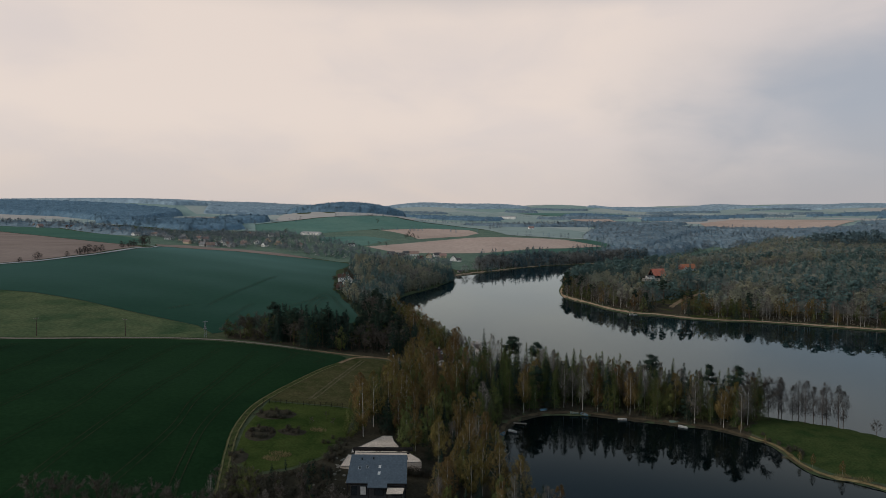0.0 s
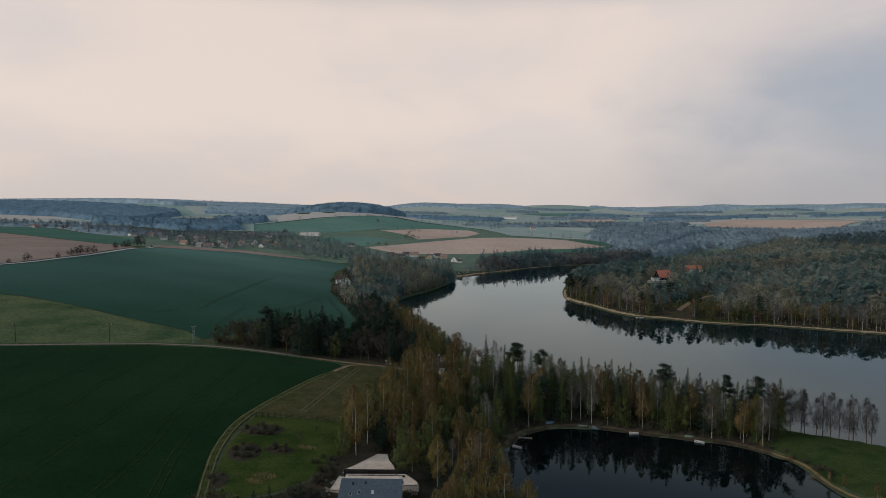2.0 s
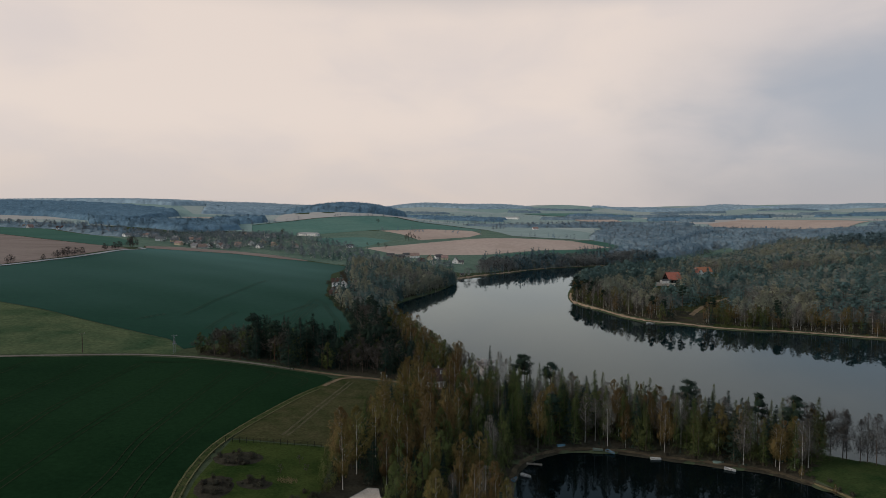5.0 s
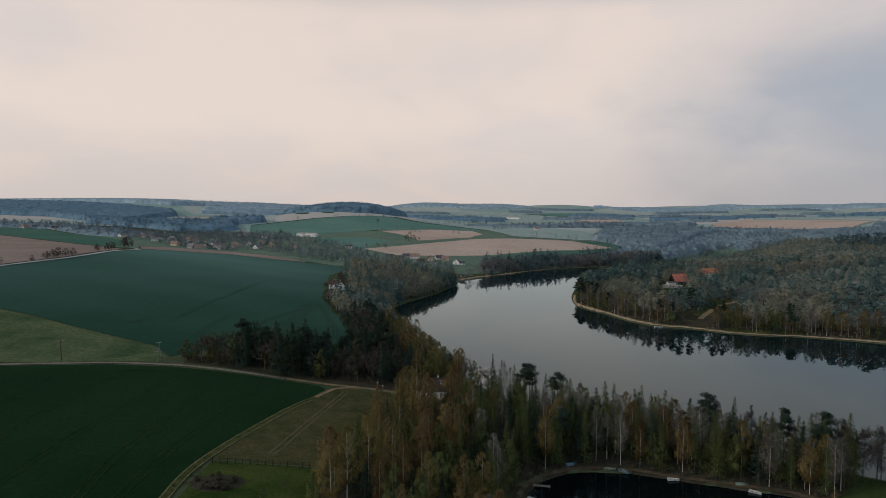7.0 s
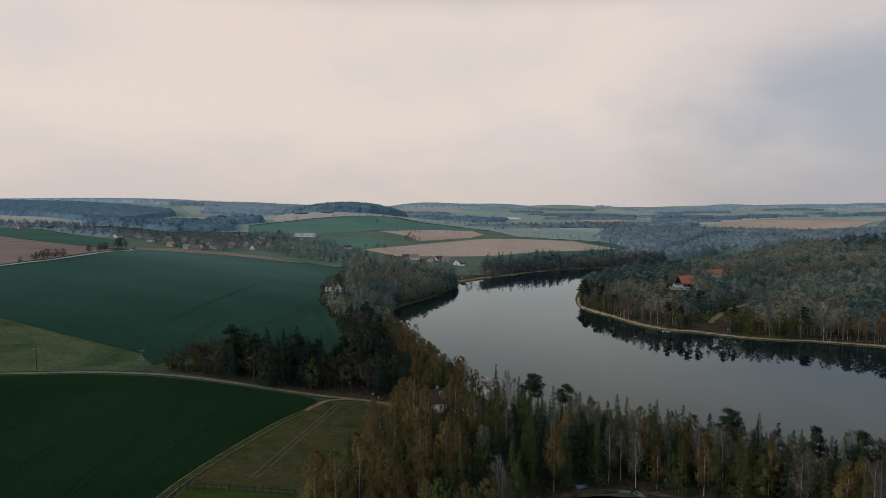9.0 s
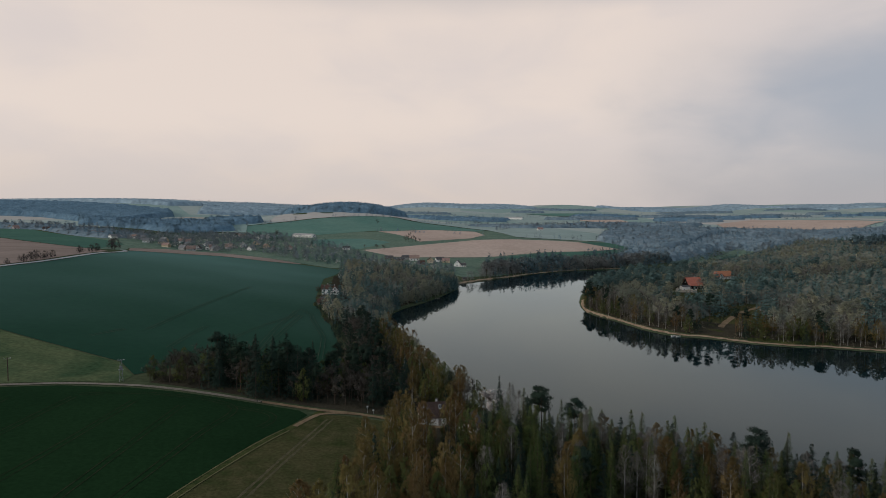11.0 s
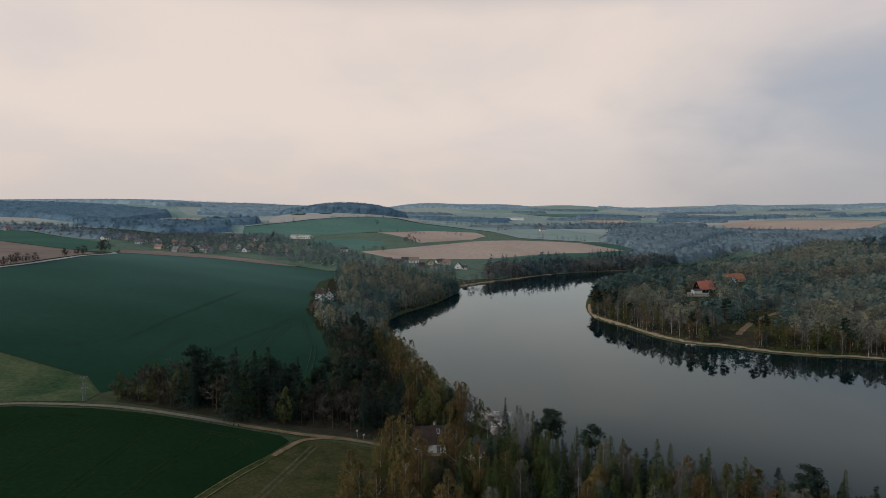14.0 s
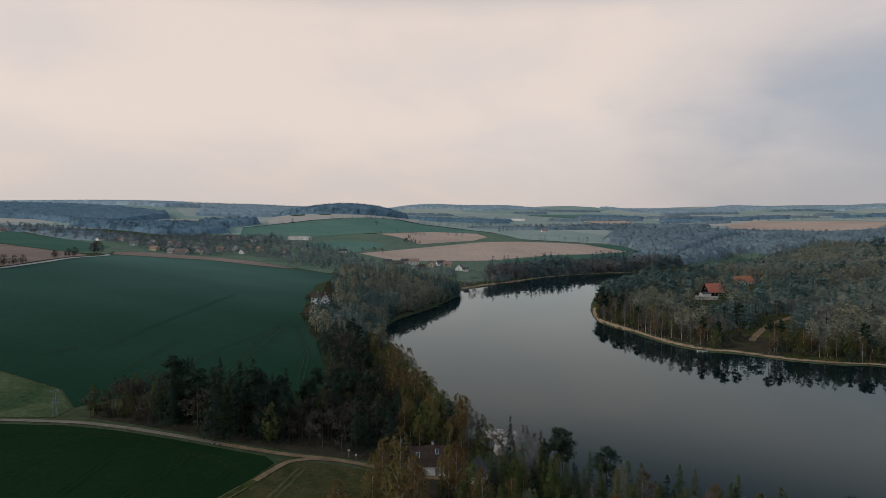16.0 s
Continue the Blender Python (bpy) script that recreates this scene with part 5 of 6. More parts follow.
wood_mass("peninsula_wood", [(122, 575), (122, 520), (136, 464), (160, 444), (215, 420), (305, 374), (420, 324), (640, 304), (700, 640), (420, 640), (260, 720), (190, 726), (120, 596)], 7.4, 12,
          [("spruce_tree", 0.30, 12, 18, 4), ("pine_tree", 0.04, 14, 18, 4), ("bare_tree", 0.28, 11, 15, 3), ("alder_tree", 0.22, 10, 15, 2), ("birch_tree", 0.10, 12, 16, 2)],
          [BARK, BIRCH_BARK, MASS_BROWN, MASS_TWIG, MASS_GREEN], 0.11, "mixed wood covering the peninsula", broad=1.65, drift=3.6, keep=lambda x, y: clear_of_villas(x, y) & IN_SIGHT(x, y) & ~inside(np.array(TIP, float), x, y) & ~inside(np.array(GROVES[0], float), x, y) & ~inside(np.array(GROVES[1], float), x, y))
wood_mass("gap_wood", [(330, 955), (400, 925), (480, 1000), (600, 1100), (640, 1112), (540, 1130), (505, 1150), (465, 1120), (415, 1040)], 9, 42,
          [("bare_tree", 0.3, 8, 12, 3), ("alder_tree", 0.5, 7, 12, 2), ("spruce_tree", 0.2, 9, 13, 4)], [BARK, BIRCH_BARK, HAZED_BROADLEAF, HAZED_BROADLEAF, HAZED_CONIFER], 0.06, "spring wood at the head of the arm, greyed by painted haze", bark=False, broad=1.6)
canopy("canopy", [(130, 560), (134, 500), (150, 460), (170, 455), (225, 425), (310, 382), (420, 334), (560, 320), (560, 640), (420, 640), (262, 700), (190, 700), (140, 610)], 4.5, 3.0, 8.5, CANOPY, "sheet filling the wood below its crowns, shade in its colour", 4,
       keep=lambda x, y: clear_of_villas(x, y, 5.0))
canopy("canopy", [(270, 728), (420, 648), (560, 648), (800, 800), (740, 1020), (600, 1090), (490, 990), (390, 890), (280, 790)], 6, 4, 10, CANOPY, "sheet filling the wood below its crowns, shade in its colour", 5)
canopy("canopy", [(52, 764), (116, 826), (230, 884), (316, 938), (306, 956), (200, 912), (98, 860), (48, 796)], 7, 4, 9, CANOPY, "sheet filling the wood below its crowns, shade in its colour", 6)
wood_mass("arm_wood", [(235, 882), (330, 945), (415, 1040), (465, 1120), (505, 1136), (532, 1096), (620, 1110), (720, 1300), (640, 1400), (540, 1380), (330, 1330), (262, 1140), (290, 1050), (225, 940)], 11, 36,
          [("bare_tree", 0.35, 8, 13, 3), ("alder_tree", 0.35, 7, 12, 2), ("spruce_tree", 0.3, 10, 15, 4)], [BARK, BIRCH_BARK, HAZED_BROADLEAF, HAZED_BROADLEAF, HAZED_CONIFER], 0.045, "spring wood along the lake's arm, greyed by painted haze", bark=False, broad=1.2)
canopy("canopy", [(240, 890), (330, 952), (412, 1044), (460, 1124), (508, 1142), (538, 1102), (616, 1116), (710, 1300), (640, 1390), (540, 1370), (340, 1320), (272, 1140), (298, 1050), (232, 940)], 9, 3, 8, HAZED_BROAD_CANOPY, "closed canopy of a distant wood, haze in its colour", 7)
wood_mass("hill_pines", [(500, 760), (640, 700), (760, 820), (720, 930), (600, 960), (520, 880)], 17, 48, [("pine_tree", 0.6, 19, 25, 2), ("spruce_tree", 0.4, 15, 20, 2)], [BARK, PINE_BARK, HAZED_SHORE_CONIFER], 0.09,
          "tall pines crowning the far slope", keep=lambda x, y: x < 0.78 * y + 12)
canopy("canopy", [(-33, 420), (-44, 462), (-45, 520), (-20, 586), (-2, 640), (2, 695), (-60, 726), (-94, 700), (-95, 645), (-66, 560), (-62, 510), (-72, 462), (-58, 420)], 4.5, 3.0, 7.5, CANOPY, "sheet filling the wood below its crowns, shade in its colour", 8)
wood_mass("peninsula_back_wood", [(260, 724), (420, 644), (700, 644), (900, 800), (760, 1050), (600, 1100), (480, 1000), (380, 895), (260, 790)], 9.0, 13,
          [("spruce_tree", 0.3, 11, 17, 4), ("bare_tree", 0.3, 10, 15, 3), ("alder_tree", 0.34, 9, 14, 2)],
          [BARK, BIRCH_BARK, MASS_BROWN, MASS_TWIG, MASS_GREEN], 0.045, "wooded slope behind the villas", bark=False, keep=IN_SIGHT, broad=1.5, drift=3.0)
wood_mass("north_shore_wood", [(45, 755), (116, 820), (230, 878), (320, 935), (310, 962), (200, 918), (95, 866), (40, 800)], 6.5, 14,
          [("spruce_tree", 0.42, 15, 22, 4), ("bare_tree", 0.25, 10, 14, 3), ("alder_tree", 0.33, 9, 14, 2)],
          [BARK, BIRCH_BARK, HAZED_SHORE_TWIG, HAZED_SHORE_TWIG, HAZED_SHORE_CONIFER], 0.10, "conifers and bare trees on the far shore", broad=2.2, drift=2.6)


def ellipse(cx, cy, rx, ry, n=24):
    return [(cx + rx * math.cos(a), cy + ry * math.sin(a)) for a in np.linspace(0, 2 * math.pi, n, endpoint=False)]


FAR_MIX = [("spruce_tree", 0.85, 14, 18.5, 0), ("alder_tree", 0.15, 12, 16, 0)]
VALLEY_MIX = [("alder_tree", 0.5, 10, 16, 1), ("spruce_tree", 0.5, 12, 20, 0)]
DIM_MIX = [("alder_tree", 0.74, 9, 14, 1), ("spruce_tree", 0.26, 10, 16, 0)]


# far woods: the haze sits in their foliage and canopy colours
def far_wood(name, loop, gap, seed, mix, q, label, lump, low, high, mat, broad=1.5, trees=(HAZED_CONIFER, HAZED_BROADLEAF)):
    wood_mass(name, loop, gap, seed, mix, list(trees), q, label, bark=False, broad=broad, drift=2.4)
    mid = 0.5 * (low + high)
    canopy("canopy", loop, min(lump, 8), mid - 2.2, mid + 2.2, mat, "closed canopy of a distant wood, haze in its colour", seed, soft=True)


far_wood("dome_wood", ellipse(-245, 1545, 152, 100), 7.5, 15, FAR_MIX, 0.03, "dark conifer wood on a round hill", 10, 10, 16, HAZED_CONIFER_CANOPY)
far_wood("copse_wood", ellipse(-430, 1310, 60, 36), 10, 16, FAR_MIX, 0.05, "small conifer copse on the slope", 9, 9, 15, HAZED_CONIFER_CANOPY)
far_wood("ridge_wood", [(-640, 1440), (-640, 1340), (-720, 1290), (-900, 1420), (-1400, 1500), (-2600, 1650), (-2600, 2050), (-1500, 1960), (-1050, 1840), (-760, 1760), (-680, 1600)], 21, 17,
         FAR_MIX, 0.018, "dark wood on the slope of a long ridge", 13, 8, 15, HAZED_CONIFER_CANOPY, 1.25)
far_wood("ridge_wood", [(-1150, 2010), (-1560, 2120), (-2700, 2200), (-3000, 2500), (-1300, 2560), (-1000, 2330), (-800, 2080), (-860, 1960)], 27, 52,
         FAR_MIX, 0.014, "wood along the crest of a long ridge, paled by painted haze", 16, 8, 17, HAZED_SKYLINE, 1.35, (HAZED_RIDGE, HAZED_SKYLINE))
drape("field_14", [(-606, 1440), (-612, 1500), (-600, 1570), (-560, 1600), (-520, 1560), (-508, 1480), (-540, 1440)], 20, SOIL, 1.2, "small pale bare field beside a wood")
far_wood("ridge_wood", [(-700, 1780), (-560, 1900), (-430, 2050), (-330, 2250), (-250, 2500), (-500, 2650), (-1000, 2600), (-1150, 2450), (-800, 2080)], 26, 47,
         FAR_MIX, 0.018, "long wooded ridge on the horizon", 16, 6, 12, HAZED_SKYLINE, 1.4, (HAZED_RIDGE, HAZED_SKYLINE))
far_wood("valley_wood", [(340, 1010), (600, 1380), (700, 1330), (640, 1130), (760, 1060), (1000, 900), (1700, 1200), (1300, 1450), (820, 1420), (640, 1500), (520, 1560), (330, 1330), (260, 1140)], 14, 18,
         VALLEY_MIX, 0.03, "woods and hedges filling the valley, greyed by painted haze", 11, 7, 12.5, HAZED_BROAD_CANOPY, 1.2)
far_wood("hedge_wood", [(300, 1700), (420, 1660), (520, 1730), (640, 1660), (700, 1740), (520, 1800), (380, 1790)], 16, 31, DIM_MIX, 0.04, "wooded hollow between far fields", 14, 5, 10, HAZED_BROAD_CANOPY)
far_wood("hedge_wood", [(640, 1960), (760, 1930), (860, 2000), (760, 2060), (660, 2040)], 16, 32, FAR_MIX, 0.04, "dark copse among far fields", 14, 8, 14, HAZED_CONIFER_CANOPY)
far_wood("hedge_wood", [(40, 1480), (180, 1420), (320, 1480), (500, 1600), (420, 1640), (250, 1560), (90, 1530)], 15, 33, DIM_MIX, 0.04, "line of trees across the far slope", 14, 4, 9, HAZED_BROAD_CANOPY)
far_wood("hedge_wood", [(1000, 1500), (1250, 1480), (1500, 1560), (1700, 1700), (1500, 1700), (1150, 1580)], 17, 34, DIM_MIX, 0.04, "trees below the far bare field", 15, 4, 9, HAZED_BROAD_CANOPY)
far_wood("skyline_wood", [(-900, 2700), (-200, 2850), (150, 2800), (420, 2900), (360, 3120), (-100, 3150), (-900, 3000)], 34, 19, DIM_MIX, 0.02, "woods along the far skyline", 24, 6, 13, HAZED_SKYLINE, 1.7, (HAZED_SKYLINE, HAZED_SKYLINE))
far_wood("skyline_wood", [(700, 3000), (1500, 3050), (2100, 2950), (2600, 3000), (3800, 2900), (3800, 3250), (2000, 3400), (900, 3300)], 40, 35, DIM_MIX, 0.02, "woods along the far skyline", 26, 6, 13, HAZED_SKYLINE, 1.7, (HAZED_SKYLINE, HAZED_SKYLINE))
_rc = np.random.default_rng(78)
for _i in range(46):
    _x, _y = _rc.uniform(-900, 2500), _rc.uniform(1750, 2900)
    if _x > -0.3 * _y and _x < 0.8 * _y:
        _far = _rc.random() < 0.5
        far_wood("hedge_wood", ellipse(_x, _y, _rc.uniform(45, 170), _rc.uniform(14, 40), 14), 19, 80 + _i, FAR_MIX if _far else DIM_MIX, 0.03, "dark copse among far fields" if _far else "belt of trees among far fields, greyed by painted haze",
                 16, 6, 12, HAZED_CONIFER_CANOPY if _far else HAZED_BROAD_CANOPY)
_rh = np.random.default_rng(77)
_hedges = []
for _a, _b in (((90, 1265), (320, 1900)), ((-60, 1480), (160, 1950)), ((180, 1690), (720, 1880)), ((480, 2120), (1020, 2330)), ((880, 1960), (1560, 2140)), ((-320, 1720), (120, 2200)), ((250, 1420), (560, 1620)),
               ((1050, 1480), (1500, 1420)), ((-60, 2300), (520, 2260)), ((700, 2500), (1500, 2600)), ((-120, 1146), (70, 1112)), ((-390, 1262), (-120, 1460)), ((130, 1120), (300, 1145)), ((-1500, 1320), (-760, 1210)), ((-660, 1180), (-420, 1160))):
    _t = _rh.random(int(math.dist(_a, _b) / 9))
    _t = _t[np.sin(_t * 23.0) > -0.55]
    _hedges.append(np.c_[_a[0] + (_b[0] - _a[0]) * _t, _a[1] + (_b[1] - _a[1]) * _t] + _rh.normal(size=(len(_t), 2)) * 6)
mass_at("hedgerow_trees", np.vstack(_hedges), _rh, [("alder_tree", 0.8, 5, 11, 1), ("spruce_tree", 0.2, 8, 13, 0)], [HAZED_CONIFER, HAZED_BROADLEAF], 0.03, "hedgerow trees between the far fields", False, 1.4)
VILLAGE_MIX = [("bare_tree", 0.3, 7, 12, 3), ("alder_tree", 0.55, 5, 10, 2), ("cherry_tree", 0.14, 5, 8, 5), ("spruce_tree", 0.04, 8, 12, 4)]
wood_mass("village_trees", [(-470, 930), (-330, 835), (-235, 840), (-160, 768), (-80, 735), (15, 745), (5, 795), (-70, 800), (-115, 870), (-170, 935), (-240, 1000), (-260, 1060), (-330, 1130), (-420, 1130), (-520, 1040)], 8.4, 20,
          VILLAGE_MIX, [BARK, BIRCH_BARK, HAZED_BROADLEAF, HAZED_BROADLEAF, MASS_GREEN, BLOSSOM], 0.045, "garden trees and hedges round the village", bark=False, broad=1.75)
far_wood("belt_trees", [(-1300, 1130), (-806, 1118), (-690, 1105), (-536, 965), (-480, 930), (-440, 990), (-560, 1100), (-700, 1180), (-1300, 1230)], 13, 21, DIM_MIX, 0.05, "belt of trees behind the fields, greyed by painted haze", 12, 3, 8, HAZED_BROAD_CANOPY)
far_wood("vale_wood", [(-480, 1130), (-430, 1150), (-380, 1180), (-420, 1270), (-500, 1300), (-640, 1290), (-760, 1330), (-700, 1230), (-560, 1180)], 12, 22, FAR_MIX, 0.05, "dark wood climbing from the village", 12, 7, 14, HAZED_CONIFER_CANOPY)


# ---------- buildings ----------
def box(cx, cy, cz, sx, sy, sz):
    """A box with softened top edges, by its centre and size."""
    x, y, z, b = sx / 2, sy / 2, sz / 2, min(sx, sy, sz) * 0.08
    v, f = [], []
    for zz, k in ((-z, 0), (z - b, 0), (z, b)):
        v += [(cx + sx_ * (x - k), cy + sy_ * (y - k), cz + zz) for sx_, sy_ in ((-1, -1), (1, -1), (1, 1), (-1, 1))]
    for r in (0, 4):
        f += [(r + i, r + (i + 1) % 4, r + 4 + (i + 1) % 4, r + 4 + i) for i in range(4)]
    return np.array(v), f + [(3, 2, 1, 0), (8, 9, 10, 11)]


def moved(piece, m):
    v = np.array([tuple(m @ Vector(p)) for p in piece[0]])
    return v, piece[1]


def part(name, pieces, mat, parent, label=""):
    """One mesh under a thing or a part."""
    v, f = joined(pieces if isinstance(pieces, list) else [pieces])
    return put(name, mesh_of(name, v, f, mat), parent, label)


def slab(a, b, c, d, thick):
    """A thin slab between four corners, thickened downwards."""
    top = np.array([a, b, c, d], float)
    n = np.cross(top[1] - top[0], top[3] - top[0])
    n /= np.linalg.norm(n)
    if n[2] < 0:
        n = -n
    return np.vstack([top, top - n * thick]), [(0, 1, 2, 3), (7, 6, 5, 4)] + [(i, i + 4, (i + 1) % 4 + 4, (i + 1) % 4) for i in range(4)]


def window_on(parent, x, y, z, wide, tall, way, panes=True, frame_mat=None):
    """A framed window on a wall; way: -y, +y, -x or +x as 0, 1, 2, 3."""
    turn = Matrix.Translation((x, y, z)) @ Matrix.Rotation((0, math.pi, -math.pi / 2, math.pi / 2)[way], 4, "Z")
    bar = 0.09
    rim = [box(0, -0.03, tall / 2, wide, 0.08, bar), box(0, -0.03, -tall / 2, wide, 0.12, bar), box(-wide / 2, -0.03, 0, bar, 0.08, tall), box(wide / 2, -0.03, 0, bar, 0.08, tall)]
    if panes:
        rim.append(box(0, -0.025, 0, 0.06, 0.06, tall))
    fr = part("window", [moved(r, turn) for r in rim], frame_mat or WHITE_PAINT, parent)
    part("pane", moved(box(0, -0.01, 0, wide - bar, 0.03, tall - bar), turn), GLASS, fr)
    return fr


def gabled_house(name, x, y, turn, wide, deep, eave, ridge, wall, roof, label, category="house", group="", chimney=True, rows=1, near=False, over=0.45, base=0.0, gable_wall=None):
    """A house whose ridge runs along its own x; turn in degrees."""
    house = new(name)
    z = float(height(x, y)) + base
    house.matrix_basis = pose(x, y, z, 0, 0, turn)
    w, d = wide / 2, deep / 2
    v = [(-w, -d, -1.0), (w, -d, -1.0), (w, d, -1.0), (-w, d, -1.0), (-w, -d, eave), (w, -d, eave), (w, d, eave), (-w, d, eave), (-w, 0, ridge - 0.12), (w, 0, ridge - 0.12)]
    part("wall", (np.array(v), [(0, 1, 5, 4), (2, 3, 7, 6), (1, 2, 6, 9, 5), (3, 0, 4, 8, 7)]), wall, house)
    k = (ridge - eave) / d
    for s in (-1, 1):
        lo = eave - k * over
        a = (-w - over, s * (d + over), lo + 0.14), (w + over, s * (d + over), lo + 0.14), (w + over, 0, ridge + 0.14), (-w - over, 0, ridge + 0.14)
        part("roof", slab(*a, 0.16), roof, house)
    if chimney:
        c = part("chimney", box(w * 0.35, d * 0.15, ridge + 0.2, 0.55, 0.55, 1.5), PLASTER_GREY, house)
        part("cap", box(w * 0.35, d * 0.15, ridge + 1.0, 0.7, 0.7, 0.12), TILE_DARK, c)
    for s, face in ((-1, 0), (1, 1)):
        count = max(2, int(wide / 3.2))
        for r in range(rows):
            for i in range(count):
                if s < 0 and r == 0 and i == count // 2:
                    part("door", box(-w + wide * (i + 0.5) / count, -d - 0.03, 1.0, 0.95, 0.08, 2.05), OLD_WOOD, house)
                    continue
                if near or s < 0:
                    window_on(house, -w + wide * (i + 0.5) / count, s * (d + 0.02), 1.5 + 2.6 * r, 1.0, 1.2, face, near)
    for s, face in ((-1, 2), (1, 3)):
        window_on(house, s * (w + 0.02), 0, 1.5, 1.2, 1.2, face, near)
        if ridge - eave > 2.2:
            window_on(house, s * (w + 0.02), 0, eave + (ridge - eave) * 0.35, 0.9, 1.0, face, near)
    return tagged(house, label, category, group)


def modern_house():
    """The grey-roofed house above the pond."""
    house = new("modern_house")
    house.matrix_basis = pose(-15.4, 142.5, 6.3, 0, 0, -1.5)
    part("wall", [box(0.2, -0.2, 1.2, 12.6, 7.4, 4.2)], WALL_DARK, house)
    roof = part("roof", [slab((-7.0, -4.6, 3.4), (7.1, -4.6, 3.4), (6.6, 3.2, 7.0), (-7.0, 3.2, 7.0), 0.28), slab((-1.9, -5.7, 2.82), (2.6, -5.7, 2.82), (2.6, -4.55, 3.43), (-1.9, -4.55, 3.43), 0.22),
                         slab((-7.0, 3.2, 7.0), (6.6, 3.2, 7.0), (6.6, 5.4, 5.2), (-7.0, 5.4, 5.2), 0.28)], ROOF_METAL, house, "blue-grey standing-seam metal roof")
    for i in range(23):
        x = -6.6 + 0.6 * i
        part("seam", slab((x - 0.012, -4.55, 3.425), (x + 0.012, -4.55, 3.425), (x + 0.012, 3.15, 7.0), (x - 0.012, 3.15, 7.0), 0.04), ROOF_METAL, roof)
    for x, y in ((0.35, -0.2), (0.4, -2.0), (-2.6, -0.3), (-4.4, -0.6)):
        z = 3.4 + (y + 4.6) / 7.8 * 3.6
        sk = part("skylight", slab((x - 0.31, y - 0.38, z - 0.14), (x + 0.31, y - 0.38, z - 0.14), (x + 0.31, y + 0.38, z + 0.28), (x - 0.31, y + 0.38, z + 0.28), 0.12), STEEL, roof)
        # two panes get white paint for glass: a painted sky reflection
        part("pane", slab((x - 0.25, y - 0.31, z - 0.06), (x + 0.25, y - 0.31, z - 0.06), (x + 0.25, y + 0.31, z + 0.27), (x - 0.25, y + 0.31, z + 0.27), 0.05), WHITE_PAINT if x > 0 else GLASS, sk, "pane with its pale reflection painted white" if x > 0 else "")
    for x, y in ((-4.2, 1.7), (-1.4, 1.9)):
        z = 3.4 + (y + 4.6) / 7.8 * 3.6
        part("vent", tube(np.array([(x, y, z - 0.1), (x, y, z + 0.2), (x, y, z + 0.45)]), [0.13, 0.13, 0.16], 8), DARK_WOOD, roof)
    part("eave_beam", [box(0.05, -4.7, 3.15, 14.0, 0.22, 0.26)], DARK_WOOD, house)
    for x, wide in ((-3.1, 1.5), (4.6, 2.6), (0.6, 2.2), (-5.2, 1.3)):
        window_on(house, x, -3.95, 1.3, wide, 2.1, 0, True, DARK_WOOD)
    part("blind", box(-3.1, -4.06, 1.35, 1.25, 0.04, 1.9), WHITE_PAINT, house, "white lowered blind")
    for x in (-6.6, -1.8, 2.5, 6.8):
        part("post", box(x, -4.6, 1.2, 0.2, 0.2, 4.0), DARK_WOOD, house)
    part("canopy", slab((2.7, -7.4, 2.2), (6.4, -7.2, 2.2), (6.6, -4.9, 2.5), (2.7, -4.9, 2.5), 0.12), CONCRETE, house, "pale canopy over the front terrace")
    for x in (2.9, 6.2):
        part("canopy_post", box(x, -7.2, 0.6, 0.14, 0.14, 3.2), DARK_WOOD, house)
    # dark timber frame and pale wings behind the ridge
    part("beam", [box(0.0, 8.4, 6.35, 15.0, 0.9, 0.7)], DARK_WOOD, house, "long black timber beam behind the ridge")
    part("beam", [box(0.2, 7.0, 5.9, 13.2, 0.35, 0.35)], DARK_WOOD, house)
    for x in (-7.2, -1.6, -0.8, 4.6):
        part("beam_post", box(x, 8.4, 3.1, 0.3, 0.3, 6.4), DARK_WOOD, house)
    part("wing", slab((-6.8, 4.2, 5.95), (6.2, 4.2, 5.95), (6.2, 7.4, 6.05), (-6.8, 7.4, 6.05), 0.25), CONCRETE, house, "pale flat roof behind the beam")
    return tagged(house, "modern house with a blue-grey metal roof and skylights", "house")


modern_house()


def terrace(corners, lift, label):
    loop = np.array(corners, float)
    z = max(7.3 if corners[0][1] < 200 else 0.0, max(float(height(x, y)) for x, y in corners)) + lift
    t = len(loop)
    v = np.vstack([np.c_[loop, np.full(t, z)], np.c_[loop, np.full(t, z - 3.2)]])
    f = [tuple(range(t)), tuple(range(2 * t - 1, t - 1, -1))] + [(i, i + t, (i + 1) % t + t, (i + 1) % t) for i in range(t)]
    ob = put("terrace", mesh_of("terrace", v, f, CONCRETE), label=label, category="terrace")
    part("kerb", [tube(np.array([(*loop[i], z), (*((loop[i] + loop[(i + 1) % t]) / 2), z + 0.01), (*loop[(i + 1) % t], z)]), [0.09] * 3, 4) for i in range(t)], STONE, ob)
    return ob


terrace([(-24.9, 162.2), (-11.4, 162.0), (-12.5, 166.8), (-14.0, 170.4), (-14.8, 174.3), (-17.5, 174.6), (-22.7, 167.0), (-24.9, 164.5)], 0.0, "pale paved terrace tapering behind the house")
terrace([(-10.3, 155.3), (-5.6, 155.7), (-6.2, 157.6), (-8.6, 161.0), (-10.2, 163.0), (-12.6, 163.4), (-12.6, 155.2)], 0.0, "pale paved terrace beside the house")
terrace([(-26.4, 152.8), (-24.0, 152.8), (-23.6, 159.8), (-25.5, 160.6)], 0.1, "narrow pale terrace beside the house")

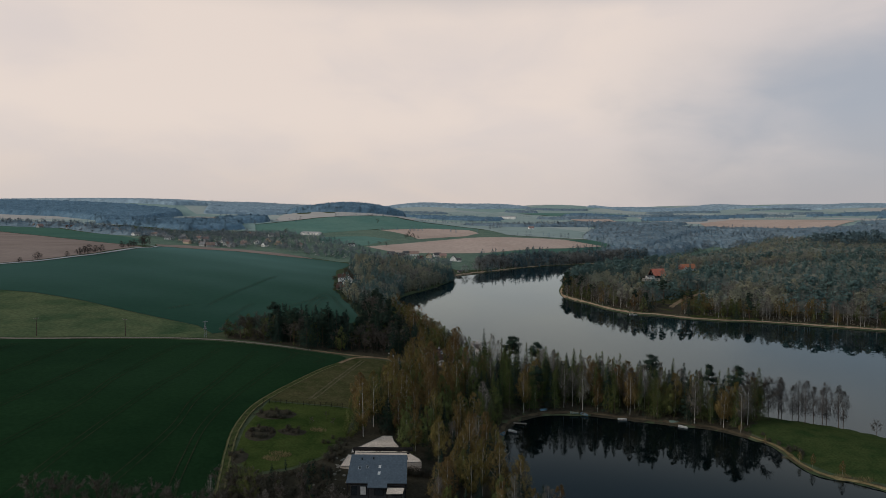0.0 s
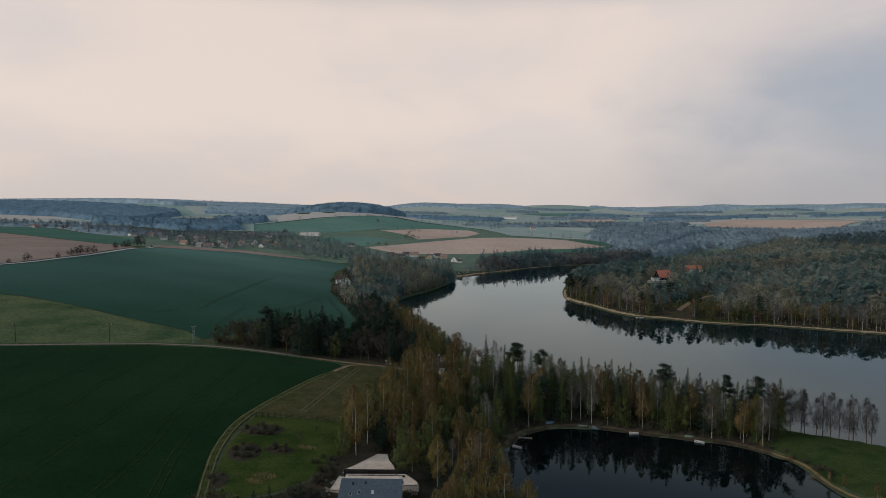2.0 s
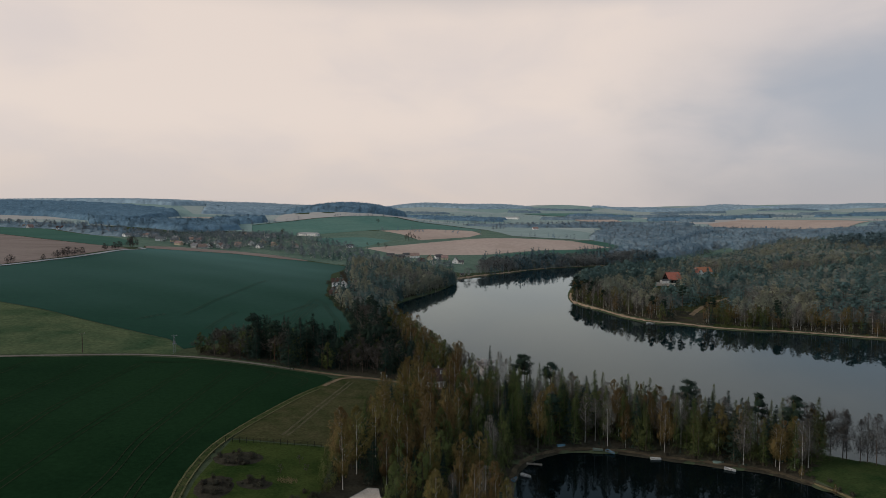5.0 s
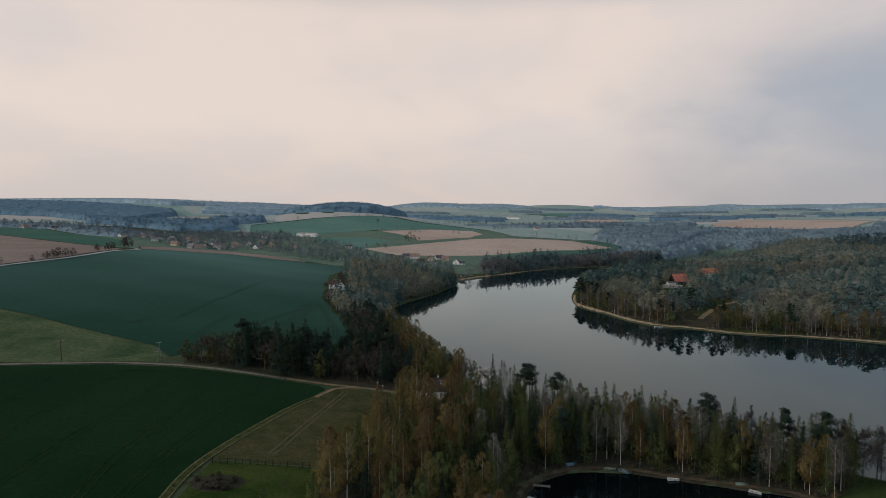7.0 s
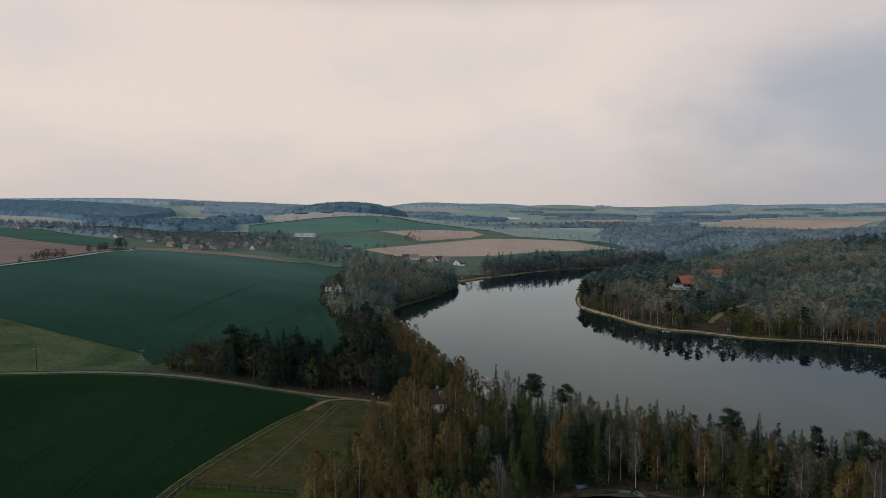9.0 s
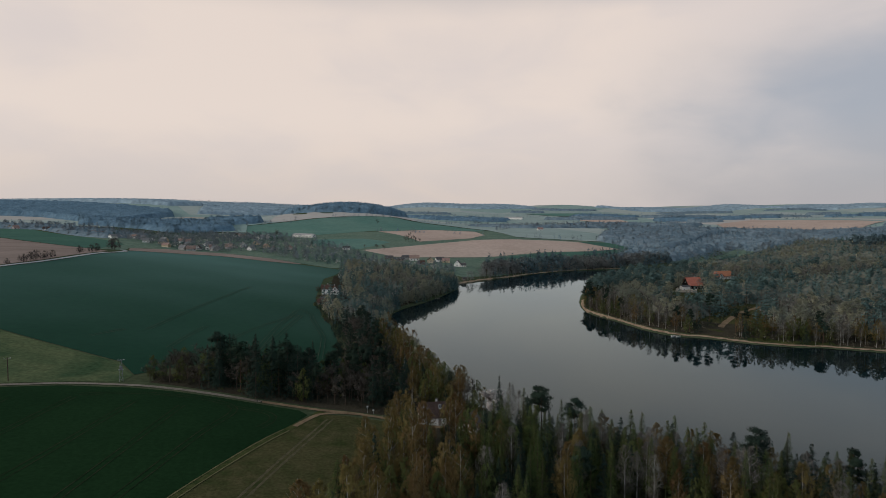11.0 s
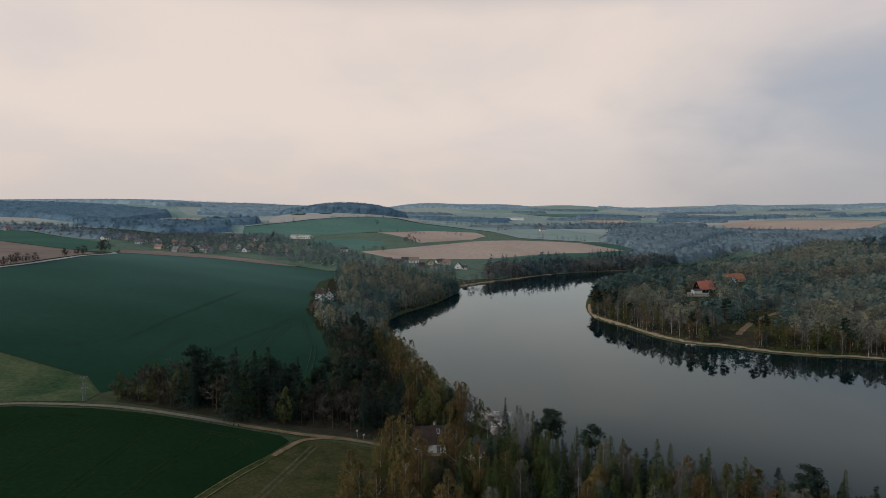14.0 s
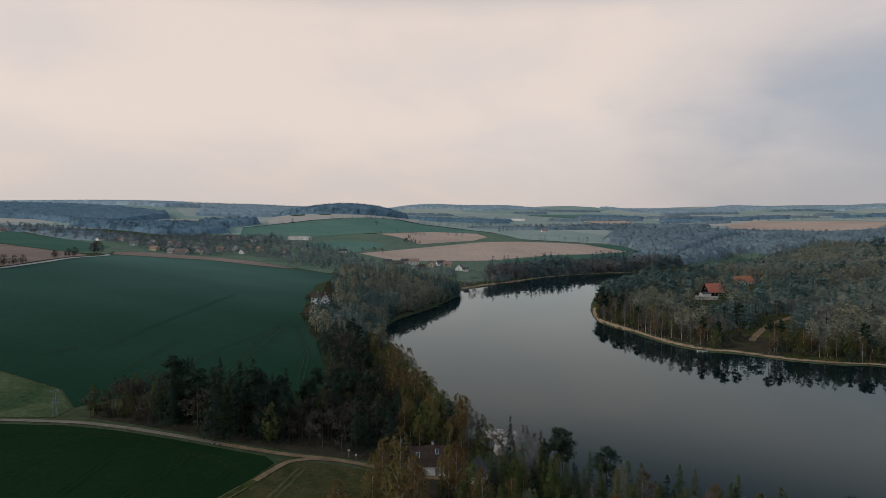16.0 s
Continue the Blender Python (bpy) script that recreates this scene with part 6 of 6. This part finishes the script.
# the two huts in the wood by the lake
gabled_house("wood_house", -3.2, 270.5, 8, 8.5, 7.0, 2.9, 6.6, PLASTER, TILE_UMBER, "white cottage with a brown tiled roof among trees", near=True, rows=1)
gabled_house("wood_hut", 8.9, 267.5, 62, 6.5, 5.2, 1.9, 5.2, PLASTER, TILE_DARK, "small hut with a steep dark roof among trees", "hut", near=True, chimney=False)
_cottage = bpy.data.objects["wood_house"]
for _x, _y in ((-2.6, -1.7), (2.4, -1.3)):
    _z = 6.74 + _y * 3.7 / 3.5
    _s = part("skylight", slab((_x - 0.4, _y - 0.5, _z - 0.45), (_x + 0.4, _y - 0.5, _z - 0.45), (_x + 0.4, _y + 0.5, _z + 0.61), (_x - 0.4, _y + 0.5, _z + 0.61), 0.12), STEEL, _cottage)
    part("pane", slab((_x - 0.32, _y - 0.42, _z - 0.33), (_x + 0.32, _y - 0.42, _z - 0.33), (_x + 0.32, _y + 0.42, _z + 0.56), (_x - 0.32, _y + 0.42, _z + 0.56), 0.05), GLASS, _s)
# cottages at the field's edge above the lake
EDGE = "cottages above the lake"
gabled_house("cottage", -84.5, 508, 12, 6.4, 6.0, 5.4, 8.0, PLASTER, TILE_BROWN, "tall white cottage with a brown roof at the field edge", group=EDGE, rows=2)
gabled_house("cottage", -81, 522, 100, 8.5, 6.0, 3.0, 6.2, PLASTER, TILE_BROWN, "cottage with a dark brown roof behind the white one", group=EDGE)
gabled_house("cottage", -79.5, 471, 15, 6.5, 4.8, 2.3, 4.2, OLD_WOOD, TILE_BROWN, "low timber cabin with a brown roof", group=EDGE, chimney=False)
gabled_house("cottage", -73, 530, 60, 6.0, 5.0, 2.5, 5.0, PLASTER_GREY, TILE_DARK, "grey cottage half hidden by trees", group=EDGE)
gabled_house("garden_shed", -82, 484, 20, 3.6, 2.6, 2.0, 2.9, OLD_WOOD, TILE_DARK, "small garden shed by the field", "shed", EDGE, chimney=False)
gabled_house("garden_shed", -84, 494, 80, 4.2, 3.0, 2.1, 3.1, OLD_WOOD, TILE_BROWN, "small garden shed by the field", "shed", EDGE, chimney=False)
# villas on the peninsula
gabled_house("villa", 206, 584, 14, 13, 10, 3.4, 9.4, DARK_WOOD, TILE_RED, "villa with a steep orange-red roof above the lake", near=True)
gabled_house("villa", 263, 655, 20, 18, 9, 3.2, 7.6, PLASTER, TILE_RED, "long villa with orange-red gabled roofs", near=True)
gabled_house("villa", 255, 647, 110, 9, 7, 3.0, 6.6, PLASTER, TILE_RED, "front wing with an orange-red gable", near=True)
gabled_house("villa", 240, 662, 30, 9, 7, 3.0, 6.2, PLASTER, TILE_RED, "small house with an orange-red roof", chimney=False)
terrace([(184, 562), (199, 557), (203, 567), (188, 572)], 1.5, "pale stone terrace below the villa")
gabled_house("garden_hut", 193, 566, 12, 7.0, 4.0, 4.4, 5.2, PLASTER, TILE_DARK, "small white pavilion on the villa terrace", "pavilion", chimney=False)
# hamlet at the head of the lake
HAMLET = "hamlet at the lake's head"
for x, y, a, w, d, e, r, wall, roof in ((-40, 842, 10, 12, 8, 3.2, 6.8, PLASTER, TILE_DULL), (-19, 831, 95, 9, 8, 3.2, 6.6, PLASTER_TAN, TILE_BROWN), (-8, 844, 20, 10, 7, 3, 6, PLASTER, TILE_DARK),
                                        (14, 808, 80, 8, 8, 3, 7.4, PLASTER, TILE_DARK), (21, 804, 0, 6, 5, 2.6, 4.8, PLASTER, TILE_DARK), (-61, 830, 5, 17, 6, 2.6, 4.2, OLD_WOOD, TILE_DARK),
                                        (-30, 808, 20, 8, 6, 2.6, 5, OLD_WOOD, TILE_BROWN), (0, 838, 0, 9, 7, 3, 6, PLASTER_TAN, TILE_DULL), (-51, 845, 15, 9, 7, 3, 5.6, PLASTER_GREY, TILE_DARK), (-72, 842, 0, 10, 5, 2.5, 4, OLD_WOOD, TILE_DARK)):
    gabled_house("house", x, y, a, w, d, e, r, wall, roof, "small house in the hamlet by the lake", group=HAMLET)
gabled_house("boathouse", 19.5, 722, 30, 4, 3, 2.2, 3.2, OLD_WOOD, TILE_DARK, "small pale boathouse at the shore", "boathouse", chimney=False)
# village below the wooded slope
VILLAGE = "houses of the village"
_rng = random.Random(5)
for x, y in ((-391, 919), (-471, 942), (-530, 1002), (-669, 1092), (-318, 856), (-359, 925), (-328, 914), (-291, 890), (-410, 919), (-371, 922), (-729, 1101), (-404, 894), (-382, 900), (-311, 868),
             (-330, 842), (-313, 887), (-338, 1085), (-313, 1044), (-287, 1009), (-243, 890), (-751, 1120), (-541, 1026), (-498, 988), (-676, 1115), (-345, 880), (-300, 870), (-330, 1064), (-350, 1100),
             (-300, 1030), (-275, 1000), (-360, 860), (-430, 935), (-275, 905), (-255, 868), (-226, 862), (-205, 872), (-340, 862), (-318, 838), (-296, 848), (-265, 930), (-452, 960), (-512, 1010), (-560, 1040)):
    wall = _rng.choice([PLASTER, PLASTER, PLASTER_TAN, PLASTER_GREY])
    roof = _rng.choice([TILE_DULL, TILE_BROWN, TILE_GREY, TILE_DULL, TILE_GREY, TILE_GREY])
    gabled_house("house", x + _rng.uniform(-3, 3), y + _rng.uniform(-3, 3), _rng.uniform(0, 180), _rng.uniform(8, 11), _rng.uniform(6.5, 8), 3.0, _rng.uniform(5.6, 6.8), wall, roof,
                 "village house with a tiled gable roof", group=VILLAGE)
gabled_house("barn", -218, 1009, -28, 38, 9, 3.6, 5.4, PLASTER, PLASTER_GREY, "long low white barn on the hillside", "barn", chimney=False)
gabled_house("barn", -133, 887, 5, 9, 6, 3.0, 4.8, PLASTER, TILE_DARK, "small white farm shed between fields", "barn", chimney=False)
gabled_house("barn", 225, 2140, -20, 60, 16, 6, 9, PLASTER, PLASTER_GREY, "distant pale farm hall", "barn", chimney=False)
gabled_house("house", 192, 1330, 10, 11, 8, 3.2, 6.6, PLASTER, TILE_DULL, "lone house among distant hedges")


# ---------- small things by the water and in the fields ----------
def row_boat(x, y, turn, hull_mat, label, long=3.0, base=0.06, over=False):
    """A rowing boat: lofted hull, thwarts and rim."""
    boat = new("rowing_boat")
    boat.matrix_basis = pose(x, y, base, 180 if over else 0, 0, turn)
    n, v, f = 9, [], []
    for i in range(n):
        s = i / (n - 1)
        w = 0.68 * math.sin(math.pi * min(1.0, 0.28 + 0.72 * s) ** 1.0) ** 0.7 if s < 1 else 0.03
        w = max(w, 0.03)
        x0, sheer = (s - 0.5) * long, 0.48 + 0.16 * (2 * s - 1) ** 2
        v += [(x0, -w, sheer), (x0, -w * 0.8, 0.16), (x0, -w * 0.35, 0.0), (x0, w * 0.35, 0.0), (x0, w * 0.8, 0.16), (x0, w, sheer)]
    for i in range(n - 1):
        for j in range(5):
            f.append((i * 6 + j, i * 6 + j + 1, i * 6 + 7 + j, i * 6 + 6 + j))
    f.append((0, 1, 2, 3, 4, 5))
    inner = np.array(v) * [0.97, 0.92, 1.0] + [0, 0, 0.05]
    part("hull", [(np.array(v), f), (inner, [q[::-1] for q in f])], hull_mat, boat)
    for s in (-0.2, 0.12):
        part("thwart", box(s * long, 0, 0.36, 0.24, 1.2, 0.05), OLD_WOOD, boat)
    for s in (0, 5):
        part("gunwale", tube(np.array([v[i * 6 + s] for i in range(n)]), [0.045] * n, 4), OLD_WOOD, boat)
    return tagged(boat, label, "boat", "boats round the pond")


for x, y, a, m, lab, over in ((36.6, 217.4, 12, BLUE_PAINT, "faded blue rowing boat lying on the bank", True), (47, 214.6, -5, GREEN_PAINT, "grey-green rowing boat at the pond's rim", False),
                              (50.5, 213.6, -50, BLUE_PAINT, "dark rowing boat drawn half ashore", False), (62.6, 209.0, -6, WHITE_PAINT, "white flat boat at the pond's rim", False),
                              (79.2, 205.4, -8, GREEN_PAINT, "pale green boat lying on the bank", True), (80.8, 201.6, -35, WHITE_PAINT, "small white boat in the shallows", False),
                              (23.0, 197.4, -30, WHITE_PAINT, "white rowing boat moored by the bank", False), (19.6, 194.5, 60, BLUE_PAINT, "blue rowing boat moored by the bank", False),
                              (134.8, 432.6, 20, WHITE_PAINT, "white boat at the far shore", False), (137.5, 431.8, 10, WHITE_PAINT, "white boat at the far shore", False)):
    row_boat(x, y, a, m, lab, base=max(0.02, float(height(x, y)) + 0.05 + (0.5 if over else 0)), over=over)


def jetty(x, y, turn, long, label):
    deck = new("jetty")
    deck.matrix_basis = pose(x, y, 0.35, 0, 0, turn)
    for i in range(int(long / 0.25)):
        part("plank", box(0.125 + 0.25 * i, 0, 0.06, 0.22, 1.2, 0.06), OLD_WOOD, deck)
    for i in range(3):
        for s in (-0.5, 0.5):
            part("post", tube(np.array([(0.3 + i * (long - 0.6) / 2, s, -1.4), (0.3 + i * (long - 0.6) / 2, s, -0.4), (0.3 + i * (long - 0.6) / 2, s, 0.25)]), [0.07, 0.07, 0.06], 6), OLD_WOOD, deck)
    return tagged(deck, label, "jetty")


jetty(24.2, 205.4, -12, 4.5, "weathered plank jetty reaching into the pond")
jetty(25, 711, -60, 5, "small plank jetty at the lake's head")
jetty(-8.5, 592, -20, 4, "small plank jetty below the bank")


def power_pole(x, y, tall, label, lattice=False):
    pole = new("power_pole")
    pole.matrix_basis = pose(x, y, float(height(x, y)), 0, 0, 25)
    if lattice:
        w = 0.55
        for sx in (-1, 1):
            for sy in (-1, 1):
                part("leg", tube(np.array([(sx * w, sy * w, -0.3), (sx * w * 0.7, sy * w * 0.7, tall / 2), (sx * w * 0.45, sy * w * 0.45, tall)]), [0.06, 0.055, 0.05], 4), OLD_STEEL, pole)
        for i in range(7):
            z0, z1 = tall * i / 7, tall * (i + 1) / 7
            k0, k1 = w * (1 - 0.55 * i / 7), w * (1 - 0.55 * (i + 1) / 7)
            s = 1 if i % 2 else -1
            for a, b in (((-s * k0, -k0, z0), (s * k1, -k1, z1)), ((-s * k0, k0, z0), (s * k1, k1, z1)), ((-k0, -s * k0, z0), (-k1, s * k1, z1)), ((k0, -s * k0, z0), (k1, s * k1, z1))):
                part("brace", tube(np.array([a, np.add(a, b) / 2, b]), [0.03] * 3, 4), OLD_STEEL, pole)
        part("platform", box(0, 0, tall * 0.55, 1.7, 1.2, 0.12), OLD_STEEL, pole)
        part("transformer", box(0, -0.1, tall * 0.55 + 0.75, 0.9, 0.7, 1.1), TILE_GREY, pole)
        part("cross_arm", box(0, 0, tall, 2.4, 0.14, 0.16), OLD_STEEL, pole)
    else:
        part("shaft", tube(np.array([(0, 0, -0.4), (0, 0, tall / 2), (0, 0, tall)]), [0.17, 0.15, 0.12], 8), BARK, pole)
        part("cross_arm", box(0, 0, tall - 0.5, 1.9, 0.13, 0.14), OLD_WOOD, pole)
    for s in (-0.85, 0, 0.85):
        part("insulator", tube(np.array([(s, 0, tall - 0.45 + 0.45 * lattice), (s, 0, tall - 0.25 + 0.45 * lattice), (s, 0, tall - 0.1 + 0.45 * lattice)]), [0.05, 0.09, 0.04], 6), WHITE_PAINT, pole)
    return tagged(pole, label, "power pole", "power line across the fields")


power_pole(-113.3, 287.8, 7.6, "steel lattice pole with a transformer by the road", True)
power_pole(-146, 274.6 + 3, 8.2, "weathered wooden power pole in the meadow")
power_pole(-178, 261.5 + 3, 8.2, "weathered wooden power pole in the meadow")


def sign_post(x, y, label, tall=2.4):
    post = new("sign_post")
    post.matrix_basis = pose(x, y, float(height(x, y)), 0, 0, 10)
    part("post", tube(np.array([(0, 0, -0.3), (0, 0, 1.2), (0, 0, tall)]), [0.05, 0.05, 0.045], 6), STEEL, post)
    part("board", box(0, -0.07, tall - 0.25, 0.62, 0.04, 0.5), WHITE_PAINT, post)
    return tagged(post, label, "sign")


sign_post(-24.6, 274.0, "small white sign on a post by the road")
sign_post(-22.6, 273.6, "short white marker post by the road", 1.5)


def garden_fence():
    fence = new("garden_fence")
    fence.matrix_basis = pose(0, 0, 0)
    n = 15
    tops = []
    for i in range(n):
        x, y = -58.0 + 25.0 * i / (n - 1), 194.0 + 3.2 * i / (n - 1)
        z = float(height(x, y))
        part("post", tube(np.array([(x, y, z - 0.3), (x, y, z + 0.8), (x, y, z + 1.6)]), [0.07, 0.065, 0.06], 5), DARK_WOOD, fence)
        tops.append((x, y, z))
    for up in (0.35, 0.75, 1.15, 1.5):
        part("wire", tube(np.array([(x, y, z + up) for x, y, z in tops]), [0.02] * n, 3), DARK_WOOD, fence)
    return tagged(fence, "dark wire fence with posts between garden and pasture", "fence")


garden_fence()


def flower_bed(x, y, rx, ry, turn, label, seed):
    """A raised bed of turned earth with low shrubs standing on it."""
    rng = np.random.default_rng(seed)
    a = np.linspace(0, 2 * np.pi, 22, endpoint=False)
    r = 1 + 0.13 * np.sin(2 * a + seed) + 0.05 * rng.normal(size=22)
    c, s = math.cos(turn), math.sin(turn)
    ring = np.c_[np.cos(a) * rx * r, np.sin(a) * ry * r]
    ring = np.c_[ring[:, 0] * c - ring[:, 1] * s + x, ring[:, 0] * s + ring[:, 1] * c + y]
    mid = (ring + [x, y]) / 2
    v = np.vstack([np.c_[ring, height(ring[:, 0], ring[:, 1]) + 0.08], np.c_[mid, height(mid[:, 0], mid[:, 1]) + 0.35], [[x, y, float(height(x, y)) + 0.42]]])
    f = [(i, (i + 1) % 22, 22 + (i + 1) % 22, 22 + i) for i in range(22)] + [(22 + i, 22 + (i + 1) % 22, 44) for i in range(22)]
    put("flower_bed", mesh_of("flower_bed", v, f, LITTER, smooth=True), label=label, category="flower bed", group="beds in the garden")
    for _ in range(int(rx * ry * 0.9)):
        t, k = rng.uniform(0, 6.28), math.sqrt(rng.random()) * 0.85
        px, py = math.cos(t) * rx * k, math.sin(t) * ry * k
        plant("shrub", px * c - py * s + x, px * s + py * c + y, rng.uniform(0.8, 1.7), 1.0, int(rng.integers(0, 4)), t, "shrubs in the garden", sink=-0.2)


flower_bed(-51.2, 184.0, 5.4, 4.9, 0.2, "bed of bare earth with low shrubs on the lawn", 1)
flower_bed(-51.2, 168.0, 3.8, 6.2, -0.2, "oval bed of bare earth with low shrubs on the lawn", 2)
flower_bed(-43.2, 171.5, 3.6, 3.0, 0.5, "small planted bed on the lawn", 3)
flower_bed(-52.0, 152.0, 2.6, 3.4, 0.1, "planted bed beside the grassy track", 4)

# tufts of dry reed and stones in the garden
_v, _f = [], []
_rng2 = np.random.default_rng(12)
for cx, cy, n, rad in ((-42.5, 156, 220, 1.9), (-44.0, 153.0, 160, 1.5), (-36.5, 174.5, 150, 1.6), (108.5, 161.8, 120, 1.6), (112.5, 159.4, 160, 1.8), (101.6, 176, 90, 1.2), (188, 408, 120, 2.5)):
    for _ in range(n):
        t, k = _rng2.uniform(0, 6.28), rad * math.sqrt(_rng2.random())
        x, y = cx + math.cos(t) * k * 1.5, cy + math.sin(t) * k * 0.8
        z = float(height(x, y))
        b = len(_v)
        lean = _rng2.normal(size=2) * 0.25
        _v += [(x - 0.05, y, z), (x + 0.05, y, z), (x + lean[0], y + lean[1], z + _rng2.uniform(0.5, 1.1))]
        _f.append((b, b + 1, b + 2))
put("reed_tufts", mesh_of("reed_tufts", np.array(_v), _f, REED), label="tufts of dry tan reed and grass", category="reed", kind="stuff")


def boulder(x, y, r, seed):
    rng = np.random.default_rng(seed)
    bm = bmesh.new()
    bmesh.ops.create_icosphere(bm, subdivisions=2, radius=r)
    for v in bm.verts:
        v.co *= 1 + 0.22 * noise.noise(v.co * (1.4 / r) + Vector((seed * 3.1, 0, 0)))
        v.co.z *= 0.62
    me = bpy.data.meshes.new("boulder")
    bm.to_mesh(me)
    bm.free()
    me.materials.append(STONE)
    ob = put("boulder", me, label="pale rounded garden stone", category="stone", group="stones beside the house")
    ob.matrix_basis = pose(x, y, float(height(x, y)) + r * 0.25, 0, 0, rng.uniform(0, 360))


for _i in range(34):
    boulder(-27.2 + _rng2.normal() * 1.7, 138 + _i * 0.62 + _rng2.normal() * 0.8, _rng2.uniform(0.2, 0.5), _i)

# garden shrubs, rough bushes before the house and at the wood's edge
for _i in range(60):
    plant("shrub", -29.5 + _rng2.normal() * 1.6, 140 + _rng2.random() * 30, _rng2.uniform(0.9, 2.2), 1.0, _i % 4, _i, "shrubs in the garden", "dark clipped shrub beside the house")
for _i in range(70):
    plant("shrub", -36 + _rng2.normal() * 7.0, 128 + _rng2.normal() * 5.0, _rng2.uniform(1.2, 2.8), 1.0, _i % 4, _i, "bushes below the garden")
for x, y, h, k in ((-47, 132, 6.5, 0), (-41, 129, 8, 1), (-35, 128, 7, 2), (-29, 127, 8.5, 3), (-24.5, 131, 7, 0), (-38, 135, 6, 2), (-22, 126, 8, 1), (-52, 136, 5, 3), (-33, 139, 5.5, 1), (-44, 138, 5, 0)):
    plant("bare_tree", x, y, h, 1.0, k, k * 1.7 + x, "bushes below the garden", "leafless tree at the garden's edge")
for x, y, h, k in ((-40.5, 141, 5, 0), (-8.5, 128, 7.5, 1), (-12, 131, 4, 2), (20.5, 142, 8, 3), (19, 147, 6, 1)):
    plant("spruce_tree", x, y, h, 1.0, k, k, "young spruces by the house", "young green spruce near the house")
for _i in range(7):
    plant("alder_tree" if _i % 3 else "bare_birch", -50 + 4.4 * _i + 1.5 * math.sin(_i * 2.0), 128 + 5 * math.sin(_i * 1.3), 6.5 + 2 * math.sin(_i), 0.75, _i % 4, _i, "bushes below the garden", "small brown tree at the garden's edge")
for _i in range(16):
    plant("bare_tree", -82 + 2.9 * _i + 1.2 * math.sin(_i * 2.3), 119 + 2.5 * math.sin(_i * 1.7), 7.6 + 1.4 * math.sin(_i * 3.1), 0.75, _i % 4, _i * 1.4, "bushes below the garden", "leafless tree at the garden's edge", wide=1.2)
for x, y in ((-36, 185), (-33, 180), (-39, 178)):
    plant("bare_tree", x, y, 2.6, 0.5, int(-x) % 4, x, "young fruit trees on the lawn", "young leafless fruit tree on the lawn")
for _i in range(46):
    _s = _rng2.random()
    _p = rounded(POND, 6)[int(20 + _s * 66)]
    _d = _p - np.array([62, 165])
    _d /= np.hypot(*_d)
    _q = _p + _d * _rng2.uniform(2.0, 5.0)
    if float(from_water(_q[0], _q[1])) > 1.0:
        plant("shrub", float(_q[0]), float(_q[1]), _rng2.uniform(0.9, 2.0), 0.6, _i % 4, _i, "bushes round the pond", "low brown bush on the pond's bank")
# trees along the lane and alone in the fields
for x, y, h in ((-328.6, 493.2, 6.5), (-321, 520, 4.5), (-318.3, 533, 6.5), (-318.6, 541, 7), (-318.4, 547, 8), (-317.5, 556, 6.5), (-316, 564, 6.5), (-319, 605, 7), (-325, 632, 7), (-327, 644, 8), (-360, 735, 13), (-366, 742, 11), (-331, 476, 4)):
    plant("fruit_tree", x, y, h, 1.0, int(y) % 4, y, "trees along the lane", wide=1.15)
for x, y, h in ((-143, 1333, 11), (-56.5, 983, 15), (-50, 984, 11), (-46, 986, 8), (-61, 981, 9), (-40, 987, 7), (-262, 1018, 14), (-95, 905, 8), (-110, 900, 7), (-84, 899, 8)):
    plant("bare_tree", x, y, h, 1.0, int(y) % 4, y, "single trees in the fields", "lone leafless tree in the fields", wide=1.1)
plant("cherry_tree", 17.0, 276.5, 12, 1.0, 1, 0.6, "cherry trees in blossom", wide=1.15)
for x, y, h in ((-70, 640, 9), (-60, 660, 8), (-48, 655, 8), (-30, 650, 8), (-88, 690, 9), (-75, 700, 8)):
    plant("cherry_tree", x, y, h, 0.6, int(y) % 4, y, "cherry trees in blossom")
plant("alder_tree", 187, 414.5, 5.0, 0.6, 1, 0.0, "birches along the far shore", "round yellow-green bush on the shore", wide=1.7)
plant("alder_tree", -104, 292, 9, 1.0, 2, 0.4, COPSE, "yellowish willow at the copse's end", wide=1.2)
ribbon("path_clearing", [(166, 441), (174, 451), (188, 466.5), (201, 477), (214, 486)], 3.4, DIRT, 0.2, "pale sandy path through the wood", "path", step=2, wobble=0.15)
for _i, (x, y, h) in enumerate(((11, 279, 10), (14.5, 286, 10), (8, 284, 11), (12.5, 292, 11), (6, 277, 9), (15, 277, 5), (10.5, 274.5, 5))):
    plant(("alder_tree", "birch_tree", "bare_birch")[_i % 3], x, y, h, 0.85, _i % 4, _i * 1.3, NEAR)
for _i in range(16):
    plant("shrub", -9.5 + 0.42 * _i + 0.4 * math.sin(_i * 2.7), 153.6 + 0.8 * math.sin(_i * 1.9), 1.8 + 0.8 * math.sin(_i * 3.3), 1.0, _i % 4, _i, "shrubs in the garden", "dark clipped shrub beside the house")
